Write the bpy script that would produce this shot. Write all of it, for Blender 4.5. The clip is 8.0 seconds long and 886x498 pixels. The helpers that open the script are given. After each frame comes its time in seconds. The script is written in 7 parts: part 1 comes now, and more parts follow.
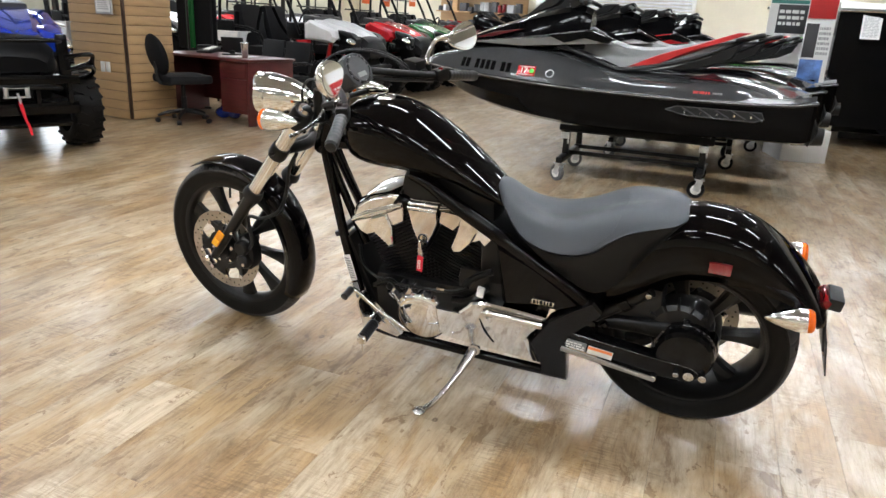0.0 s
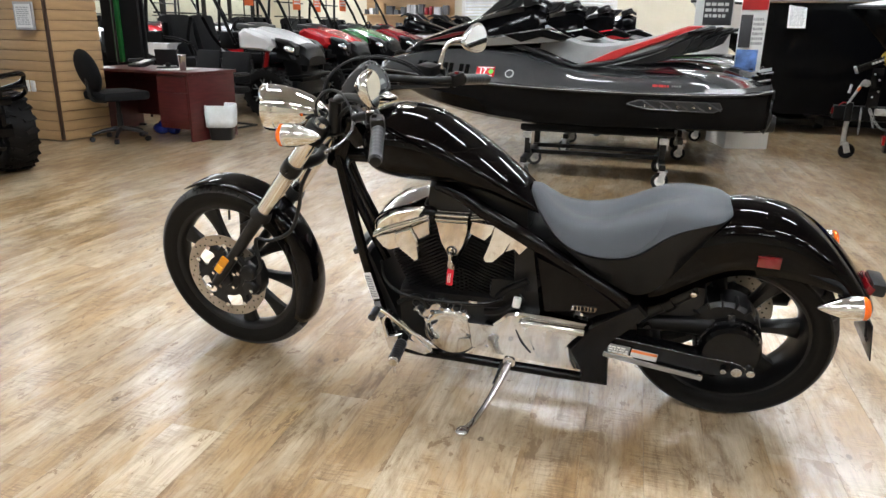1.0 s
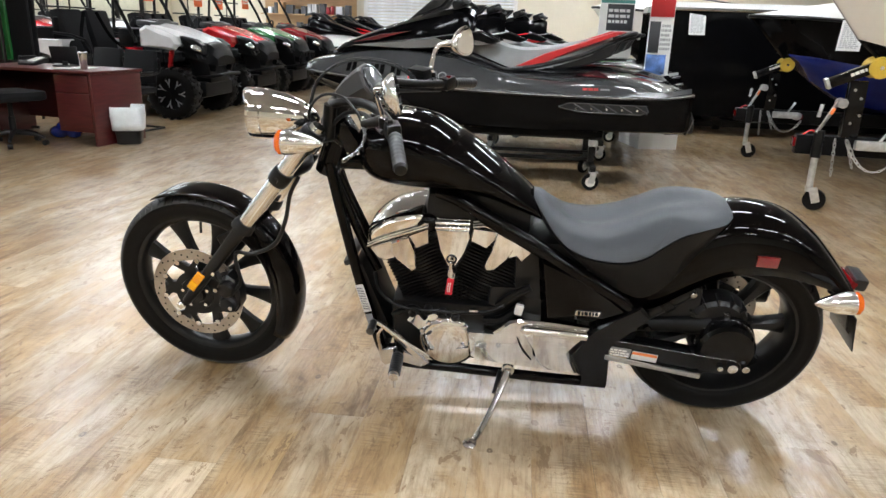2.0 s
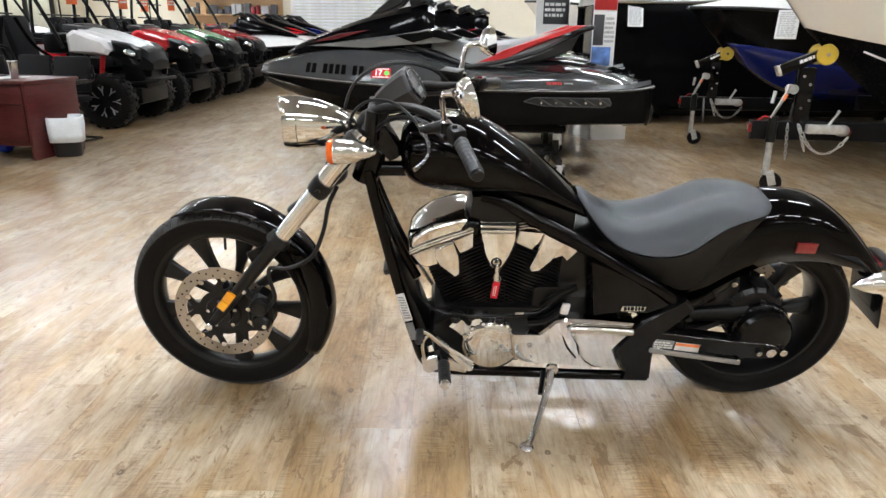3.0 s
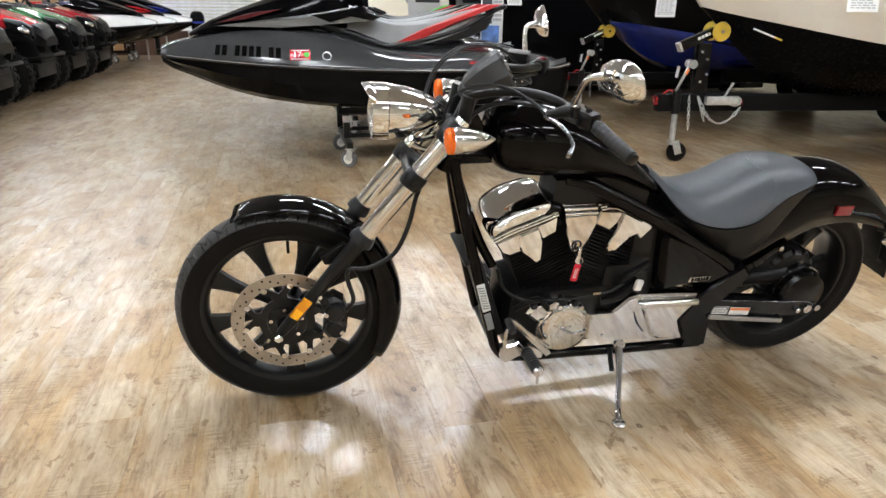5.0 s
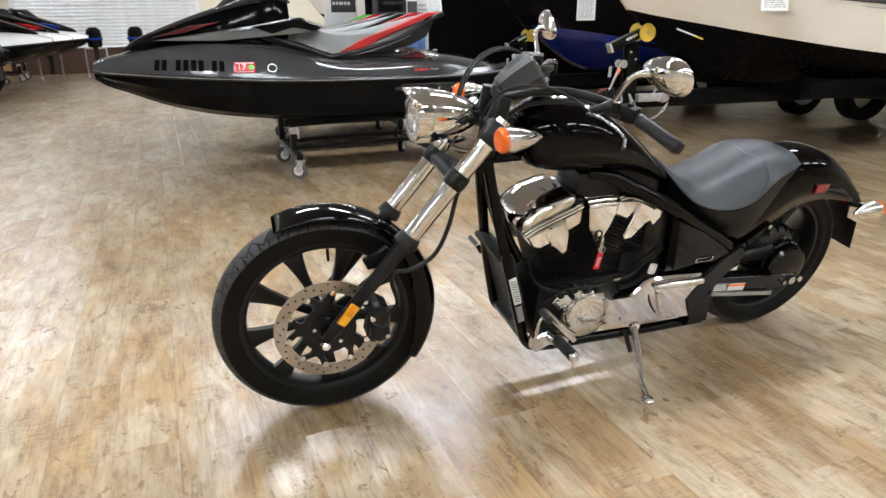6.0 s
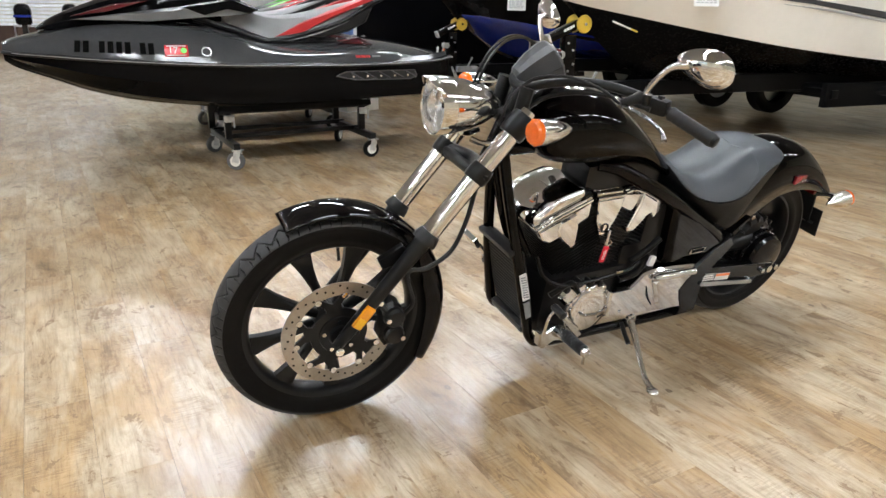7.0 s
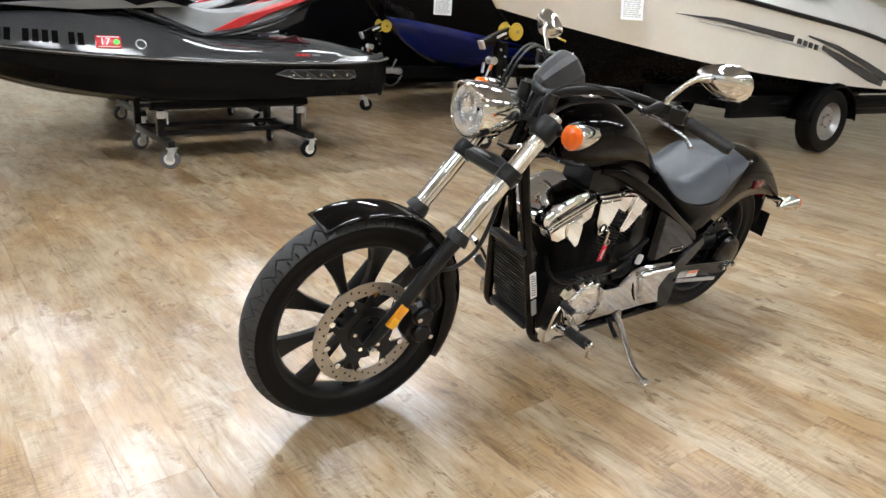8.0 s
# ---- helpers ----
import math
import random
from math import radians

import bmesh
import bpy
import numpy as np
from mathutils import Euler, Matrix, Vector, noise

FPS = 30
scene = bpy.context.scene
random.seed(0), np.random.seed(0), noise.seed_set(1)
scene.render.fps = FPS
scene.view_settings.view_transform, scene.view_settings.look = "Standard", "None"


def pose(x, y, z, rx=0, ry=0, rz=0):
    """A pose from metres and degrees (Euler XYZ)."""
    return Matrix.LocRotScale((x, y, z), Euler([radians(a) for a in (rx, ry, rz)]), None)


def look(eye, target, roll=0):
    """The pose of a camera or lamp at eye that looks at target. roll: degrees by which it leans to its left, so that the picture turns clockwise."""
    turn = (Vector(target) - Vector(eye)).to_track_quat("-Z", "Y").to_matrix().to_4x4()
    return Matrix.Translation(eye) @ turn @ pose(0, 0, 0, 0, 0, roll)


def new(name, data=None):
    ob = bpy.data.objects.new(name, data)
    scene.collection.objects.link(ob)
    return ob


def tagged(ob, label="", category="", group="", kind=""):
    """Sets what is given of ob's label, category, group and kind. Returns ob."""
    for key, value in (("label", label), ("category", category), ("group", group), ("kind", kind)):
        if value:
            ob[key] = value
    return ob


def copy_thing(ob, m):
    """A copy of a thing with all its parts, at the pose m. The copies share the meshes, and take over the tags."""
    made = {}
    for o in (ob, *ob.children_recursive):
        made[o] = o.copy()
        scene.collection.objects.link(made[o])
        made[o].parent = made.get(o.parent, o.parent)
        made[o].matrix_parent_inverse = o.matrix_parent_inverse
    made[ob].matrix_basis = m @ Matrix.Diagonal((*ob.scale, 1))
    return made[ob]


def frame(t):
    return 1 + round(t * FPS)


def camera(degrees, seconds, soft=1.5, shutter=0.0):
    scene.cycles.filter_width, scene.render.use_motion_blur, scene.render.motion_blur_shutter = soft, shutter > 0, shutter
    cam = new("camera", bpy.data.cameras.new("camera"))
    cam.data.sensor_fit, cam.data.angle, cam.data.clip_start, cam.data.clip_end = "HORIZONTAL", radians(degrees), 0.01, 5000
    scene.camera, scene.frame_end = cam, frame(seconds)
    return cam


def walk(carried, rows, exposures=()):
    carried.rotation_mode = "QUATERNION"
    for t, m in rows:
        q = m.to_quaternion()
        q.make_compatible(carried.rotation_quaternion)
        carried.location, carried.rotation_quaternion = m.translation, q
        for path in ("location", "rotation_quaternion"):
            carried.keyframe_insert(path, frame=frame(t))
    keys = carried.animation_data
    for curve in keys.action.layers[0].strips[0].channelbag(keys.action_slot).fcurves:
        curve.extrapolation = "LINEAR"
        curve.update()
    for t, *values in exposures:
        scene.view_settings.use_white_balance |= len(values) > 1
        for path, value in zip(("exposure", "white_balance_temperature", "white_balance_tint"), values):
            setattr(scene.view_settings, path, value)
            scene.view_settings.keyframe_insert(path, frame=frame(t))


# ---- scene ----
cam = camera(65.1, 8.0)
PATH = [
    (0, (1.764, -2.279, 1.232), (1.089, -0.503, 0.608), 2.9),
    (0.5, (1.636, -2.339, 1.232), (1.05, -0.524, 0.631), 1.9),
    (1, (1.425, -2.285, 1.222), (0.937, -0.444, 0.611), 0.9),
    (1.5, (1.266, -2.271, 1.223), (0.905, -0.406, 0.598), 2.1),
    (1.7, (1.203, -2.272, 1.216), (0.911, -0.39, 0.606), 2.0),
    (2.8, (0.799, -2.304, 1.229), (0.774, -0.395, 0.632), 1.2),
    (3, (0.738, -2.257, 1.225), (0.742, -0.352, 0.618), 0.6),
    (3.5, (0.602, -2.209, 1.224), (0.66, -0.313, 0.591), 1.9),
    (4, (0.362, -2.238, 1.227), (0.576, -0.351, 0.601), 2.5),
    (4.5, (0.196, -2.216, 1.233), (0.535, -0.346, 0.609), 2.3),
    (5, (0.029, -2.104, 1.225), (0.472, -0.268, 0.568), 0.6),
    (5.2, (-0.024, -2.08, 1.223), (0.454, -0.254, 0.562), 0.5),
    (6.3, (-0.458, -2.02, 1.219), (0.308, -0.282, 0.591), -0.4),
    (6.5, (-0.498, -1.974, 1.22), (0.306, -0.257, 0.583), 0.4),
    (7, (-0.606, -1.83, 1.211), (0.327, -0.191, 0.545), 0.9),
    (7.5, (-0.75, -1.748, 1.207), (0.306, -0.176, 0.567), 3.7),
    (8, (-0.95, -1.659, 1.208), (0.239, -0.188, 0.558), 3.7),
]
walk(cam, [(t, look(eye, target, roll)) for t, eye, target, roll in PATH],
     exposures=[(0, 0.0, 6500, 10), (8, 0.0, 6500, 10)])

# ---- light: daylight outside the shop front, rows of ceiling fittings inside ----
world = bpy.data.worlds.new("world")
scene.world = world
world.use_nodes = True
wn = world.node_tree.nodes
sky = wn.new("ShaderNodeTexSky")
sky.sky_type, sky.sun_disc = "NISHITA", False
sky.sun_elevation, sky.sun_rotation = radians(40), radians(200)
world.node_tree.links.new(sky.outputs[0], wn["Background"].inputs[0])
wn["Background"].inputs[1].default_value = 0.15
LAMP_POWER = 88.0       # emission of the ceiling diffusers
ROOM = (-9.0, 13.0, -11.0, 17.6, 4.2)   # x0 x1 y0 y1 height
LAMP_ROWS, LAMP_COLS = (-8.6, -3.9, 0.9, 5.7, 10.4, 15.0), [-7.1 + 1.9 * k for k in range(10)]

DAY_WINDOWS = ((0.4, 4.2), (4.6, 8.2), (8.6, 12.2), (12.6, 16.2))     # y from, to: shop-front windows in the west wall; the first is added for floor glare
# area lamps just inside the windows, added to boost the sky's light
for a, b in DAY_WINDOWS:
    la = bpy.data.lights.new("window_daylight", "AREA")
    la.shape, la.size, la.size_y, la.energy, la.color = "RECTANGLE", 2.8, b - a - 0.1, 16.0 if a < 1 else 148.0, (0.93, 0.97, 1.0)
    ob = new("window_daylight", la)
    ob.matrix_basis = pose(ROOM[0] + 0.03, (a + b) / 2, 2.05, 0, -90, 0)


# ---- materials ----
def mat(name, col, rough=0.5, metal=0.0, vary=0.12, scale=6.0, bump=0.0, bscale=200.0, coat=0.0,
        rvary=0.08, col2=None, stretch=(1, 1, 1), ior=1.5, world_space=False):
    """Procedural surface: base colour with two scales of noise, roughness variation and fine relief."""
    m = bpy.data.materials.new(name)
    m.use_nodes = True
    n, l = m.node_tree.nodes, m.node_tree.links
    b = n["Principled BSDF"]
    co = n.new("ShaderNodeNewGeometry" if world_space else "ShaderNodeTexCoord")
    mp = n.new("ShaderNodeMapping")
    mp.inputs["Scale"].default_value = stretch
    l.new(co.outputs["Position" if world_space else "Object"], mp.inputs[0])
    big, fine = n.new("ShaderNodeTexNoise"), n.new("ShaderNodeTexNoise")
    big.inputs["Scale"].default_value, big.inputs["Detail"].default_value = scale, 5
    fine.inputs["Scale"].default_value, fine.inputs["Detail"].default_value = scale * 14, 4
    for t in (big, fine):
        l.new(mp.outputs[0], t.inputs["Vector"])
    add = n.new("ShaderNodeMath")
    add.operation = "MULTIPLY_ADD"
    add.inputs[1].default_value = 0.35
    l.new(fine.outputs["Fac"], add.inputs[0])
    l.new(big.outputs["Fac"], add.inputs[2])
    ramp = n.new("ShaderNodeValToRGB")
    c2 = col2 or tuple(min(1, c * (1 + vary)) for c in col)
    c1 = tuple(c * (1 - vary) for c in col)
    ramp.color_ramp.elements[0].position, ramp.color_ramp.elements[1].position = 0.45, 0.9
    ramp.color_ramp.elements[0].color, ramp.color_ramp.elements[1].color = (*c1, 1), (*c2, 1)
    l.new(add.outputs[0], ramp.inputs[0])
    l.new(ramp.outputs[0], b.inputs["Base Color"])
    rr = n.new("ShaderNodeMapRange")
    rr.inputs["To Min"].default_value, rr.inputs["To Max"].default_value = max(0.02, rough - rvary), min(1, rough + rvary)
    l.new(fine.outputs["Fac"], rr.inputs[0])
    l.new(rr.outputs[0], b.inputs["Roughness"])
    b.inputs["Metallic"].default_value, b.inputs["IOR"].default_value = metal, ior
    b.inputs["Coat Weight"].default_value, b.inputs["Coat Roughness"].default_value = coat, 0.03
    if bump:
        bt, bp = n.new("ShaderNodeTexNoise"), n.new("ShaderNodeBump")
        bt.inputs["Scale"].default_value, bt.inputs["Detail"].default_value = bscale, 6
        l.new(mp.outputs[0], bt.inputs["Vector"])
        bp.inputs["Strength"].default_value, bp.inputs["Distance"].default_value = bump, 0.002
        l.new(bt.outputs["Fac"], bp.inputs["Height"])
        l.new(bp.outputs[0], b.inputs["Normal"])
    return m


def glow(name, col, power):
    m = bpy.data.materials.new(name)
    m.use_nodes = True
    b = m.node_tree.nodes["Principled BSDF"]
    b.inputs["Base Color"].default_value = (0.8, 0.8, 0.8, 1)
    b.inputs["Emission Color"].default_value, b.inputs["Emission Strength"].default_value = (*col, 1), power
    return m


def glass(name, col, rough=0.02, through_weight=1.0, ior=1.45):
    m = mat(name, col, rough, rvary=0.015, vary=0.05, ior=ior)
    m.node_tree.nodes["Principled BSDF"].inputs["Transmission Weight"].default_value = through_weight
    return m


M = dict(
    gloss_black=mat("gloss_black_paint", (0.0016, 0.0012, 0.0013), 0.03, rvary=0.012, bump=0.010, bscale=60, ior=1.27),
    semi_black=mat("semi_gloss_black", (0.0024, 0.0022, 0.0024), 0.12, rvary=0.04, ior=1.30),
    satin_black=mat("satin_black_metal", (0.005, 0.0048, 0.005), 0.32, bump=0.06, bscale=400, ior=1.36),
    fin_black=mat("black_engine_paint", (0.0022, 0.0022, 0.0024), 0.35, ior=1.28),
    black_plastic=mat("black_plastic", (0.008, 0.008, 0.0086), 0.42, bump=0.12, bscale=500, ior=1.38),
    rubber=mat("tyre_rubber", (0.0045, 0.0040, 0.0038), 0.5, bump=0.10, bscale=350, vary=0.25, ior=1.24),
    # tyre rubber again, paled for the ceiling light on the crown
    tread=mat("lit_tread_rubber", (0.030, 0.030, 0.031), 0.62, bump=0.2, bscale=300, vary=0.2),
    grip=mat("grip_rubber", (0.014, 0.0145, 0.016), 0.38, bump=0.1, bscale=300),
    chrome=mat("polished_chrome", (0.77, 0.765, 0.76), 0.055, 1.0, vary=0.03, rvary=0.025, bump=0.02, bscale=30),
    steel=mat("bright_steel", (0.66, 0.655, 0.65), 0.16, 1.0, vary=0.05, rvary=0.04),
    disc=mat("drilled_disc_steel", (0.42, 0.37, 0.31), 0.38, 0.9, bump=0.1, bscale=200, vary=0.2),
    dark=mat("hole_shade_and_print_black", (0.003, 0.003, 0.003), 0.8, ior=1.12),
    seat=mat("grey_vinyl_seat", (0.031, 0.036, 0.043), 0.48, bump=0.22, bscale=420, vary=0.1, scale=4),
    # the seat's grey vinyl again, darkened for the shade on its sides
    seat_side=mat("shaded_seat_vinyl", (0.0045, 0.0048, 0.0055), 0.45, bump=0.2, bscale=420, ior=1.33),
    amber=mat("amber_lens", (0.72, 0.27, 0.008), 0.12, coat=0.6, vary=0.1, scale=40),
    orange=mat("orange_lens", (0.80, 0.13, 0.01), 0.10, coat=0.8, vary=0.12, scale=40),
    red=mat("red_lens", (0.17, 0.004, 0.007), 0.12, coat=0.7, vary=0.15, scale=40),
    red_cloth=mat("red_tag_cloth", (0.62, 0.01, 0.03), 0.7, bump=0.3, bscale=500),
    galv_rod=mat("satin_grey_steel", (0.42, 0.42, 0.42), 0.34, 0.8, vary=0.06),
    pod=mat("dark_grey_plastic", (0.026, 0.026, 0.028), 0.42, bump=0.1, bscale=500),
    lever=mat("dark_satin_alloy", (0.20, 0.20, 0.205), 0.26, 1.0, vary=0.05),
    rad_fin=mat("radiator_fin_alloy", (0.022, 0.022, 0.023), 0.38, 0.2),
    label=mat("white_label", (0.72, 0.70, 0.68), 0.5),
    label_grey=mat("grey_label_print", (0.20, 0.20, 0.20), 0.5),
    label_orange=mat("orange_label_band", (0.85, 0.22, 0.06), 0.5),
    mirror=mat("mirror_glass", (0.85, 0.86, 0.86), 0.02, 1.0, vary=0.0, rvary=0.0),
    lens=glass("clear_lens", (0.95, 0.95, 0.95)),
    reflector=mat("lamp_reflector", (0.90, 0.90, 0.90), 0.22, 1.0, bump=0.3, bscale=34),
)


# ---- shape helpers ----
def part(name, bm, material, parent, label="", sharp=38, kind=""):
    """Links a bmesh as one mesh object under a thing or a part."""
    bmesh.ops.remove_doubles(bm, verts=bm.verts, dist=1e-6)
    bmesh.ops.recalc_face_normals(bm, faces=bm.faces)
    me = bpy.data.meshes.new(name)
    bm.to_mesh(me)
    bm.free()
    me.materials.append(material)
    me.shade_smooth()
    me.set_sharp_from_angle(angle=radians(sharp))
    ob = new(name, me)
    ob.parent = parent
    return tagged(ob, label=label, kind=kind)


def thing(name, m, label, category, group=""):
    ob = new(name)
    ob.empty_display_size = 0.1
    ob.matrix_basis = m
    return tagged(ob, label=label, category=category, group=group, kind="thing")


def solo(name, bm, material, label, category, group="", kind="thing", m=None):
    ob = part(name, bm, material, None)
    if m is not None:
        ob.matrix_basis = m
    return tagged(ob, label=label, category=category, group=group, kind=kind)


def shell(ob, t, off=-1):
    s = ob.modifiers.new("thickness", "SOLIDIFY")
    s.thickness, s.offset = t, off
    return ob


def loft(bm, rings, cap=True, closed=True):
    """Skin through rings of equal count."""
    vs = [[bm.verts.new(p) for p in r] for r in rings]
    n = len(vs[0])
    for a, b in zip(vs, vs[1:]):
        for i in range(n if closed else n - 1):
            j = (i + 1) % n
            bm.faces.new((a[i], a[j], b[j], b[i]))
    if cap and closed:
        bm.faces.new(vs[0][::-1])
        bm.faces.new(vs[-1])
    return bm


def spline(pts, k=5):
    """Catmull-Rom curve through points (any dimension)."""
    p = [np.array(q, float) for q in pts]
    p = [2 * p[0] - p[1]] + p + [2 * p[-1] - p[-2]]
    out = []
    for i in range(1, len(p) - 2):
        a, b, c, d = p[i - 1:i + 3]
        for s in range(k):
            t = s / k
            out.append(0.5 * (2 * b + (c - a) * t + (2 * a - 5 * b + 4 * c - d) * t * t + (3 * b - a - 3 * c + d) * t ** 3))
    return out + [p[-2]]


def tube(bm, pts, r, n=10, k=5, flat=1.0):
    """Round (or flattened) bar along a curve; r: one radius or one for each point."""
    rs = r if isinstance(r, (list, tuple)) else [r] * len(pts)
    q = spline([(*p, a) for p, a in zip(pts, rs)], k) if k > 1 else [np.array((*p, a)) for p, a in zip(pts, rs)]
    P = [Vector(v[:3]) for v in q]
    rings, up = [], None
    for i, c in enumerate(P):
        d = (P[min(i + 1, len(P) - 1)] - P[max(i - 1, 0)]).normalized()
        if up is None:
            up = d.orthogonal().normalized()
        up = (up - d * up.dot(d)).normalized()
        side = d.cross(up)
        rr = float(max(q[i][3], 1e-4))
        rings.append([c + rr * (math.cos(a) * up + flat * math.sin(a) * side) for a in (2 * math.pi * j / n for j in range(n))])
    return loft(bm, rings)


def lathe(bm, profile, at=(0, 0, 0), axis=(0, 1, 0), n=32, cap=True):
    """Turned solid: profile of (along, radius) round an axis."""
    d = Vector(axis).normalized()
    u = d.orthogonal().normalized()
    w = d.cross(u)
    c = Vector(at)
    return loft(bm, [[c + d * a + max(r, 1e-4) * (math.cos(t) * u + math.sin(t) * w) for t in (2 * math.pi * i / n for i in range(n))]
                     for a, r in profile], cap)


def ring(bm, r0, r1, v0, v1, at=(0, 0, 0), axis=(0, 1, 0), n=48):
    """Flat washer with thickness."""
    prof = [(v0, r0), (v0, r1), (v1, r1), (v1, r0), (v0, r0)]
    return lathe(bm, prof, at, axis, n, cap=False)


def slab(bm, outline, v0, v1, inset=0.0, bulge=0.0):
    """Plate in the bike's side plane: outline of (u, h), from v0 to v1, the v1 side drawn in by inset and domed by bulge."""
    c = np.mean(np.array(outline), axis=0)
    def shrunk(d):
        out = []
        for p in outline:
            w = c - np.array(p)
            out.append(np.array(p) + w / (np.linalg.norm(w) + 1e-9) * d)
        return out
    e = v0 + (v1 - v0) * (1 - min(1, inset / (abs(v1 - v0) + 1e-9)))
    rings = [[(p[0], v0, p[1]) for p in outline], [(p[0], e, p[1]) for p in outline], [(p[0], v1, p[1]) for p in shrunk(inset)]]
    if bulge:
        rings.append([(p[0], v1 + bulge * 0.8, p[1]) for p in shrunk(inset + 0.03)])
    return loft(bm, rings)


def box(bm, c, s, bevel=0.0, rot=None):
    """Box of size s at centre c, edges bevelled; rot: a matrix."""
    t = bmesh.new()
    bmesh.ops.create_cube(t, size=1)
    bmesh.ops.scale(t, vec=Vector(s), verts=t.verts)
    if bevel:
        bmesh.ops.bevel(t, geom=t.edges[:], offset=bevel, segments=2, affect="EDGES", profile=0.6)
    m = Matrix.Translation(c) @ (rot.to_4x4() if rot else Matrix.Identity(4))
    bmesh.ops.transform(t, matrix=m, verts=t.verts)
    join(bm, t)
    return bm


def join(bm, t):
    idx = {v: bm.verts.new(v.co) for v in t.verts}
    for f in t.faces:
        bm.faces.new([idx[v] for v in f.verts])
    t.free()
    return bm


def ball(bm, c, r, s=(1, 1, 1), n=16, rot=None):
    t = bmesh.new()
    bmesh.ops.create_uvsphere(t, u_segments=n, v_segments=max(6, n // 2), radius=r)
    m = Matrix.Translation(c) @ (rot.to_4x4() if rot else Matrix.Identity(4)) @ Matrix.Diagonal((*s, 1))
    bmesh.ops.transform(t, matrix=m, verts=t.verts)
    return join(bm, t)


def B():
    return bmesh.new()


def turn(ax, deg):
    return Matrix.Rotation(radians(deg), 3, ax)


def bars(name, parent, material, at, right, up, width, height, rows, label="", seed=1):
    """Print that cannot be read: rows of plain raised bars."""
    rnd = random.Random(seed)
    bm = B()
    at, right, up = Vector(at), Vector(right).normalized(), Vector(up).normalized()
    nrm = right.cross(up)
    for i in range(rows):
        x = 0.0
        while x < width * 0.9:
            w = min(width - x, width * rnd.uniform(0.08, 0.3))
            p = at + right * x + up * (height * (0.5 - (i + 0.5) / rows))
            hh = up * height / rows * 0.28
            q = [p - hh, p + right * w - hh, p + right * w + hh, p + hh]
            loft(bm, [[v + nrm * 0.0002 for v in q], [v + nrm * 0.0009 for v in q]])
            x += w + width * 0.05
    return part(name, bm, material, parent, label, kind="stuff")


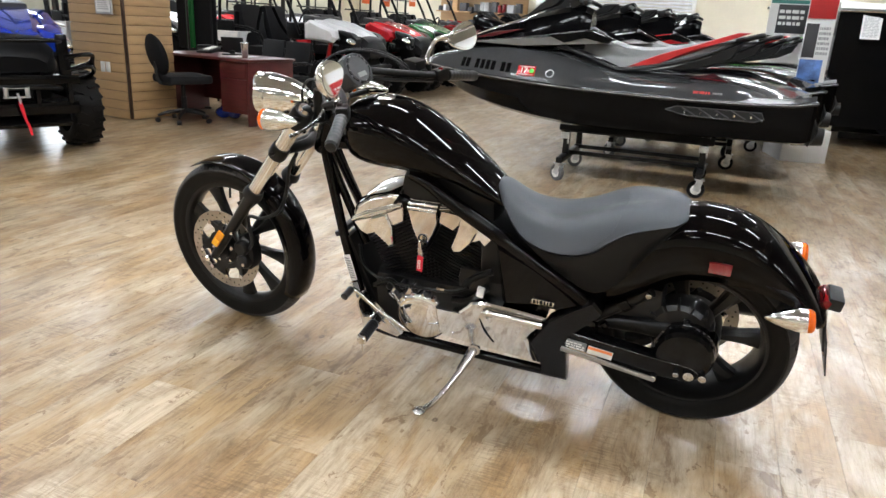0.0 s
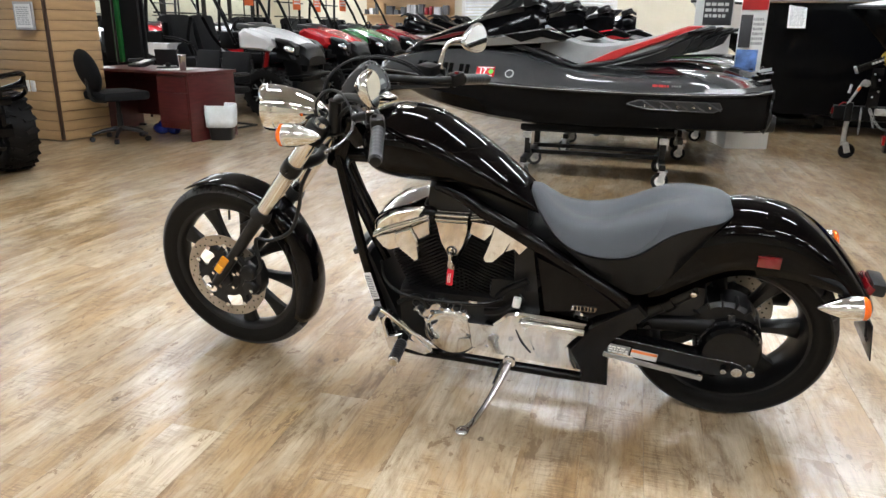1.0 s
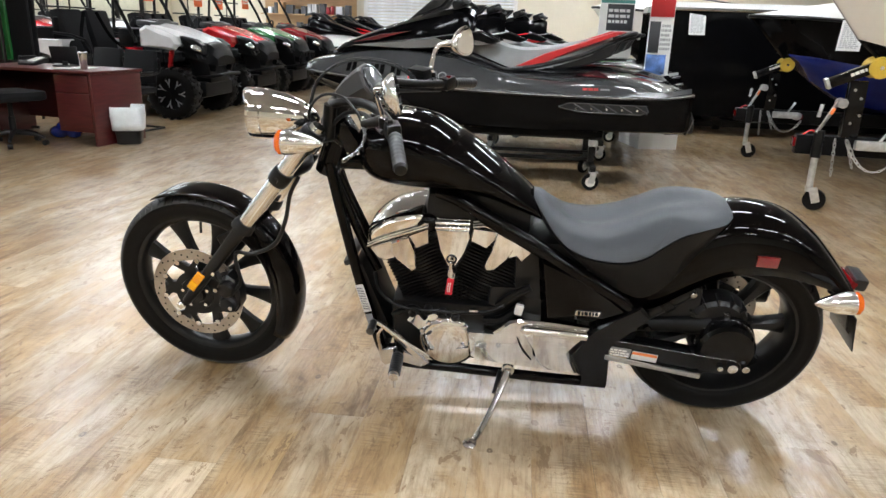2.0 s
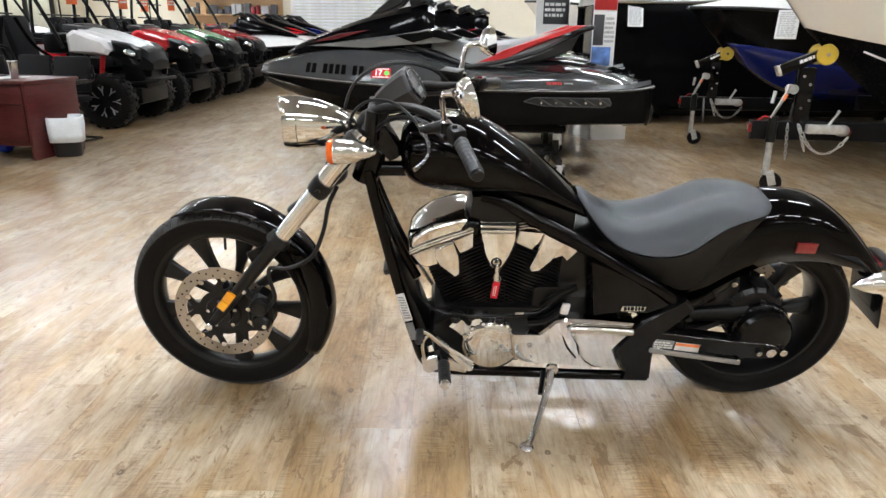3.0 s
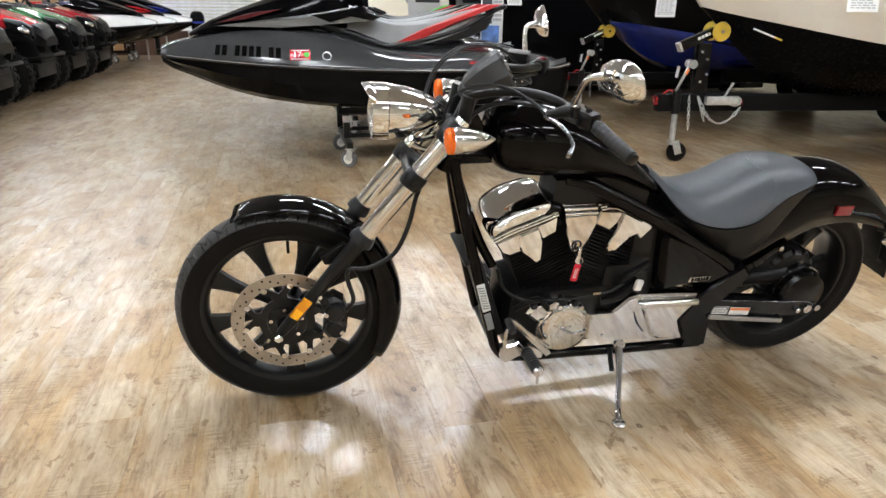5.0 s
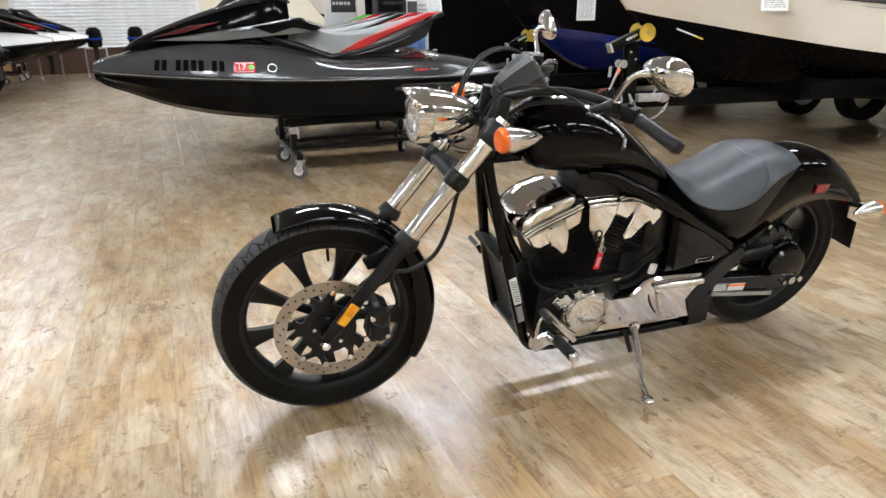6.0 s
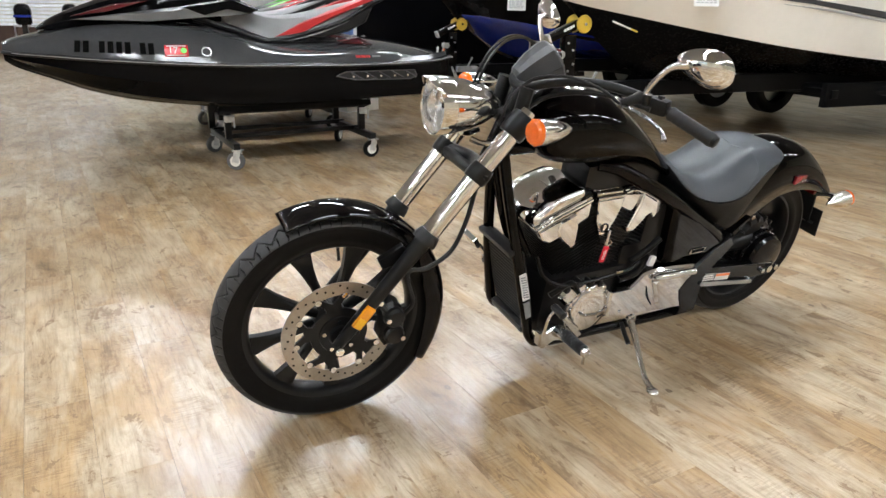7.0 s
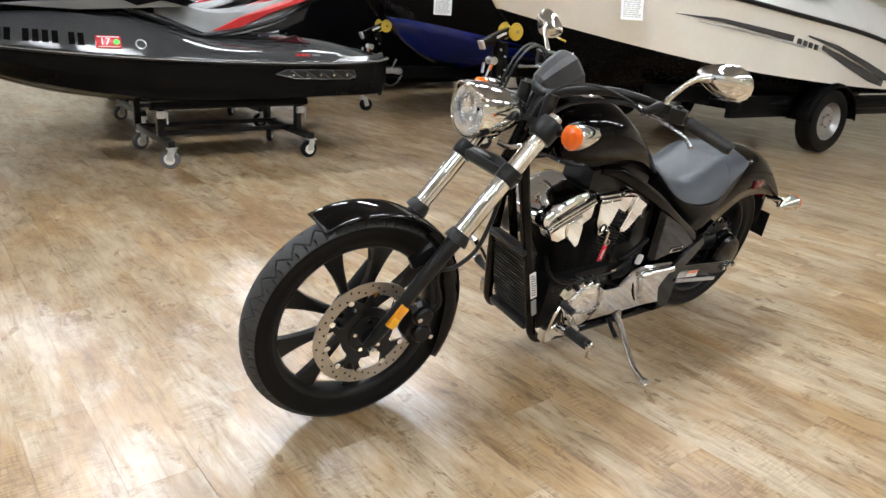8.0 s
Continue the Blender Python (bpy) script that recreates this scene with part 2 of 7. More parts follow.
# ---- the showroom ----
X0, X1, Y0, Y1, H = ROOM
M.update(
    wall=mat("cream_wall_paint", (0.74, 0.69, 0.56), 0.8, bump=0.1, bscale=60, vary=0.05, scale=1.2),
    ceil=mat("ceiling_tile", (0.40, 0.40, 0.40), 0.9, bump=0.2, bscale=40, vary=0.05),
    slat=mat("tan_slatboard", (0.47, 0.30, 0.145), 0.5, bump=0.06, bscale=80, vary=0.12, scale=3, stretch=(1, 1, 6)),
    groove=mat("slat_groove_trim", (0.22, 0.13, 0.06), 0.6),
    utv_black=mat("black_vehicle_plastic", (0.0045, 0.0045, 0.005), 0.36, bump=0.12, bscale=400, ior=1.20),
    trim=mat("dark_wood_trim", (0.06, 0.03, 0.018), 0.5),
    shutter=mat("white_shutter_metal", (0.80, 0.81, 0.82), 0.45, bump=0.05, bscale=40),
    white=mat("white_plastic", (0.78, 0.77, 0.74), 0.45),
    cream_gloss=mat("cream_gelcoat", (0.86, 0.83, 0.77), 0.16, coat=0.7, vary=0.04, scale=1.5),
    white_gloss=mat("white_gelcoat", (0.82, 0.82, 0.80), 0.14, coat=0.7, vary=0.03),
    hull_black=mat("black_gelcoat", (0.003, 0.003, 0.0034), 0.08, vary=0.2, scale=2, ior=1.17),
    hull_matt=mat("black_hull_bottom", (0.003, 0.003, 0.0034), 0.26, vary=0.3, scale=3, bump=0.05, bscale=20, ior=1.11),
    hull_blue=mat("deep_blue_gelcoat", (0.004, 0.014, 0.145), 0.15, vary=0.15),
    grey_gloss=mat("metallic_charcoal_gelcoat", (0.050, 0.051, 0.053), 0.09, 0.0, ior=1.38, vary=0.12, scale=3, bump=0.04, bscale=500),
    silver=mat("silver_metallic_paint", (0.36, 0.365, 0.37), 0.24, 0.3, coat=0.7, vary=0.02, scale=2),
    seat_light=mat("pale_grey_seat_vinyl", (0.21, 0.215, 0.22), 0.5, bump=0.12, bscale=300),
    red_gloss=mat("red_gloss_paint", (0.52, 0.012, 0.018), 0.2, coat=0.25, vary=0.1),
    red_matt=mat("red_vinyl", (0.50, 0.02, 0.022), 0.42, bump=0.1, bscale=300),
    deep_red=mat("deep_red_metallic", (0.075, 0.008, 0.012), 0.15, vary=0.1),
    caster_grey=mat("grey_caster_rubber", (0.10, 0.10, 0.105), 0.5, bump=0.1, bscale=200),
    dkred=mat("dark_red_gloss_paint", (0.20, 0.012, 0.016), 0.2, coat=0.25),
    green=mat("green_gloss_paint", (0.014, 0.115, 0.030), 0.22, coat=0.25),
    lime=mat("lime_vinyl", (0.10, 0.55, 0.04), 0.4),
    blue=mat("blue_gloss_paint", (0.006, 0.028, 0.27), 0.10, coat=0.9),
    hood_white=mat("silver_white_paint", (0.70, 0.70, 0.71), 0.25, 0.0, coat=0.3, vary=0.05),
    yellow=mat("yellow_roller_rubber", (0.62, 0.42, 0.045), 0.42, vary=0.15),
    galv=mat("galvanised_steel", (0.56, 0.57, 0.58), 0.38, 0.9, vary=0.2, scale=25, bump=0.1, bscale=90),
    tag_orange=mat("orange_card", (0.85, 0.17, 0.05), 0.7),
    paper=mat("white_paper", (0.80, 0.80, 0.79), 0.7, vary=0.03),
    print_grey=mat("grey_print", (0.42, 0.42, 0.43), 0.7),
    mahogany=mat("mahogany_laminate", (0.075, 0.013, 0.013), 0.32, vary=0.3, scale=5, stretch=(1, 1, 8), coat=0.2),
    fabric=mat("black_fabric", (0.008, 0.008, 0.009), 0.85, bump=0.4, bscale=300, ior=1.3),
    bag=mat("frosted_bin_bag", (0.72, 0.76, 0.78), 0.35, bump=0.5, bscale=25),
    board_dark=mat("dark_print_board", (0.05, 0.05, 0.055), 0.5),
    board_blue=mat("blue_photo_print", (0.10, 0.20, 0.48), 0.35, scale=9, vary=0.6),
    board_teal=mat("teal_print", (0.06, 0.25, 0.22), 0.5),
)


def wall_block(name, c, s, material, label="", kind="structure"):
    ob = part(name, box(B(), c, s), material, None, label, kind=kind)
    ob["category"] = "wall"
    return ob


floor = part("floor", box(B(), ((X0 + X1) / 2, (Y0 + Y1) / 2, -0.062), (X1 - X0 + 0.4, Y1 - Y0 + 0.4, 0.1)), M["trim"], None, "wood-look vinyl plank showroom floor with a low sheen", kind="structure")
floor["category"] = "floor"
bm = B()                # square tiles with recessed joints, one mesh
for i in range(int((X1 - X0) / 0.612) + 1):
    for j in range(int((Y1 - Y0) / 0.612) + 1):
        x, y = X0 + 0.612 * i, Y0 + 0.612 * j
        q = [(x + 0.014, y + 0.014), (x + 0.598, y + 0.014), (x + 0.598, y + 0.598), (x + 0.014, y + 0.598)]
        loft(bm, [[(a, b, H + 0.02) for a, b in q], [(a, b, H) for a, b in q]])
loft(bm, [[(X0 - 0.2, Y0 - 0.2, z), (X1 + 0.2, Y0 - 0.2, z), (X1 + 0.2, Y1 + 0.2, z), (X0 - 0.2, Y1 + 0.2, z)] for z in (H + 0.02, H + 0.12)])
ceiling = part("ceiling", bm, M["ceil"], None, "grey tiled showroom ceiling", kind="structure")
ceiling["category"] = "ceiling"
for name, c, s in (("wall_north", ((X0 + X1) / 2, Y1 + 0.1, H / 2), (X1 - X0 + 0.4, 0.2, H)), ("wall_south", ((X0 + X1) / 2, Y0 - 0.1, H / 2), (X1 - X0 + 0.4, 0.2, H)),
                   ("wall_east", (X1 + 0.1, (Y0 + Y1) / 2, H / 2), (0.2, Y1 - Y0, H))):
    wall_block(name, c, s, M["wall"], "cream painted showroom wall")
# shop front: the west wall with four large windows, the first one added
WIN = DAY_WINDOWS
bm = B()
edges = [Y0] + [e for w in WIN for e in w] + [Y1]
for a, b in zip(edges[::2], edges[1::2]):
    box(bm, (X0 - 0.1, (a + b) / 2, H / 2), (0.2, b - a, H))
for a, b in WIN:
    box(bm, (X0 - 0.1, (a + b) / 2, 0.3), (0.2, b - a, 0.6))
    box(bm, (X0 - 0.1, (a + b) / 2, H - 0.35), (0.2, b - a, 0.7))
part("wall_west", bm, M["wall"], None, "cream shop-front wall with large windows", kind="structure")["category"] = "wall"
for i, (a, b) in enumerate(WIN):
    w = part("window_%d" % (i + 1), box(box(B(), (X0 - 0.1, (a + b) / 2, 0.62), (0.12, b - a, 0.05)), (X0 - 0.1, (a + b) / 2, H - 0.72), (0.12, b - a, 0.05)), M["satin_black"], None,
             "large shop window in a dark frame, its daylight boosted by a lamp", kind="structure")
    w["category"] = "window"
    for y in np.linspace(a + 0.03, b - 0.03, 4):
        part("window_frame", box(B(), (X0 - 0.1, y, H / 2 - 0.05), (0.10, 0.06, H - 1.36)), M["satin_black"], w)
    part("pane", box(B(), (X0 - 0.1, (a + b) / 2, H / 2 - 0.05), (0.012, b - a - 0.01, H - 1.36)), M["lens"], w).visible_shadow = False
# dark band added where the wall below the roller door is in shade
part("baseboard", box(box(B(), ((X0 + X1) / 2, Y1 - 0.012, 0.30), (X1 - X0, 0.024, 0.60)), (X1 - 0.012, (Y0 + Y1) / 2, 0.06), (0.024, Y1 - Y0 - 0.1, 0.12)), M["trim"], None, "dark band for the shaded foot of the wall", kind="structure")["category"] = "trim"

# white slatted roller door in the north wall
door = part("door_1", box(box(B(), (-3.35, Y1 - 0.03, 1.75), (0.10, 0.06, 2.3)), (0.75, Y1 - 0.03, 1.75), (0.10, 0.06, 2.3)), M["white"], None, "closed white slatted roller door", kind="structure")
door["category"] = "door"
me_slat = None
for k in range(28):
    z = 0.63 + k * 0.082
    if me_slat is None:
        s = part("slat", tube(B(), [(-2.0, 0, 0), (2.0, 0, 0)], 0.045, 8, k=1, flat=0.45), M["shutter"], door)
        me_slat = s.data
    else:
        s = new("slat", me_slat)
        s.parent = door
    s.location = (-1.3, Y1 - 0.035, z)


# ceiling fittings: rows of long recessed lights
def ceiling_light(m):
    t = thing("ceiling_light", m, "long white ceiling light fitting, switched on", "ceiling light", "ceiling lights")
    fr = B()
    for sx, sy, cx, cy in ((1.30, 0.03, 0, 0.118), (1.30, 0.03, 0, -0.118), (0.03, 0.206, 0.635, 0), (0.03, 0.206, -0.635, 0)):
        box(fr, (cx, cy, -0.02), (sx, sy, 0.05), 0.004)
    part("frame", fr, M["white"], t)
    part("diffuser", box(B(), (0, 0, -0.012), (1.24, 0.206, 0.02)), M["lamp"], t)
    return t


M["lamp"] = glow("lit_diffuser", (0.915, 0.97, 1.02), LAMP_POWER)
first = None
for y in LAMP_ROWS:
    for x in {-8.6: LAMP_COLS[::2], 0.9: LAMP_COLS[2:7], 5.7: LAMP_COLS[:2] + LAMP_COLS[4:7], 10.4: LAMP_COLS[:3] + LAMP_COLS[4:7], 15.0: LAMP_COLS[1:3] + LAMP_COLS[4:8]}.get(y, LAMP_COLS):
        m = pose(x, y, H - 0.006)
        first = copy_thing(first, m) if first else ceiling_light(m)

# slatboard column by the desk
col = part("slatwall_column", box(box(B(), (-5.05, 4.25, 1.95), (0.90, 0.60, 3.88)), (-4.6, 3.95, 1.95), (0.03, 0.03, 3.88)), M["groove"], None, "tan slatboard column with dark grooves", kind="structure")
col["category"] = "wall"
col.matrix_basis = Matrix.Translation((-4.345, 3.705, 0)) @ pose(0, 0, 0, 0, 0, -8) @ Matrix.Translation((4.58, -3.88, 0))
me_a = me_b = None
for k in range(38):
    z = 0.055 + k * 0.1015
    for face in (0, 1):
        if k == 0:
            s = part("slat_board", box(B(), (0, 0, 0), (0.90, 0.018, 0.094), 0.004) if face == 0 else box(B(), (0, 0, 0), (0.018, 0.60, 0.094), 0.004), M["slat"], col)
            me_a, me_b = (s.data, me_b) if face == 0 else (me_a, s.data)
        else:
            s = new("slat_board", me_a if face == 0 else me_b)
            s.parent = col
        s.location = (-5.07, 3.941, z) if face == 0 else (-4.591, 4.26, z)
part("corner_trim", box(B(), (-4.594, 3.944, 1.95), (0.03, 0.03, 3.86), 0.004), M["trim"], col)
for x in (-5.0, -4.91):
    pl = part("outlet_plate", box(B(), (x, 3.928, 0.56), (0.07, 0.008, 0.115), 0.003), M["white"], col, "white wall socket plate")
    part("socket", box(box(B(), (x, 3.922, 0.585), (0.028, 0.006, 0.032), 0.003), (x, 3.922, 0.535), (0.028, 0.006, 0.032), 0.003), M["label"], pl)
nt = solo("framed_notice", box(B(), (0, 0, 0), (0.27, 0.02, 0.27), 0.003), M["print_grey"], "small grey framed paper notice hanging on slatboard", "picture frame", m=pose(-4.565, 3.725, 1.26, 0, 0, -8))
part("notice_paper", box(B(), (0, -0.0115, 0), (0.225, 0.003, 0.225)), M["paper"], nt)
bars("notice_print", nt, M["print_grey"], (-0.09, -0.0135, 0), (1, 0, 0), (0, 0, 1), 0.18, 0.18, 9, seed=6)


# ---- the motorcycle: u along it (front to rear), v across (left is minus), h up, leaning on its stand ----
LEAN_DEG = 12.0
FW, RW = (0.027, 0.022, 0.340), (1.786, 0.025, 0.322)     # wheel centres


def tyre(wheel, c, ro, half, rb, n_zig, label):
    """Dark carcass under a tread band paled for its ceiling sheen; zigzag grooves and shoulder slots are cut in and
    show the dark.
    """
    def radius(q):
        return ro - (ro - rb - 0.022) * (1 - math.cos(q * math.pi / 2)) * 0.62

    def row(a, pts):
        return [(c[0] + r * math.cos(a), c[1] + v, c[2] + r * math.sin(a)) for v, r in pts]
    e = half * 0.9
    edge = 0.88
    side = [(half * math.sin(q * math.pi / 2 * 0.98), radius(q)) for q in (edge - 0.03, 0.90, 0.94, 0.97, 1.0)]
    side += [(e * 1.02, rb + 0.030), (e * 1.0, rb + 0.017), (e * 1.0, rb + 0.013), (e * 0.93, rb), (e * 0.7, rb - 0.012)]
    under = [(half * math.sin(q * math.pi / 2 * 0.98), radius(q) - 0.007) for q in (0.75, 0.5, 0.25, 0.0)]
    prof = under[::-1] + side
    prof = prof + [(-v, r) for v, r in prof[::-1]]
    part("tyre", loft(B(), [row(2 * math.pi * k / 96, prof) for k in range(97)], cap=False), M["rubber"], wheel, label)
    n, m = n_zig * 26, 56
    bm = B()
    vs = [[bm.verts.new(p) for p in row(2 * math.pi * k / n, [(half * math.sin(edge * (-1 + 2 * i / m) * math.pi / 2 * 0.98), radius(edge * (-1 + 2 * i / m)) + 0.0012) for i in range(m + 1)])] for k in range(n)]
    for k in range(n):
        ph = ((k + 0.5) / 26.0) % 1.0
        for i in range(m):
            q = edge * (-1 + 2 * (i + 0.5) / m)
            z = 2 * abs(((ph + (0.0 if q > 0 else 0.5)) % 1.0) - 0.5)
            groove = abs(abs(q) - (0.10 + 0.50 * z)) < 0.046
            slot = any(0.46 < abs(q) < 0.84 and abs(ph - p0 - 0.12 * (abs(q) - 0.5)) < 0.035 for p0 in (0.22, 0.72))
            if not groove and not slot:
                bm.faces.new((vs[k][i], vs[k][i + 1], vs[(k + 1) % n][i + 1], vs[(k + 1) % n][i]))
    bmesh.ops.delete(bm, geom=[v for v in bm.verts if not v.link_faces], context="VERTS")
    shell(part("tread", bm, M["tread"], wheel, "tread with zigzag grooves, paled for the light it catches", sharp=40), 0.007)


def spoke(c, ang, r0, r1, w0, w1, half):
    """Cast spoke that flares towards the rim."""
    bm = B()
    ca, sa = math.cos(ang), math.sin(ang)
    rings = []
    for t in (0, 0.25, 0.5, 0.7, 0.85, 0.95, 1.0):
        r = r0 + (r1 - r0) * t
        w = w0 + (w1 - w0) * t ** 3.0
        hh = half * (1.0 - 0.25 * t)
        sec = [(-w, -hh * 0.6), (-w * 0.55, -hh), (w * 0.55, -hh), (w, -hh * 0.6), (w, hh * 0.6), (w * 0.55, hh), (-w * 0.55, hh), (-w, hh * 0.6)]
        rings.append([(c[0] + r * ca - x * sa, c[1] + y, c[2] + r * sa + x * ca) for x, y in sec])
    return loft(bm, rings)


def rim(bm, c, r, half):
    prof = [(-half, r + 0.004), (-half, r - 0.010), (-half * 0.8, r - 0.020), (-half * 0.3, r - 0.026), (half * 0.3, r - 0.026),
            (half * 0.8, r - 0.020), (half, r - 0.010), (half, r + 0.004), (-half, r + 0.004)]
    return lathe(bm, prof, c, (0, 1, 0), 72, cap=False)


def brake_disc(parent, c, v, r0, r1, label):
    d = part("brake_disc", ring(B(), r0, r1, v - 0.0025, v + 0.0025, c), M["disc"], parent, label)
    # solid dark studs, their black standing in for the shade inside drilled holes
    bm = B()
    for k in range(44):
        a = 2 * math.pi * k / 44
        rr = r0 + (r1 - r0) * (0.28, 0.52, 0.76)[k % 3]
        lathe(bm, [(-0.0029, 0.0034), (0.0029, 0.0034)], (c[0] + rr * math.cos(a), c[1] + v, c[2] + rr * math.sin(a)), n=8)
    part("drilled_holes", bm, M["dark"], d, kind="stuff")
    ca = part("disc_carrier", ring(B(), r0 * 0.38, r0 * 0.66, v - 0.004, v + 0.004, c, n=32), M["satin_black"], d)
    at = lambda r, a: (c[0] + r * math.cos(a), c[2] + r * math.sin(a))
    for k in range(5):
        a = 2 * math.pi * k / 5 + 0.2 + math.pi / 10
        d1 = math.pi / 10
        out = [at(r0 * 0.60, a - 0.30), at(r0 * 0.78, a - 0.24), at(r0 + 0.004, a - d1 - 0.075), at(r0 + 0.004, a - d1 + 0.075), at(r0 * 0.86, a - 0.10),
               at(r0 * 0.80, a), at(r0 * 0.86, a + 0.10), at(r0 + 0.004, a + d1 - 0.075), at(r0 + 0.004, a + d1 + 0.075), at(r0 * 0.78, a + 0.24), at(r0 * 0.60, a + 0.30)]
        q = [(p[0], c[1] + v + 0.004, p[1]) for p in out]
        part("carrier_arm", loft(B(), [q, [(p[0], p[1] - 0.008, p[2]) for p in q]]), M["satin_black"], d)
    for k in range(10):
        a = 2 * math.pi * k / 10 + 0.2
        bm = lathe(B(), [(-0.006, 0.0045), (-0.0055, 0.0095), (-0.002, 0.0095)],
                   (c[0] + (r0 - 0.001) * math.cos(a), c[1] + v, c[2] + (r0 - 0.001) * math.sin(a)), n=8)
        part("rivet", bm, M["steel"], d)


STEER_AT, STEER_AXIS = Vector((0.03, 0, 0.36)), Vector((0.62, 0, 0.785))
STEER = Matrix.Translation(STEER_AT) @ Matrix.Rotation(radians(-6), 4, STEER_AXIS) @ Matrix.Translation(-STEER_AT)


def steer(ob):
    """Turns a front part and its pieces about the steering axis."""
    for o in [ob] + list(ob.children_recursive):
        o.data.transform(STEER)


bike = thing("motorcycle", pose(0, 0, 0, LEAN_DEG, 0, 0),
             "gloss black chopper motorcycle with chrome trim on its side stand", "motorcycle")

# front wheel
fw = part("front_wheel", rim(B(), FW, 0.264, 0.036), M["satin_black"], bike, "black cast front wheel with nine flared spokes")
tyre(fw, FW, 0.338, 0.047, 0.266, 34, "black road tyre")
for k in range(9):
    part("spoke", spoke(FW, 2 * math.pi * k / 9 + radians(33), 0.035, 0.246, 0.0115, 0.036, 0.020), M["satin_black"], fw)
part("hub", lathe(B(), [(-0.075, 0.030), (-0.070, 0.040), (-0.03, 0.052), (0.03, 0.052), (0.070, 0.040), (0.075, 0.030)], FW, n=28), M["satin_black"], fw)
part("hub_plate", lathe(B(), [(-0.092, 0.060), (-0.096, 0.058), (-0.098, 0.034), (-0.108, 0.030), (-0.109, 0.018)], FW, n=32), M["satin_black"], fw)
for k in range(5):
    a = 2 * math.pi * k / 5 + 0.4
    part("bolt", lathe(B(), [(-0.074, 0.007), (-0.082, 0.0065)], (FW[0] + 0.048 * math.cos(a), 0, FW[2] + 0.048 * math.sin(a)), n=8), M["steel"], fw)
part("valve_stem", tube(B(), [(FW[0] + 0.01, -0.004, FW[2] + 0.242), (FW[0] + 0.011, -0.012, FW[2] + 0.205)], 0.0045, 8, k=1), M["black_plastic"], fw)
brake_disc(fw, FW, -0.086, 0.126, 0.165, "drilled steel front brake disc")

# fork
FORK0, FORK1 = np.array((0.022, 0.345)), np.array((0.482, 0.925))


def fork_at(t, v):
    p = FORK0 + (FORK1 - FORK0) * t
    return (p[0], v, p[1])


fork = part("front_fork", tube(B(), [fork_at(0.80, -0.125), fork_at(0.80, 0.125)], 0.016, 14, k=1, flat=1.3), M["satin_black"], bike,
            "long raked fork with chrome tubes and black sliders")
for s in (-1, 1):
    v = 0.110 * s
    part("slider", tube(B(), [fork_at(-0.03, v), fork_at(0.06, v), fork_at(0.2, v), fork_at(0.46, v), fork_at(0.49, v)],
                        [0.015, 0.0185, 0.0195, 0.0235, 0.030], 16, k=3), M["satin_black"], fork)
    part("dust_seal", tube(B(), [fork_at(0.485, v), fork_at(0.505, v), fork_at(0.53, v)], [0.037, 0.036, 0.030], 18, k=1), M["black_plastic"], fork)
    part("fork_tube", tube(B(), [fork_at(0.50, v), fork_at(1.0, v)], 0.0265, 24, k=1), M["chrome"], fork, "chrome fork tube")
    part("fork_clamp", tube(B(), [fork_at(0.775, v), fork_at(0.79, v), fork_at(0.825, v), fork_at(0.84, v)], [0.031, 0.0335, 0.0335, 0.031], 20, k=1), M["satin_black"], fork)
    part("top_clamp", tube(B(), [fork_at(0.985, v), fork_at(1.0, v), fork_at(1.06, v), fork_at(1.075, v)], [0.034, 0.037, 0.037, 0.032], 20, k=1), M["satin_black"], fork)
    part("fork_cap", tube(B(), [fork_at(1.075, v), fork_at(1.095, v)], [0.024, 0.021], 12, k=1), M["chrome"], fork)
    part("pinch_bolt", lathe(B(), [(0, 0.007), (0.01 * s, 0.007)], (*fork_at(0.81, v + 0.036 * s),), n=6), M["satin_black"], fork)
part("lower_yoke", tube(B(), [fork_at(0.81, -0.1), (0.43, 0, 0.815), fork_at(0.81, 0.1)], 0.020, 14, k=4), M["satin_black"], fork)
part("top_yoke", tube(B(), [fork_at(1.03, -0.1), (0.535, 0, 0.93), fork_at(1.03, 0.1)], 0.022, 14, k=4), M["satin_black"], fork)
part("axle_nut", lathe(B(), [(0, 0.006), (-0.004, 0.012), (-0.016, 0.013), (-0.020, 0.009)], (0.006, -0.132, 0.332), n=12), M["chrome"], fork, "bright axle nut")
part("reflector", box(B(), (0.073, -0.140, 0.428), (0.030, 0.010, 0.074), 0.003, turn("Y", 38)), M["amber"], fork, "amber side reflector")
part("reflector_cell", box(B(), (0.0615, -0.1462, 0.4135), (0.024, 0.003, 0.032), 0.001, turn("Y", 38)), mat("yellow_lens", (0.85, 0.42, 0.01), 0.12, coat=0.6), fork, "yellow lower half of the reflector")
cal = slab(B(), [(0.128, 0.432), (0.168, 0.446), (0.196, 0.428), (0.208, 0.385), (0.205, 0.335), (0.186, 0.306), (0.150, 0.300), (0.132, 0.330), (0.140, 0.380)], -0.060, -0.118, 0.012)
for p in ((0.170, 0.402), (0.172, 0.346)):
    lathe(cal, [(0, 0.031), (-0.018, 0.030), (-0.026, 0.024), (-0.028, 0.010)], (p[0], -0.112, p[1]), n=20)
tube(cal, [(0.12, -0.105, 0.46), (0.15, -0.11, 0.42)], 0.012, 8, k=1)
cal = part("brake_caliper", cal, M["satin_black"], fork, "black twin-piston front brake caliper", sharp=30)
for p in ((0.145, -0.143, 0.408), (0.19, -0.143, 0.345), (0.128, -0.118, 0.455)):
    part("bolt", lathe(B(), [(0, 0.008), (-0.008, 0.008)], p, n=6), M["steel"], cal)
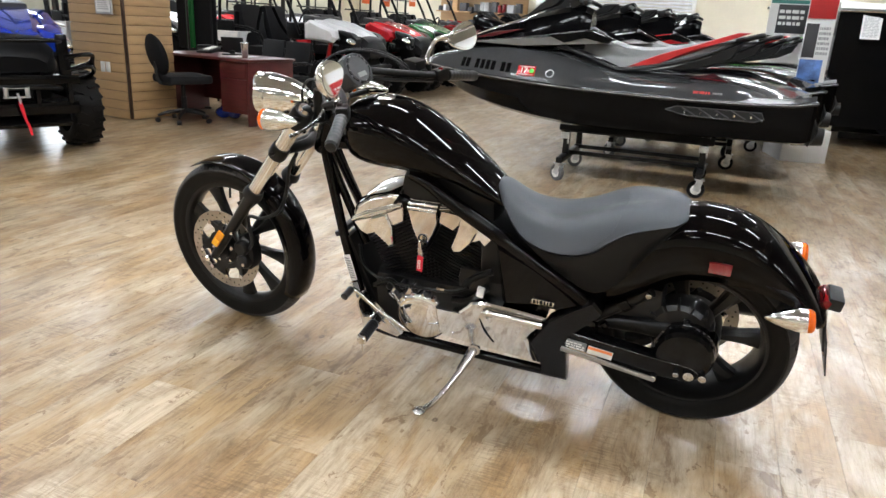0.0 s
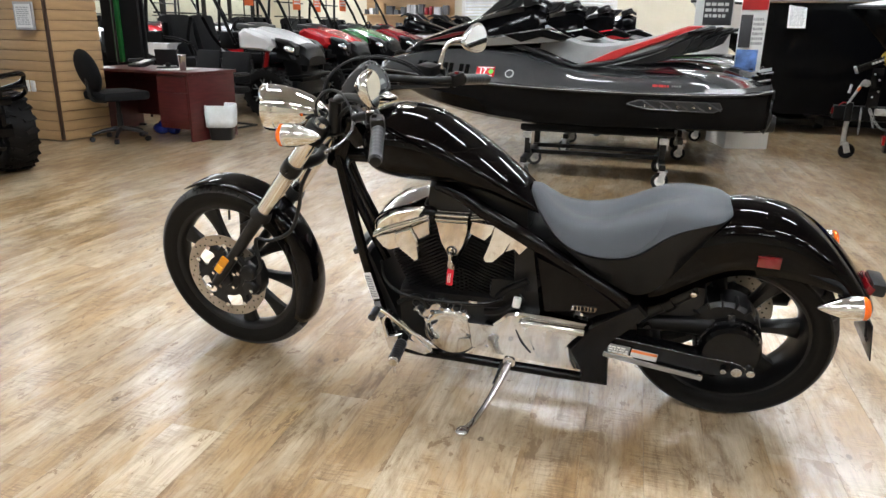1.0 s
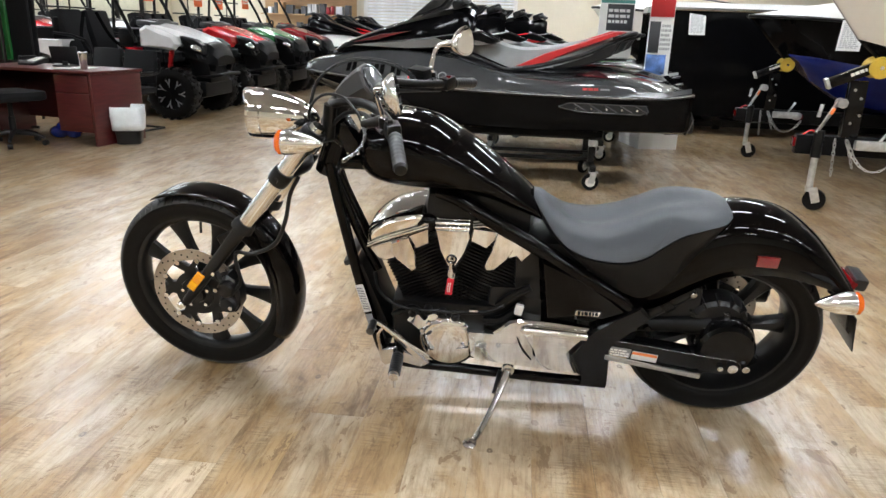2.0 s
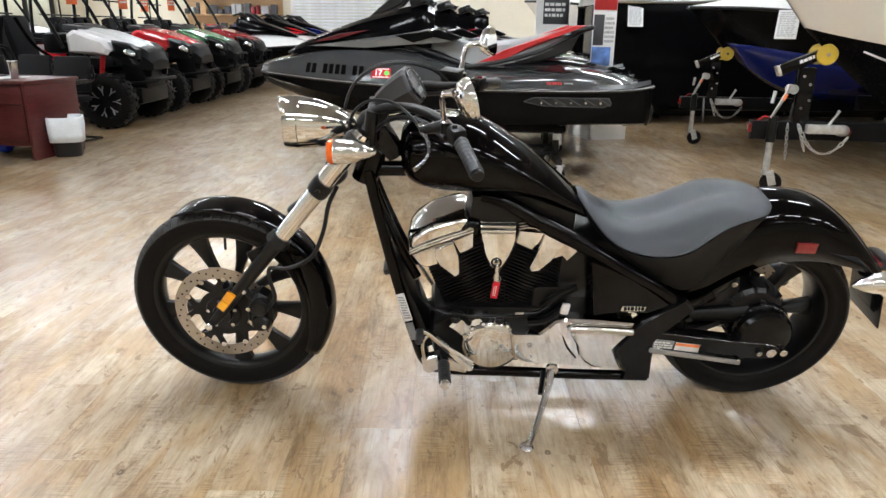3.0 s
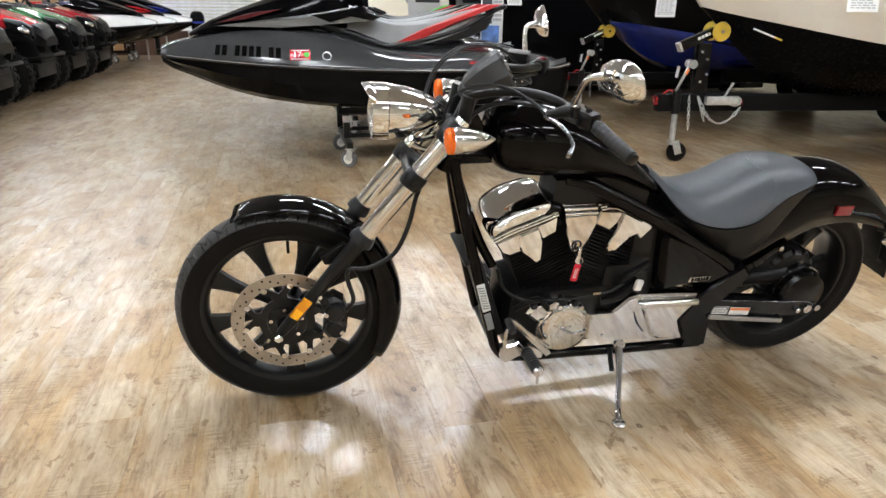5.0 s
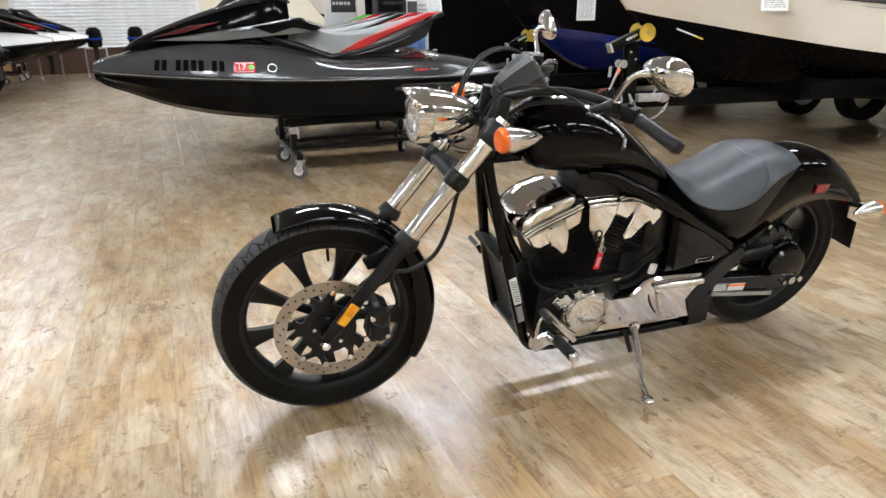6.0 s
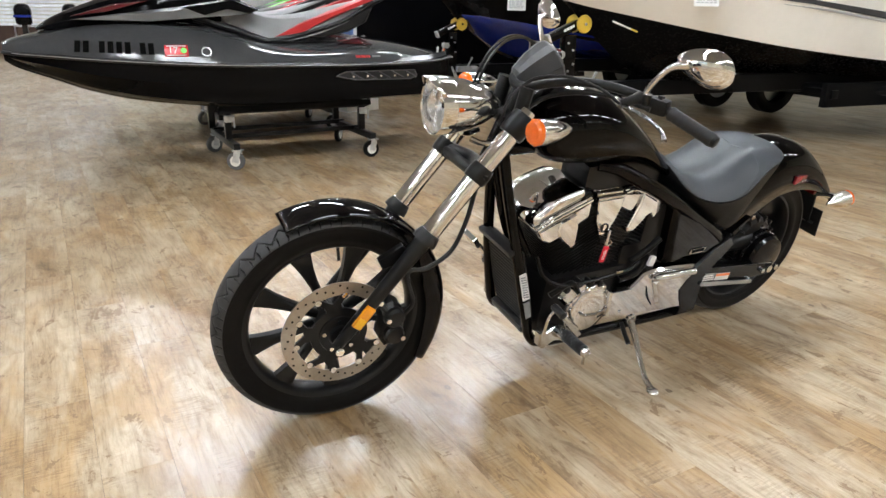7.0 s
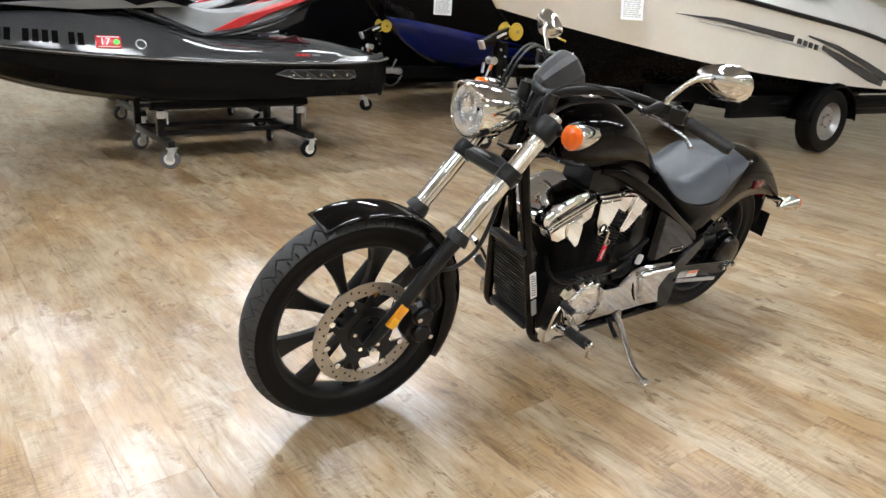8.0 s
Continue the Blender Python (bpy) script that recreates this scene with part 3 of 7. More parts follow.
part("brake_hose", tube(B(), [(0.20, -0.115, 0.40), (0.225, -0.12, 0.44), (0.21, -0.11, 0.50), (0.215, -0.105, 0.535), (0.27, -0.10, 0.535), (0.345, -0.09, 0.575),
                              (0.385, -0.085, 0.66), (0.405, -0.08, 0.745), (0.43, -0.06, 0.80)], 0.0068, 8), M["black_plastic"], fork)

# front mudguard: an arc hugging the tyre, its skirt deeper behind the fork
bm, rings = B(), []
for i in range(33):
    t = i / 32
    a = radians(114 - 145 * t)
    ro = 0.358 + 0.003 * math.sin(t * 3.1) - 0.010 * max(0, t - 0.5) * 2
    tip = min(1, t / 0.05)
    side = 0.350 - 0.012 * t - 0.062 * max(0, min(1, (t - 0.32) / 0.3)) + 0.02 * max(0, (t - 0.85) / 0.15)
    r = []
    for j in range(15):
        q = -1 + 2 * j / 14
        v = 0.064 * math.copysign(abs(math.sin(q * math.pi / 2)) ** 0.85, q)
        rr = side + (ro * (0.985 + 0.015 * tip) - side) * max(0, math.cos(q * math.pi / 2)) ** 0.55
        r.append((FW[0] + rr * math.cos(a), FW[1] + v, FW[2] + rr * math.sin(a)))
    rings.append(r)
ff = shell(part("front_fender", loft(bm, rings, closed=False), M["gloss_black"], bike, "gloss black front mudguard", sharp=60), 0.004)
for s in (-1, 1):
    part("fender_stay", slab(B(), [(0.13, 0.565), (0.20, 0.605), (0.225, 0.575), (0.18, 0.54), (0.145, 0.535)], 0.060 * s, 0.078 * s, 0.004), M["satin_black"], ff)

for ob in (fw, fork, ff):
    steer(ob)

# headlamp
LA, LB = Vector((0.290, -0.012, 0.976)), Vector((0.50, -0.012, 0.972))
ax = (LB - LA).normalized()
hl = part("headlight", lathe(B(), [(0.0, 0.072), (-0.006, 0.0765), (0.004, 0.078), (0.036, 0.0776), (0.038, 0.0755), (0.09, 0.069), (0.135, 0.055), (0.17, 0.037), (0.193, 0.018), (0.202, 0.002)],
                               LA, ax, 40, cap=False), M["chrome"], bike, "bullet-shaped chrome headlamp with a clear lens")
bm, rings = B(), []
for k in range(13):
    a = radians(-60 + 120 * k / 12)
    f = 0.028 * math.cos(radians(-90 + 180 * k / 12))
    rings.append([LA + Vector((0.004, 0.079 * math.sin(a), 0.079 * math.cos(a))), LA + Vector((-f - 0.004, 0.0775 * math.sin(a), 0.0775 * math.cos(a)))])
shell(part("visor", loft(bm, rings, closed=False), M["chrome"], hl), 0.002)
part("reflector_bowl", lathe(B(), [(0.001, 0.070), (0.026, 0.058), (0.048, 0.031), (0.054, 0.007)], LA, ax, 32, cap=False), M["reflector"], hl)
part("glass", lathe(B(), [(-0.004, 0.073), (-0.012, 0.053), (-0.016, 0.026), (-0.017, 0.001)], LA, ax, 32, cap=False), M["lens"], hl, "clear headlamp glass").visible_shadow = False
part("bulb", ball(B(), LA + ax * 0.035, 0.012, n=12), M["reflector"], hl)
for s in (-1, 1):
    part("bracket", tube(B(), [(0.40, 0.03 * s, 0.885), (0.43, 0.045 * s, 0.875), (0.47, 0.06 * s, 0.88)], 0.008, 8), M["chrome"], hl)

steer(hl)

# front indicators
for s in (-1, 1):
    c = Vector((0.452, -0.240, 0.983)) if s < 0 else Vector((0.530, 0.236, 0.955))
    ind = part("turn_signal", lathe(B(), [(0.0, 0.034), (0.012, 0.0355), (0.05, 0.030), (0.085, 0.019), (0.11, 0.006), (0.113, 0.001)], c, (1, 0, 0), 26), M["chrome"], bike, "chrome bullet indicator with an orange lens")
    part("lens", lathe(B(), [(0.002, 0.034), (-0.010, 0.034), (-0.017, 0.028), (-0.020, 0.012), (-0.0205, 0.001)], c, (1, 0, 0), 26), M["orange"], ind, "orange ribbed lens")
    part("stem", tube(B(), [c + Vector((0.038, -0.026 * s, 0)), (0.505, 0.12 * s, 0.945)], 0.010, 10, k=1), M["satin_black"], ind)

# instrument pod
bm = B()
rings = []
POD, PODR = Vector((0.636, 0.008, 1.080)), turn("Z", -10) @ turn("Y", 58)
for d, sc in ((-0.098, 0.36), (-0.088, 0.52), (-0.040, 0.74), (0.0, 0.83), (0.020, 0.84), (0.027, 0.78)):
    sec = [(-0.052, -0.05), (-0.04, -0.062), (0.04, -0.062), (0.052, -0.05), (0.066, 0.0), (0.045, 0.055), (0.02, 0.066), (-0.02, 0.066), (-0.045, 0.055), (-0.066, 0.0)]
    rings.append([POD + PODR @ Vector((-y * sc, x * sc * 1.20, d)) for x, y in sec])
pod = part("instrument_pod", loft(bm, rings), M["pod"], bike, "black angular speedometer pod", sharp=10)
face = POD + PODR @ Vector((0, 0, 0.0285))
part("dial", lathe(B(), [(-0.002, 0.044), (0.0015, 0.044), (0.002, 0.040)], face, PODR @ Vector((0, 0, 1)), 28), mat("dial_face", (0.10, 0.103, 0.107), 0.06, ior=1.6), pod, "dark glossy dial face")
part("dial_bezel", ring(B(), 0.043, 0.048, -0.002, 0.004, face, PODR @ Vector((0, 0, 1)), 32), M["lever"], pod)
part("dial_window", box(B(), face + PODR @ Vector((0.020, 0, 0.003)), (0.016, 0.040, 0.002), 0.0005, PODR), mat("dial_readout", (0.25, 0.27, 0.26), 0.2), pod, "pale readout window")
part("pod_stay", tube(B(), [(0.535, 0, 0.95), (0.565, 0, 1.02), (0.605, 0, 1.062)], 0.022, 10), M["satin_black"], pod)

# handlebar with controls and mirrors
hb = part("handlebar", tube(B(), [(0.815, -0.455, 1.024), (0.797, -0.388, 1.040), (0.776, -0.320, 1.056), (0.738, -0.245, 1.071), (0.672, -0.165, 1.076), (0.598, -0.10, 1.060), (0.545, -0.05, 1.035), (0.535, 0.0, 1.03),
                                  (0.555, 0.035, 1.042), (0.610, 0.065, 1.062), (0.680, 0.090, 1.066), (0.742, 0.118, 1.056), (0.800, 0.172, 1.042), (0.848, 0.235, 1.027), (0.885, 0.31, 1.008), (0.916, 0.372, 0.993)], 0.0128, 14),
          M["satin_black"], bike, "wide swept black handlebar")
for s in (-1, 1):
    part("riser", tube(B(), [(0.525, 0.055 * s, 0.935), (0.54, 0.055 * s, 1.035)], 0.020, 12, k=1), M["satin_black"], hb)
    g0, g1 = (Vector((0.784, -0.345, 1.050)), Vector((0.817, -0.462, 1.022))) if s < 0 else (Vector((0.864, 0.265, 1.020)), Vector((0.918, 0.376, 0.992)))
    d = (g1 - g0)
    bm = B()
    pr = [(0.0, 0.0185), (0.006, 0.019)]
    for k in range(1, 14):
        pr += [(0.002 + k * 0.0078, 0.0178), (0.004 + k * 0.0078, 0.0172)] if k % 2 else [(0.002 + k * 0.0078, 0.0178)]
    L = d.length
    pr = [(min(a, L), r) for a, r in pr] + [(L, 0.0185), (L + 0.006, 0.018)]
    part("grip", lathe(bm, pr, g0, d, 20), M["grip"], hb, "ribbed rubber grip")
    part("bar_end", lathe(B(), [(0, 0.017), (0.010, 0.015), (0.012, 0.010)], g1 + d.normalized() * 0.005, d, 14), M["satin_black"], hb)
    sw = box(B(), (0.772, -0.312, 1.058) if s < 0 else (0.850, 0.236, 1.029), (0.040, 0.055, 0.044), 0.012, turn("Z", -28 if s > 0 else 22))
    sw = part("switch_box", sw, M["satin_black"], hb)
    part("switch", box(B(), (0.768, -0.316, 1.082) if s < 0 else (0.855, 0.230, 1.050), (0.014, 0.014, 0.012), 0.003), M["red"] if s > 0 else M["black_plastic"], sw)
    perch = [(0.742, -0.272, 1.068), (0.708, -0.268, 1.060), (0.683, -0.262, 1.052)] if s < 0 else [(0.815, 0.190, 1.040), (0.790, 0.192, 1.035), (0.765, 0.200, 1.030)]
    part("lever_perch", tube(B(), perch, [0.019, 0.013, 0.012], 12, k=2), M["satin_black"], hb)
    blade = [(0.683, -0.257, 1.049), (0.696, -0.30, 1.047), (0.705, -0.346, 1.041), (0.698, -0.405, 1.032), (0.673, -0.444, 1.022)] if s < 0 else \
            [(0.765, 0.195, 1.028), (0.790, 0.24, 1.020), (0.815, 0.285, 1.008), (0.828, 0.34, 0.992), (0.822, 0.385, 0.978)]
    part("lever", tube(B(), blade, [0.008, 0.0055, 0.005, 0.005, 0.007], 10, flat=0.8), M["lever"], hb, "satin metal hand lever")
    if s < 0:
        part("clutch_cable", tube(B(), [(0.683, -0.262, 1.052), (0.655, -0.22, 1.075), (0.60, -0.15, 1.090), (0.53, -0.10, 1.075), (0.48, -0.07, 1.02), (0.47, -0.05, 0.93)], 0.0042, 6), M["black_plastic"], hb)
        part("cable_adjuster", lathe(B(), [(0, 0.006), (0.004, 0.0085), (0.018, 0.0085), (0.022, 0.005)], (0.690, -0.258, 1.054), (-0.55, 0.7, 0.35), 12), M["steel"], hb)
    else:
        part("brake_reservoir", box(box(B(), (0.765, 0.215, 1.058), (0.062, 0.046, 0.030), 0.008, turn("Z", -28)), (0.765, 0.215, 1.076), (0.066, 0.050, 0.008), 0.003, turn("Z", -28)), M["satin_black"], hb, "black brake fluid reservoir")
        for dv in (0.0, 0.018):
            part("brake_line", tube(B(), [(0.760, 0.185 + dv, 1.045), (0.70, 0.16 + dv, 1.095), (0.62, 0.125 + dv, 1.122), (0.54, 0.09 + dv, 1.118), (0.475, 0.06 + dv, 1.075), (0.445, 0.05 + dv, 1.0), (0.45, 0.04 + dv, 0.93)], 0.0042, 6), M["black_plastic"], hb)
    part("wiring", tube(B(), [(0.745, -0.31, 1.050), (0.672, -0.19, 1.055), (0.59, -0.09, 1.02), (0.53, -0.05, 0.95), (0.56, -0.03, 0.90)] if s < 0 else
                        [(0.83, 0.215, 1.012), (0.735, 0.11, 1.036), (0.61, 0.055, 1.036), (0.545, 0.04, 0.96), (0.56, 0.03, 0.90)], 0.007, 6), M["black_plastic"], hb)
    # mirror: bent stem and a teardrop head whose glass faces the rider
    mc = Vector((0.800, 0.394 * s, 1.184)) if s < 0 else Vector((0.892, 0.350, 1.135))
    mb = Vector((0.745, 0.290 * s, 1.078)) if s < 0 else Vector((0.800, 0.245, 1.055))
    mid = mb.lerp(mc, 0.5) + Vector((-0.035, 0.0, 0.035))
    mir = part("mirror", tube(B(), [mb, mb + Vector((-0.004, 0, 0.02)), mid, mc + Vector((-0.035, -0.02 * s, 0.0))], [0.010, 0.008, 0.0075, 0.012], 10), M["chrome"], hb, "chrome teardrop rear-view mirror")
    part("mirror_clamp", tube(B(), [mb + Vector((0, 0, -0.03)), mb + Vector((0, 0, 0.006))], 0.013, 10, k=1), M["satin_black"], mir)
    f = Vector((1.0, 0.18 if s < 0 else -0.27, 0.22)).normalized()
    side = Vector((0, 0, 1)).cross(f).normalized()
    up = f.cross(side)
    bm, rings = B(), []
    for dd, sc in ((-0.034, 0.15), (-0.032, 0.45), (-0.024, 0.75), (-0.010, 0.95), (0.0, 1.0), (0.003, 0.98)):
        rr = []
        for k in range(28):
            a = 2 * math.pi * k / 28
            x, y = 0.080 * math.cos(a), 0.046 * math.sin(a) * (1 - 0.34 * math.cos(a) * -s)
            rr.append(mc + f * dd + (side * x + up * y) * sc)
        rings.append(rr)
    head = part("mirror_head", loft(bm, rings), M["chrome"], mir, sharp=50)
    gl = loft(B(), [[mc + f * 0.0035 + (side * 0.073 * math.cos(a) + up * 0.040 * math.sin(a) * (1 + 0.34 * math.cos(a) * s)) for a in (2 * math.pi * k / 28 for k in range(28))],
                    [mc + f * 0.0045 + (side * 0.072 * math.cos(a) + up * 0.039 * math.sin(a) * (1 + 0.34 * math.cos(a) * s)) for a in (2 * math.pi * k / 28 for k in range(28))]])
    part("mirror_glass", gl, M["mirror"], head, "mirror glass")
# fuel tank
bm, rings = B(), []
TANK = [(0.612, 0.925, 0.880, 0.020), (0.618, 0.958, 0.850, 0.060), (0.634, 0.982, 0.822, 0.092), (0.665, 0.999, 0.803, 0.117), (0.71, 1.010, 0.793, 0.133),
        (0.765, 1.013, 0.788, 0.140), (0.85, 0.993, 0.786, 0.141), (0.94, 0.940, 0.780, 0.133), (1.02, 0.882, 0.762, 0.118), (1.10, 0.815, 0.728, 0.098), (1.17, 0.750, 0.700, 0.076), (1.205, 0.715, 0.688, 0.060)]
for u, top, bot, w in spline(TANK, 4):
    r = []
    for k in range(36):
        a = 2 * math.pi * k / 36
        cx, sy = math.cos(a), math.sin(a)
        f = 0.5 + 0.5 * math.copysign(abs(sy) ** 0.9, sy)
        v = w * math.copysign(abs(cx) ** 0.72, cx) * (1 - 0.22 * max(0, sy) ** 2)
        r.append((u, v, bot + (top - bot) * f))
    rings.append(r)
tank = part("fuel_tank", loft(bm, rings), M["gloss_black"], bike, "gloss black teardrop fuel tank", sharp=60)
cap = part("fuel_cap", lathe(B(), [(0, 0.040), (0.006, 0.040), (0.010, 0.034), (0.014, 0.026), (0.016, 0.010)], (0.752, 0, 1.002), (0.08, 0, 1), 26), M["chrome"], tank, "chrome filler cap")
part("cap_lock", lathe(B(), [(0, 0.010), (0.004, 0.009)], (0.755, 0, 1.017), (0.08, 0, 1), 12), M["steel"], cap)

# frame
fr = tube(B(), [(0.50, 0, 0.80), (0.545, 0, 0.925)], 0.040, 18, k=1)
tube(fr, [(0.53, 0, 0.835), (0.62, 0, 0.835), (0.80, 0, 0.83), (1.0, 0, 0.76)], 0.024, 12)
fr = part("frame", fr, M["gloss_black"], bike, "black tubular steel frame")
for s in (-1, 1):
    part("down_tube", tube(B(), [(0.515, 0.028 * s, 0.84), (0.545, 0.05 * s, 0.70), (0.60, 0.09 * s, 0.48), (0.655, 0.112 * s, 0.28), (0.685, 0.118 * s, 0.195), (0.745, 0.122 * s, 0.162),
                                 (0.95, 0.128 * s, 0.158), (1.2, 0.130 * s, 0.150), (1.43, 0.130 * s, 0.146)], 0.0175, 12), M["gloss_black"], fr)
    part("brace_tube", tube(B(), [(0.520, 0.022 * s, 0.815), (0.560, 0.028 * s, 0.70), (0.612, 0.036 * s, 0.57), (0.66, 0.05 * s, 0.48)], 0.015, 12), M["gloss_black"], fr)
    part("spine_tube", tube(B(), [(0.86, 0.06 * s, 0.775), (0.93, 0.085 * s, 0.765), (1.02, 0.112 * s, 0.722), (1.15, 0.128 * s, 0.655), (1.30, 0.135 * s, 0.565), (1.45, 0.135 * s, 0.47), (1.50, 0.13 * s, 0.40)], [0.018, 0.022, 0.024, 0.025, 0.023, 0.022, 0.022], 12), M["gloss_black"], fr)
    part("rear_bracket", slab(B(), [(1.30, 0.275), (1.36, 0.375), (1.43, 0.43), (1.50, 0.475), (1.53, 0.44), (1.44, 0.34), (1.425, 0.30), (1.43, 0.155), (1.34, 0.15), (1.345, 0.185)], 0.115 * s, 0.165 * s, 0.008), M["semi_black"], fr)
part("frame_label", box(B(), (0.6206, -0.1170, 0.405), (0.026, 0.003, 0.100), 0.001, turn("Y", -16) @ turn("X", -6)), M["label"], fr, "silver printed label")
bars("label_print", fr, M["label_grey"], (0.6106, -0.1192, 0.405), (1, 0, 0.0), (-0.27, 0.10, 0.95), 0.020, 0.085, 9)
part("frame_label", box(B(), (0.6445, -0.1262, 0.318), (0.022, 0.003, 0.062), 0.001, turn("Y", -16) @ turn("X", -6)), M["label_grey"], fr, "grey printed label")

# added black block standing in for the wiring behind the steering head
part("neck_cover", box(B(), (0.575, 0, 0.925), (0.055, 0.08, 0.11), 0.02, turn("Y", -30)), M["semi_black"], fr)

# radiator between the down tubes
rad = B()
box(rad, (0.650, 0, 0.372), (0.030, 0.180, 0.30), 0.003, turn("Y", -19))
rad = part("radiator", rad, M["satin_black"], bike, "black radiator core with fine fins")
for k in range(19):
    z = 0.24 + k * 0.0144
    u = 0.6895 - (z - 0.21) * 0.345 - 0.018
    part("fin", box(B(), (u + 0.018, 0, z), (0.010, 0.182, 0.0046), 0, turn("Y", -19)), M["rad_fin"], rad)
for k, (z0, hh) in enumerate(((0.522, 0.020), (0.212, 0.030))):
    part("radiator_tank", box(B(), (0.680 - (z0 - 0.21) * 0.345, 0, z0), (0.034, 0.184, hh), 0.006, turn("Y", -19)), M["black_plastic"], rad)

# engine
eng = part("engine", box(B(), (0.955, 0, 0.295), (0.50, 0.235, 0.235), 0.05), M["satin_black"], bike, "black finned V-twin engine with polished covers")
for nm, c, q in (("gearbox", (1.17, 0, 0.36), (0.30, 0.215, 0.25)), ("front_case", (0.77, 0, 0.27), (0.14, 0.20, 0.17)), ("air_box", (0.985, 0, 0.70), (0.34, 0.15, 0.17)), ("battery_box", (1.22, 0, 0.52), (0.24, 0.21, 0.26))):
    part(nm, box(B(), c, q, 0.05), M["satin_black"], eng)
for nm, q, r in (("cable", [(0.66, -0.10, 0.50), (0.68, -0.125, 0.44), (0.75, -0.14, 0.40), (0.88, -0.145, 0.395), (1.02, -0.145, 0.405), (1.08, -0.14, 0.43)], 0.006),
                 ("hose", [(0.72, -0.13, 0.36), (0.79, -0.14, 0.40), (0.83, -0.14, 0.36)], 0.010), ("hose", [(1.06, -0.12, 0.42), (1.10, -0.14, 0.47), (1.16, -0.13, 0.50)], 0.012),
                 ("hose", [(1.02, -0.125, 0.36), (1.08, -0.135, 0.38), (1.14, -0.12, 0.43)], 0.014)):
    part(nm, tube(B(), q, r, 8), M["fin_black"], eng)
for name, foot, top in (("front_cylinder", (0.885, 0.36), (0.745, 0.655)), ("rear_cylinder", (0.965, 0.36), (1.085, 0.655))):
    f, t = np.array(foot), np.array(top)
    d = (t - f) / np.linalg.norm(t - f)
    ang = math.degrees(math.atan2(d[0], d[1]))
    c = (f + t) / 2
    cyl = part(name, tube(B(), [(f[0], 0, f[1]), (t[0], 0, t[1])], 0.085, 24, k=1), M["satin_black"], eng)
    for k in range(24):
        q = f + d * (0.020 + k * 0.0118)
        w = 0.215 - 0.03 * (k / 23)
        part("cooling_fin", box(B(), (q[0], 0, q[1]), (w, 0.178, 0.0042), 0.0012, turn("Y", ang)), M["fin_black"], cyl)
def cover(name, faces, crest, label, v=-0.105):
    """Polished head cover: flat facets that meet at ridges, under a rounded crest."""
    bm = B()
    for k, (outline, dv) in enumerate(faces):
        slab(bm, outline, v + 0.055, v - dv, 0.005)
    for dv, dh, r in ((0.003, 0.001, 0.0042), (0.013, 0.004, 0.0060), (0.030, 0.004, 0.0085)):
        tube(bm, [(u, v + dv, h + dh) for u, h in crest], r, 12, k=3)
    return part(name, bm, M["chrome"], eng, label, sharp=22)


cover("cylinder_cover", [([(0.646, 0.590), (0.668, 0.556), (0.692, 0.545), (0.731, 0.558), (0.742, 0.590), (0.772, 0.642), (0.716, 0.620)], 0.0),
                         ([(0.718, 0.618), (0.716, 0.588), (0.729, 0.558), (0.758, 0.535), (0.783, 0.515), (0.796, 0.526), (0.794, 0.594), (0.774, 0.640)], 0.007),
                         ([(0.770, 0.640), (0.795, 0.594), (0.838, 0.617), (0.835, 0.671)], -0.004)],
      [(0.640, 0.594), (0.690, 0.620), (0.772, 0.652), (0.834, 0.676)], "faceted chrome cylinder cover")
cover("cylinder_cover", [([(0.973, 0.680), (1.051, 0.672), (1.040, 0.637), (1.015, 0.609), (0.963, 0.635)], -0.004),
                         ([(1.050, 0.676), (1.041, 0.639), (1.009, 0.553), (1.016, 0.537), (1.040, 0.540), (1.080, 0.578), (1.100, 0.620), (1.118, 0.640)], 0.007),
                         ([(1.088, 0.655), (1.078, 0.580), (1.107, 0.592), (1.127, 0.572), (1.160, 0.612), (1.147, 0.630)], 0.0)],
      [(0.972, 0.684), (1.018, 0.688), (1.090, 0.656), (1.156, 0.620)], "faceted chrome cylinder cover")
# bulging chrome cover behind the front cylinder head, with a black housing set in it
bm, rings = B(), []
COWL = [(0.656, 0.596), (0.636, 0.612), (0.632, 0.632), (0.640, 0.655), (0.664, 0.678), (0.700, 0.702), (0.745, 0.718), (0.808, 0.732), (0.832, 0.712), (0.846, 0.688), (0.842, 0.668), (0.780, 0.640), (0.715, 0.612)]
for v, g in ((-0.088, 0.84), (-0.080, 0.93), (-0.062, 0.985), (-0.030, 1.01), (0.03, 1.02), (0.085, 0.97), (0.12, 0.88), (0.138, 0.70)):
    rings.append([(0.745 + (u - 0.745) * g, v, 0.584 + (h - 0.60) * g) for u, h in (tuple(p) for p in spline(COWL + COWL[:1], 4)[:-1])])
cowl = part("engine_cowl", loft(bm, rings), M["chrome"], eng, "bulging chrome cover over the front cylinder", sharp=35)
part("housing", ball(B(), (0.826, -0.070, 0.672), 0.042, (1.0, 0.60, 0.80), 24), M["gloss_black"], cowl, "black rounded housing")
part("bolt", lathe(B(), [(0, 0.011), (-0.006, 0.010), (-0.008, 0.004)], (0.824, -0.092, 0.676), (0, 1, 0), 10), M["steel"], cowl)
for q in ([(0.700, 0.700), (0.722, 0.640), (0.728, 0.560)], [(0.770, 0.722), (0.782, 0.665), (0.786, 0.600)]):
    part("cowl_seam", tube(B(), [(0.745 + (u - 0.745) * 0.985, -0.0835, 0.584 + (h - 0.60) * 0.93) for u, h in q], 0.0014, 6), M["lever"], cowl)
ig = part("ignition_cover", slab(B(), [(0.857, 0.672), (0.961, 0.674), (0.963, 0.645), (0.948, 0.590), (0.920, 0.544), (0.897, 0.542), (0.870, 0.598)], -0.050, -0.108, 0.004), M["chrome"], eng, "chrome shield round the ignition switch", sharp=18)
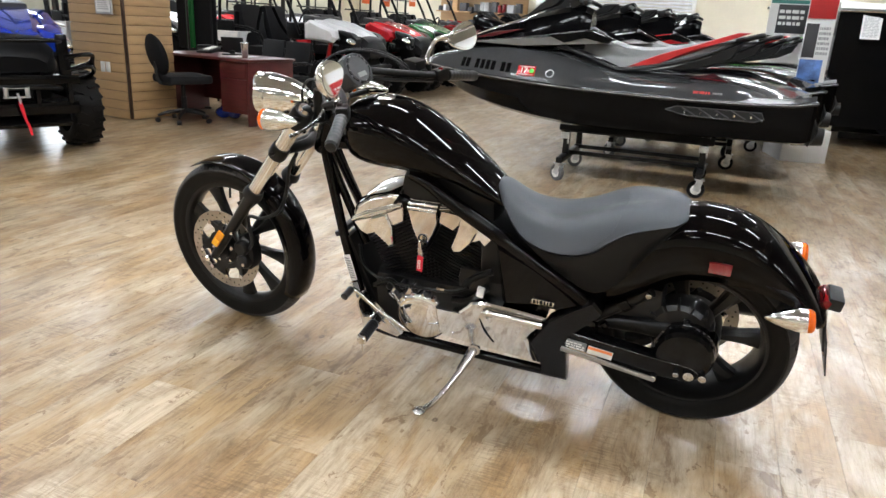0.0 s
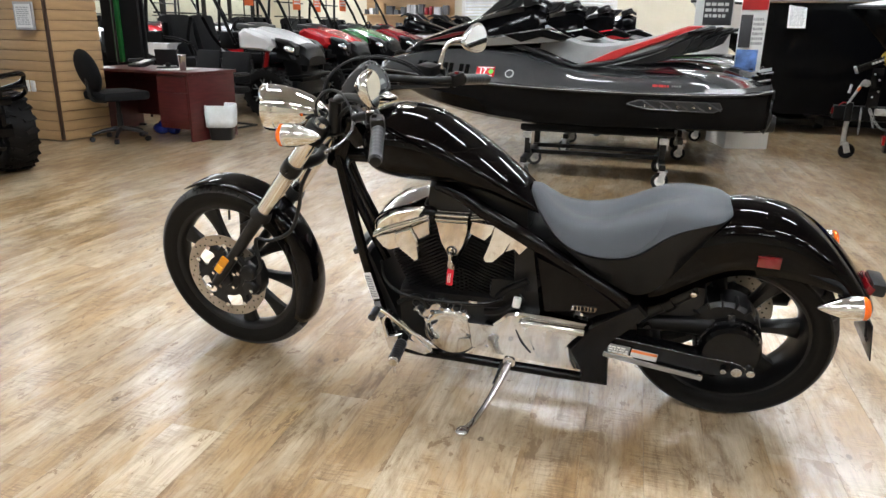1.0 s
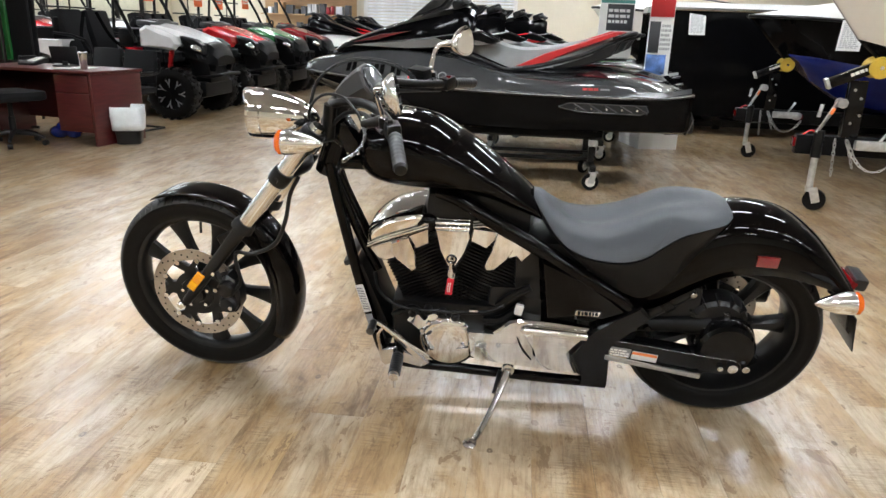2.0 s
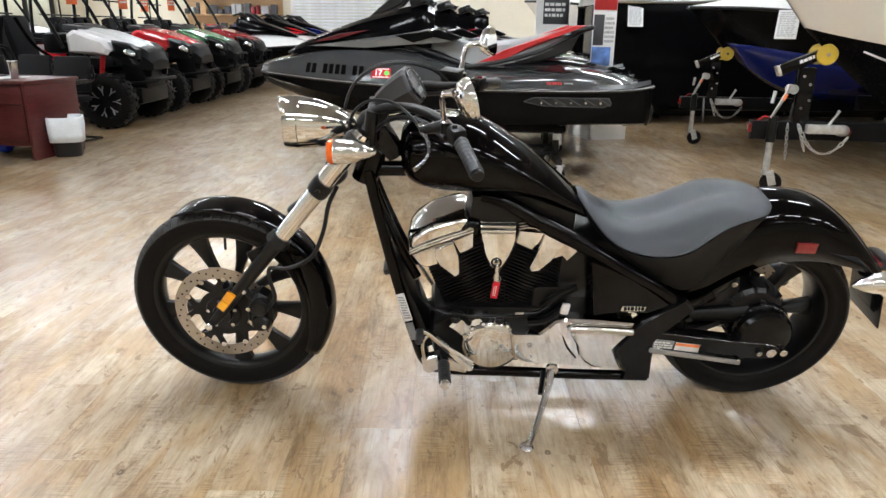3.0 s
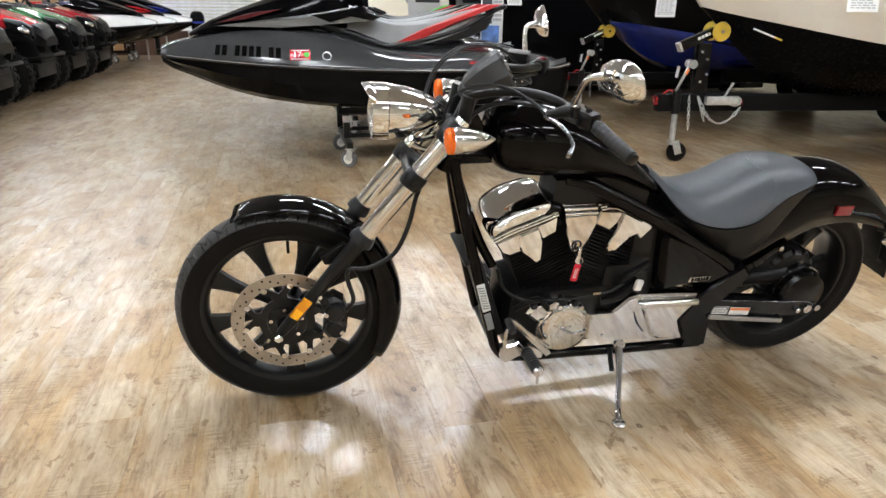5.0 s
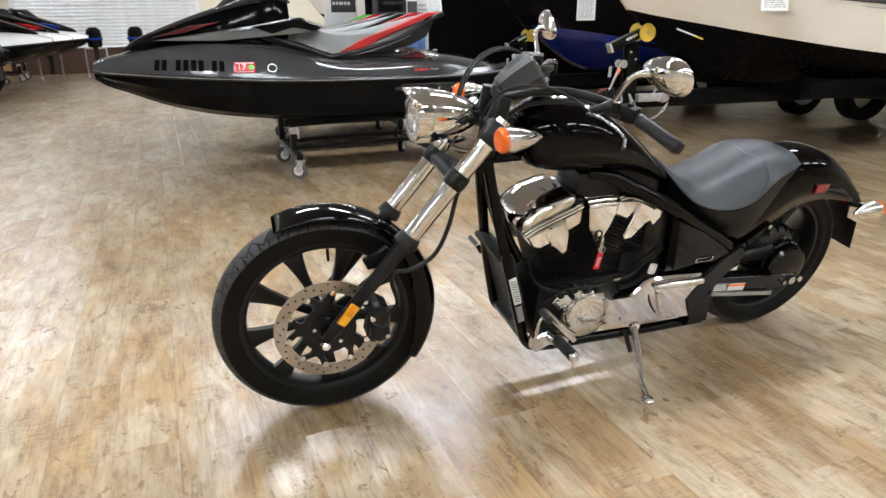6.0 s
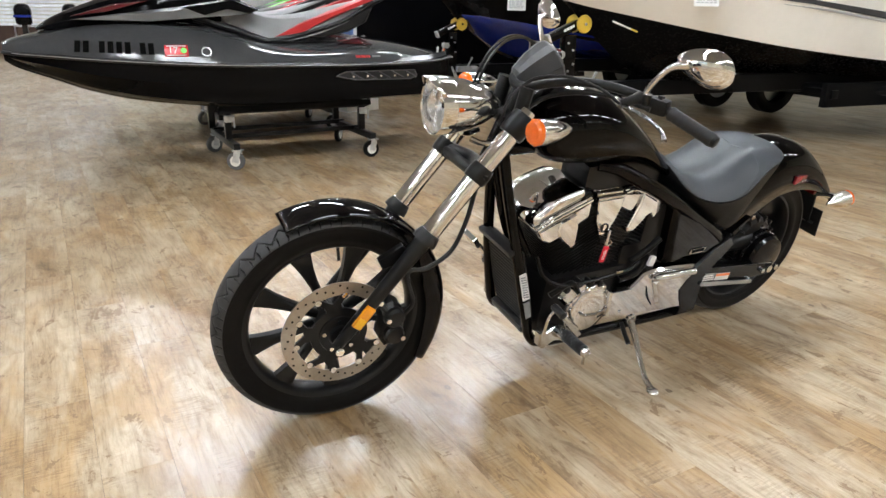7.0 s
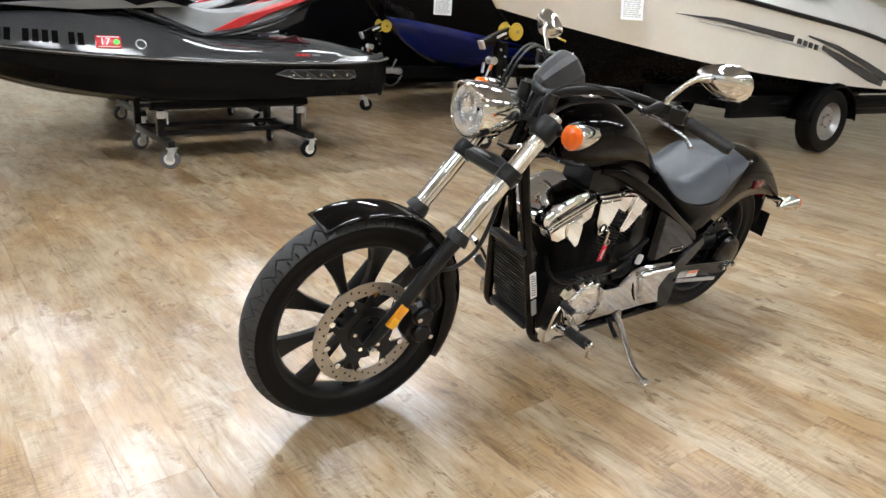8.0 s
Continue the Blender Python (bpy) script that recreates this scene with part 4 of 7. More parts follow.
for dv, dh, r in ((-0.101, 0.676, 0.006), (-0.088, 0.685, 0.009), (-0.066, 0.689, 0.010)):
    part("crest", tube(B(), [(0.856, dv, dh), (0.962, dv, dh + 0.001)], r, 12, k=1), M["chrome"], ig)
part("key_switch", lathe(B(), [(0, 0.016), (-0.004, 0.017), (-0.006, 0.014), (-0.002, 0.011), (-0.001, 0.001)], (0.908, -0.106, 0.570), (0, 1, 0), 20), M["satin_black"], ig)
key = part("key", box(box(B(), (0.908, -0.126, 0.560), (0.010, 0.022, 0.026), 0.003), (0.908, -0.134, 0.533), (0.015, 0.006, 0.03), 0.003), M["steel"], ig)
part("key_ring", lathe(B(), [(-0.0015, 0.013), (-0.0015, 0.010), (0.0015, 0.010), (0.0015, 0.013), (-0.0015, 0.013)], (0.911, -0.136, 0.530), (0.3, 1, 0), 20, cap=False), M["steel"], key)
tag = part("key_tag", box(B(), (0.906, -0.137, 0.487), (0.022, 0.005, 0.060), 0.002, turn("Y", 7)), M["red_cloth"], key, "red fabric key tag")
bars("tag_print", tag, M["label"], (0.902, -0.1402, 0.469), (0.12, 0, 1), (-1, 0, 0.12), 0.036, 0.012, 2)
cc = part("clutch_cover", lathe(B(), [(0.0, 0.096), (-0.012, 0.096), (-0.020, 0.092), (-0.027, 0.078), (-0.032, 0.055), (-0.034, 0.028), (-0.0345, 0.001)], (0.902, -0.118, 0.268), (0, 1, 0), 56), M["chrome"], eng, "polished round clutch cover", sharp=50)
for k in range(6):
    a = radians(35 + 24 * k)
    part("lobe", lathe(B(), [(0, 0.011), (-0.016, 0.011), (-0.022, 0.007)], (0.902 + 0.094 * math.cos(a), -0.118, 0.268 + 0.094 * math.sin(a)), (0, 1, 0), 16), M["chrome"], cc)
part("oil_mark", box(B(), (0.955, -0.152, 0.258), (0.045, 0.004, 0.006), 0.002, turn("Y", -8)), M["chrome"], cc)
part("gear_cover", slab(slab(B(), [(0.765, 0.335), (0.79, 0.375), (0.87, 0.385), (0.90, 0.36), (0.87, 0.325), (0.80, 0.30)], -0.10, -0.135, 0.012), [(0.815, 0.30), (0.85, 0.35), (0.89, 0.355), (0.84, 0.285)], -0.11, -0.145, 0.01), M["chrome"], eng, "polished gear cover", sharp=20)
for p in ((0.785, 0.372), (0.835, 0.384), (0.882, 0.375), (0.925, 0.368)):
    part("boss", lathe(B(), [(0, 0.014), (-0.03, 0.013), (-0.034, 0.008)], (p[0], -0.11, p[1]), (0, 1, 0), 12), M["satin_black"], eng)
pc = part("pivot_cover", slab(B(), [(0.965, 0.335), (1.050, 0.335), (1.075, 0.358), (1.100, 0.385), (1.135, 0.394), (1.240, 0.389), (1.352, 0.378), (1.327, 0.333), (1.300, 0.290), (1.318, 0.24), (1.338, 0.196), (1.218, 0.203), (1.10, 0.213), (1.013, 0.222), (0.975, 0.235)], -0.115, -0.162, 0.007), M["chrome"], eng, "long polished lower engine cover", sharp=28)
part("trim_bar", tube(B(), [(1.15, -0.168, 0.362), (1.17, -0.172, 0.366), (1.345, -0.170, 0.357)], [0.012, 0.014, 0.014], 14, k=1), M["chrome"], pc)
part("bulge", slab(B(), [(1.150, 0.345), (1.165, 0.362), (1.338, 0.354), (1.320, 0.333), (1.296, 0.290), (1.312, 0.24), (1.328, 0.206), (1.235, 0.212), (1.205, 0.232), (1.185, 0.262), (1.172, 0.300)], -0.158, -0.176, 0.010), M["chrome"], pc, sharp=28)
# a dark strip laid on the cover for the shade in its slot
part("slot", tube(B(), [(1.128, -0.163, 0.330), (1.148, -0.163, 0.285), (1.178, -0.163, 0.245)], [0.002, 0.0045, 0.003], 10, flat=0.5), M["dark"], pc)
part("bolt", lathe(B(), [(0, 0.008), (-0.008, 0.007)], (1.145, -0.168, 0.362), (0, 1, 0), 8), M["steel"], pc)
part("bolt", lathe(B(), [(0, 0.006), (-0.006, 0.005)], (1.03, -0.160, 0.245), (0, 1, 0), 8), M["steel"], pc)
part("connector", box(B(), (1.128, -0.150, 0.428), (0.026, 0.014, 0.038), 0.005, turn("Y", 10)), M["label"], eng, "pale plug connector")
part("clip", box(B(), (0.985, -0.150, 0.412), (0.028, 0.010, 0.010), 0.002), M["steel"], eng)

# side cover with a plain silver badge
sc = part("side_cover", slab(B(), [(1.175, 0.62), (1.20, 0.40), (1.31, 0.405), (1.40, 0.405), (1.47, 0.445), (1.43, 0.485), (1.30, 0.572)], -0.10, -0.158, 0.022), M["gloss_black"], bike, "gloss black side cover with a silver badge", sharp=30)
bd = part("badge", slab(B(), [(1.300, 0.430), (1.375, 0.430), (1.380, 0.447), (1.305, 0.448)], -0.155, -0.162, 0.002), M["steel"], sc, "silver badge plate")
bars("badge_print", bd, M["dark"], (1.309, -0.1622, 0.439), (1, 0, 0), (0, 0, 1), 0.062, 0.022, 1, seed=4)

# gearshift, footpeg, side stand
pg = part("footpeg", slab(slab(B(), [(0.675, 0.245), (0.735, 0.262), (0.80, 0.232), (0.825, 0.212), (0.822, 0.188), (0.735, 0.205), (0.695, 0.183), (0.682, 0.195)], -0.150, -0.178, 0.006),
                         [(0.69, 0.355), (0.705, 0.362), (0.845, 0.215), (0.83, 0.205)], -0.175, -0.192, 0.003), M["steel"], bike, "polished footpeg bracket with a ribbed rubber peg", sharp=25)
tube(b := B(), [(0.742, -0.175, 0.245), (0.748, -0.215, 0.250)], 0.019, 12, k=1)
part("peg_joint", b, M["chrome"], pg)
pr, a, k = [(0.0, 0.017)], 0.004, 0
while a < 0.095:
    pr += [(a, 0.0195), (a + 0.007, 0.0195), (a + 0.008, 0.0165), (a + 0.011, 0.0165)]
    a += 0.012
part("peg_rubber", lathe(B(), pr, (0.748, -0.208, 0.252), (0.005, -0.110, 0.003), 18), M["grip"], pg, "ribbed rubber")
part("peg_tip", lathe(B(), [(0, 0.017), (0.008, 0.018), (0.014, 0.014), (0.016, 0.002)], (0.7525, -0.306, 0.2545), (0.005, -0.110, 0.003), 16), M["chrome"], pg)
part("feeler", tube(B(), [(0.753, -0.31, 0.235), (0.754, -0.312, 0.208)], 0.005, 8, k=1), M["steel"], pg)
part("bracket_wire", tube(B(), [(0.685, -0.18, 0.25), (0.682, -0.19, 0.32), (0.70, -0.19, 0.35)], 0.006, 8), M["chrome"], pg)
sh = part("gear_lever", tube(B(), [(0.84, -0.165, 0.225), (0.76, -0.19, 0.30), (0.695, -0.205, 0.37), (0.672, -0.215, 0.385)], 0.008, 10), M["chrome"], bike, "chrome gear lever with a rubber toe peg")
part("toe_rubber", lathe(B(), [(0, 0.012), (0.006, 0.0135), (0.012, 0.0115), (0.018, 0.0135), (0.024, 0.0115), (0.030, 0.0135), (0.036, 0.0115), (0.042, 0.0135), (0.05, 0.013), (0.052, 0.008)], (0.673, -0.212, 0.382), (-0.02, -1, -0.05), 14), M["grip"], sh)
bp_ = part("brake_pedal", tube(B(), [(0.80, 0.165, 0.215), (0.72, 0.185, 0.285), (0.665, 0.200, 0.360), (0.640, 0.215, 0.385)], 0.009, 10), M["chrome"], bike, "chrome rear brake pedal")
part("pedal_pad", box(B(), (0.632, 0.225, 0.392), (0.020, 0.075, 0.045), 0.006, turn("Y", -35)), M["steel"], bp_)
pr_ = part("footpeg", slab(B(), [(0.675, 0.245), (0.735, 0.262), (0.80, 0.232), (0.825, 0.212), (0.822, 0.188), (0.735, 0.205), (0.695, 0.183), (0.682, 0.195)], 0.150, 0.178, 0.006), M["steel"], bike, "polished footpeg bracket with a ribbed rubber peg", sharp=25)
part("peg_rubber", lathe(B(), pr, (0.748, 0.190, 0.252), (0.005, 0.110, 0.003), 18), M["grip"], pr_, "ribbed rubber")
part("peg_tip", lathe(B(), [(0, 0.017), (0.008, 0.018), (0.014, 0.014), (0.016, 0.002)], (0.7525, 0.288, 0.2545), (0.005, 0.110, 0.003), 16), M["chrome"], pr_)
st = part("side_stand", tube(B(), [(1.105, -0.155, 0.188), (1.090, -0.205, 0.160), (1.062, -0.275, 0.121), (1.030, -0.350, 0.092), (1.006, -0.408, 0.093)], [0.015, 0.0125, 0.0105, 0.0105, 0.012], 12), M["steel"], bike, "polished steel side stand")
part("stand_foot", ball(B(), (1.003, -0.412, 0.097), 0.022, (1.0, 1.0, 0.45), 14), M["steel"], st)
part("stand_bolt", lathe(B(), [(0, 0.021), (-0.012, 0.021), (-0.014, 0.012), (-0.022, 0.010)], (1.106, -0.148, 0.190), (0, 1, 0), 18), M["steel"], st)
part("stand_spring", tube(B(), [(1.082, -0.140, 0.170), (1.074, -0.175, 0.147), (1.066, -0.21, 0.130)], 0.009, 8, k=1), M["satin_black"], st)

# seat
SEAT = [(1.150, 0.780, 0.035, 0.765, 0.745), (1.175, 0.768, 0.075, 0.738, 0.712), (1.22, 0.732, 0.115, 0.684, 0.662), (1.27, 0.705, 0.145, 0.648, 0.620), (1.34, 0.697, 0.168, 0.630, 0.570), (1.42, 0.716, 0.178, 0.632, 0.524),
        (1.48, 0.744, 0.178, 0.652, 0.498), (1.53, 0.766, 0.170, 0.690, 0.510), (1.58, 0.777, 0.160, 0.722, 0.560), (1.64, 0.778, 0.146, 0.742, 0.645), (1.70, 0.773, 0.118, 0.750, 0.722), (1.735, 0.764, 0.065, 0.752, 0.745)]
top, skirt = [], []
for u, hc, w, hs, hb_ in spline(SEAT, 4):
    dish = 0.020 * max(0, min(1, (u - 1.2) / 0.1)) * max(0, min(1, (1.66 - u) / 0.1))
    row = []
    for j in range(21):
        q = -1 + 2 * j / 20
        f = max(0.0, 1 - abs(q) ** 2.6) ** 0.75
        row.append((u, w * q * (1 - 0.04 * f), hs + (hc - hs) * f - dish * math.exp(-(q / 0.35) ** 2) + dish * 0.3))
    top.append(row)
    skirt.append([(u, -w * 0.80, hb_), (u, -w * 0.97, hb_ + (hs - hb_) * 0.6), (u, -w * 1.0, hs), (u, -w * 0.6, hs - 0.004), (u, w * 0.6, hs - 0.004), (u, w, hs), (u, w * 0.97, hb_ + (hs - hb_) * 0.6), (u, w * 0.80, hb_)])
seat = part("seat", loft(B(), top, closed=False), M["seat"], bike, "low dished grey vinyl solo seat", sharp=60)
part("skirt", loft(B(), skirt), M["seat_side"], seat, "grey vinyl skirt, darkened for shade", sharp=60)


def seat_pt(u, q):
    row = [float(np.interp(u, [p[0] for p in SEAT_ROWS], [p[i] for p in SEAT_ROWS])) for i in range(5)]
    _, hc, w, hs, _ = row
    dish = 0.020 * max(0, min(1, (u - 1.2) / 0.1)) * max(0, min(1, (1.66 - u) / 0.1))
    f = max(0.0, 1 - abs(q) ** 2.6) ** 0.75
    return (u, w * q * (1 - 0.04 * f), hs + (hc - hs) * f - dish * math.exp(-(q / 0.35) ** 2) + dish * 0.3)


SEAT_ROWS = spline(SEAT, 4)
line = [(1.18, 1), (1.25, 1), (1.32, 1), (1.39, 1), (1.44, 0.995), (1.48, 0.985), (1.51, 0.965), (1.53, 0.92), (1.543, 0.80), (1.549, 0.6), (1.552, 0.3), (1.553, 0.0)]
path = [seat_pt(u, -q) for u, q in line] + [seat_pt(u, q) for u, q in line[-2::-1]]
part("piping", tube(B(), path, 0.0011, 6, k=3), M["seat"], seat, "stitched seam round the dish")

# rear mudguard
FEND = [((1.47, 0.62), (1.43, 0.455)), ((1.56, 0.690), (1.53, 0.452)), ((1.65, 0.738), (1.63, 0.520)), ((1.74, 0.768), (1.73, 0.580)), ((1.83, 0.767), (1.82, 0.597)), ((1.91, 0.746), (1.90, 0.594)),
        ((1.99, 0.695), (1.972, 0.580)), ((2.055, 0.632), (2.040, 0.560)), ((2.110, 0.567), (2.090, 0.533)), ((2.145, 0.515), (2.115, 0.500))]
rings = []
for p in spline([(*a, *b) for a, b in FEND], 5):
    r = []
    for j in range(23):
        q = -1 + 2 * j / 22
        f = max(0, math.cos(q * math.pi / 2)) ** 0.62
        v = 0.128 * math.copysign(abs(math.sin(q * math.pi / 2)) ** 0.8, q)
        r.append((p[2] + (p[0] - p[2]) * f, v, p[3] + (p[1] - p[3]) * f))
    rings.append(r)
rf = shell(part("rear_fender", loft(B(), rings, closed=False), M["gloss_black"], bike, "deep gloss black rear mudguard", sharp=60), 0.004)
part("side_reflector", box(box(B(), (1.838, -0.129, 0.642), (0.062, 0.012, 0.030), 0.003, turn("Y", 2)), (1.838, -0.128, 0.659), (0.062, 0.016, 0.005), 0.001), M["red"], rf, "red side reflector")
tl = part("tail_light", box(B(), (2.132, 0, 0.525), (0.024, 0.100, 0.050), 0.009, turn("Y", 24)), M["red"], bike, "red tail lamp in a black housing")
part("housing", box(B(), (2.160, 0, 0.535), (0.042, 0.09, 0.040), 0.008, turn("Y", 8)), M["black_plastic"], tl)
pb = part("plate_bracket", box(B(), (2.150, 0, 0.445), (0.010, 0.10, 0.14), 0.003, turn("Y", -10)), M["black_plastic"], bike, "black number plate bracket")
part("plate", box(B(), (2.164, 0, 0.385), (0.004, 0.19, 0.125), 0.001, turn("Y", -10)), M["satin_black"], pb)
bars("plate_print", pb, M["steel"], (2.162, -0.07, 0.385), (0, 1, 0), (0.17, 0, 1), 0.14, 0.05, 1, seed=9)
for s in (-1, 1):
    c = Vector((2.075, 0.196 * s, 0.565))
    ind = part("turn_signal", lathe(B(), [(0.0, 0.033), (-0.012, 0.0345), (-0.05, 0.029), (-0.08, 0.018), (-0.105, 0.006), (-0.108, 0.001)], c, (0.99, 0, 0.10), 24), M["chrome"], bike, "chrome bullet rear indicator with an orange lens")
    part("lens", lathe(B(), [(-0.002, 0.033), (0.010, 0.033), (0.017, 0.027), (0.020, 0.012), (0.0205, 0.001)], c, (0.99, 0, 0.10), 24), M["orange"], ind, "orange lens")
    part("stem", tube(B(), [(2.06, 0.17 * s, 0.565), (2.05, 0.10 * s, 0.545)], 0.011, 10, k=1), M["chrome"], ind)

# rear wheel, shaft drive and swingarm
rw = part("rear_wheel", rim(B(), RW, 0.238, 0.078), M["satin_black"], bike, "wide black cast rear wheel")
tyre(rw, RW, 0.319, 0.100, 0.240, 20, "wide black rear tyre")
for k in range(7):
    part("spoke", spoke(RW, 2 * math.pi * k / 7 + 0.05, 0.05, 0.222, 0.016, 0.036, 0.028), M["satin_black"], rw)
part("hub", lathe(B(), [(-0.09, 0.06), (-0.05, 0.095), (0.0, 0.100), (0.05, 0.098), (0.06, 0.075), (0.09, 0.05)], RW, n=28), M["satin_black"], rw)
brake_disc(rw, RW, 0.085, 0.105, 0.148, "drilled steel rear brake disc")
FD = (RW[0] - 0.004, 0, RW[2] + 0.004)
FH = (RW[0] - 0.030, 0, RW[2] + 0.050)
fd = part("final_drive", lathe(B(), [(-0.055, 0.098), (-0.095, 0.097), (-0.108, 0.094), (-0.112, 0.090), (-0.140, 0.089), (-0.153, 0.080), (-0.160, 0.055), (-0.163, 0.001)], FD, n=44), M["semi_black"], bike, "black round shaft-drive housing", sharp=25)
part("drive_case", lathe(B(), [(-0.02, 0.104), (-0.050, 0.102), (-0.078, 0.096), (-0.090, 0.084), (-0.094, 0.060)], FH, n=40), M["satin_black"], fd, sharp=25)
part("edge_ring", ring(B(), 0.0900, 0.0935, -0.114, -0.110, FD, n=48), M["lever"], fd)
for k in range(9):
    a = 2 * math.pi * k / 14 + 0.35
    part("rib", box(B(), (FH[0] + 0.094 * math.cos(a), -0.070, FH[2] + 0.094 * math.sin(a)), (0.026, 0.045, 0.007), 0.002, turn("Y", -math.degrees(a))), M["satin_black"], fd)
part("pinion_tube", tube(B(), [(1.50, -0.075, 0.36), (1.62, -0.078, 0.37), (1.73, -0.075, 0.375)], [0.026, 0.028, 0.040], 18), M["fin_black"], fd)
part("filler_bolt", lathe(B(), [(0, 0.012), (-0.010, 0.011)], (FH[0] + 0.02, -0.090, FH[2] + 0.055), (0, 1, 0), 8), M["lever"], fd)
sa = B()
for s in (-1, 1):
    slab(sa, [(1.42, 0.348), (1.55, 0.334), (1.70, 0.315), (1.80, 0.306), (1.838, 0.290), (1.842, 0.268), (1.815, 0.243), (1.72, 0.240), (1.58, 0.262), (1.44, 0.285)], 0.118 * s, 0.160 * s, 0.012)
box(sa, (1.46, 0, 0.33), (0.10, 0.24, 0.09), 0.02)
sa = part("swingarm", sa, M["semi_black"], bike, "black box-section swingarm")
part("edge_line", tube(B(), [(1.43, -0.161, 0.345), (1.55, -0.1615, 0.331), (1.70, -0.1615, 0.312), (1.80, -0.1615, 0.302), (1.832, -0.161, 0.285)], 0.0010, 6), M["lever"], sa)
part("torque_rod", box(B(), (1.56, -0.172, 0.262), (0.305, 0.008, 0.016), 0.003, turn("Y", 9.0)), M["galv_rod"], sa, "flat steel torque rod")
for p in ((1.703, 0.240, 0.011), (1.768, 0.273, 0.009), (1.805, 0.276, 0.016), (1.845, 0.277, 0.012)):
    part("bolt", lathe(B(), [(0.006, p[2]), (-0.006, p[2]), (-0.009, p[2] * 0.6)], (p[0], -0.166, p[1]), (0, 1, 0), 12), M["steel"], sa)
part("warning_label", box(B(), (1.455, -0.1615, 0.302), (0.068, 0.002, 0.032), 0.0006, turn("Y", 6)), M["label_grey"], sa, "grey printed label")
bars("label_print", sa, M["label"], (1.424, -0.1628, 0.303), (1, 0, -0.1), (0, 0, 1), 0.06, 0.028, 3, seed=3)
part("warning_label", box(B(), (1.533, -0.1615, 0.290), (0.080, 0.002, 0.030), 0.0006, turn("Y", 7)), M["label"], sa, "white label with an orange band")
part("label_band", box(B(), (1.533, -0.1628, 0.299), (0.078, 0.001, 0.010), 0, turn("Y", 7)), M["label_orange"], sa)
sk = part("shock_absorber", tube(B(), [(1.47, -0.09, 0.36), (1.66, -0.09, 0.51)], 0.022, 14, k=1), M["satin_black"], bike, "black rear shock absorber")
part("collar", tube(B(), [(1.575, -0.09, 0.443), (1.60, -0.09, 0.463)], 0.030, 14, k=1), M["semi_black"], sk)
part("end_bolt", lathe(B(), [(0, 0.010), (-0.010, 0.010), (-0.013, 0.006)], (1.655, -0.112, 0.505), (0, 1, 0), 12), M["steel"], sk)
part("spring_mount", box(B(), (1.535, -0.12, 0.372), (0.022, 0.02, 0.022), 0.006, turn("Y", -40)), M["semi_black"], sk)
inner = box(B(), (1.60, 0, 0.44), (0.20, 0.16, 0.14), 0.03)
part("inner_guard", inner, M["black_plastic"], bike, "black inner rear guard")

# stacked exhaust pipes on the far side
for k, (h0, u1, h1) in enumerate(((0.43, 1.93, 0.45), (0.31, 1.99, 0.345))):
    ex = part("exhaust_pipe", tube(B(), [(0.72 + 0.40 * k, 0.14, 0.56), (0.76 + 0.40 * k, 0.19, 0.46), (0.95 + 0.35 * k, 0.205, h0), (1.30, 0.21, h0 + 0.005), (1.42, 0.212, (h0 + h1) / 2), (u1, 0.22, h1)],
                                    [0.026, 0.030, 0.032, 0.034, 0.048, 0.050], 20), M["satin_black"], bike, "black stacked exhaust pipe")
    part("end_cap", lathe(B(), [(0, 0.050), (0.006, 0.048), (0.007, 0.036), (-0.03, 0.034)], (u1, 0.22, h1), (1, 0, 0.04), 24, cap=False), M["steel"], ex)


# ---- personal watercraft on dollies ----
def text_mesh(name, words, size, material, parent, m, label=""):
    cu = bpy.data.curves.new(name, "FONT")
    cu.body, cu.size, cu.extrude, cu.align_x, cu.align_y = words, size, 0.0006, "CENTER", "CENTER"
    tmp = bpy.data.objects.new("tmp", cu)
    scene.collection.objects.link(tmp)
    me = bpy.data.meshes.new_from_object(tmp.evaluated_get(bpy.context.evaluated_depsgraph_get()))
    bpy.data.objects.remove(tmp)
    me.materials.clear()
    me.materials.append(material)
    ob = new(name, me)
    ob.parent, ob.matrix_basis = parent, m
    return tagged(ob, label=label)


def caster(parent, c, mat_wheel, turn_deg=20):
    R = Matrix.Translation(c) @ pose(0, 0, 0, 0, 0, turn_deg)
    w = part("caster", lathe(B(), [(-0.016, 0.05), (-0.019, 0.062), (-0.012, 0.068), (0.012, 0.068), (0.019, 0.062), (0.016, 0.05)], (0, 0, 0.068), (0, 1, 0), 26), mat_wheel, parent, "swivel castor with a pale wheel")
    w.matrix_basis = R
    part("hub", lathe(B(), [(-0.021, 0.040), (-0.023, 0.012), (0.023, 0.012), (0.021, 0.040)], (0, 0, 0.068), (0, 1, 0), 20), M["white"], w)
    fk = box(box(B(), (0.012, 0.026, 0.10), (0.05, 0.004, 0.085), 0.002, turn("Y", 14)), (0.012, -0.026, 0.10), (0.05, 0.004, 0.085), 0.002, turn("Y", 14))
    box(fk, (0.02, 0, 0.148), (0.075, 0.066, 0.012), 0.003)
    part("fork", fk, M["galv"], w)
    return w


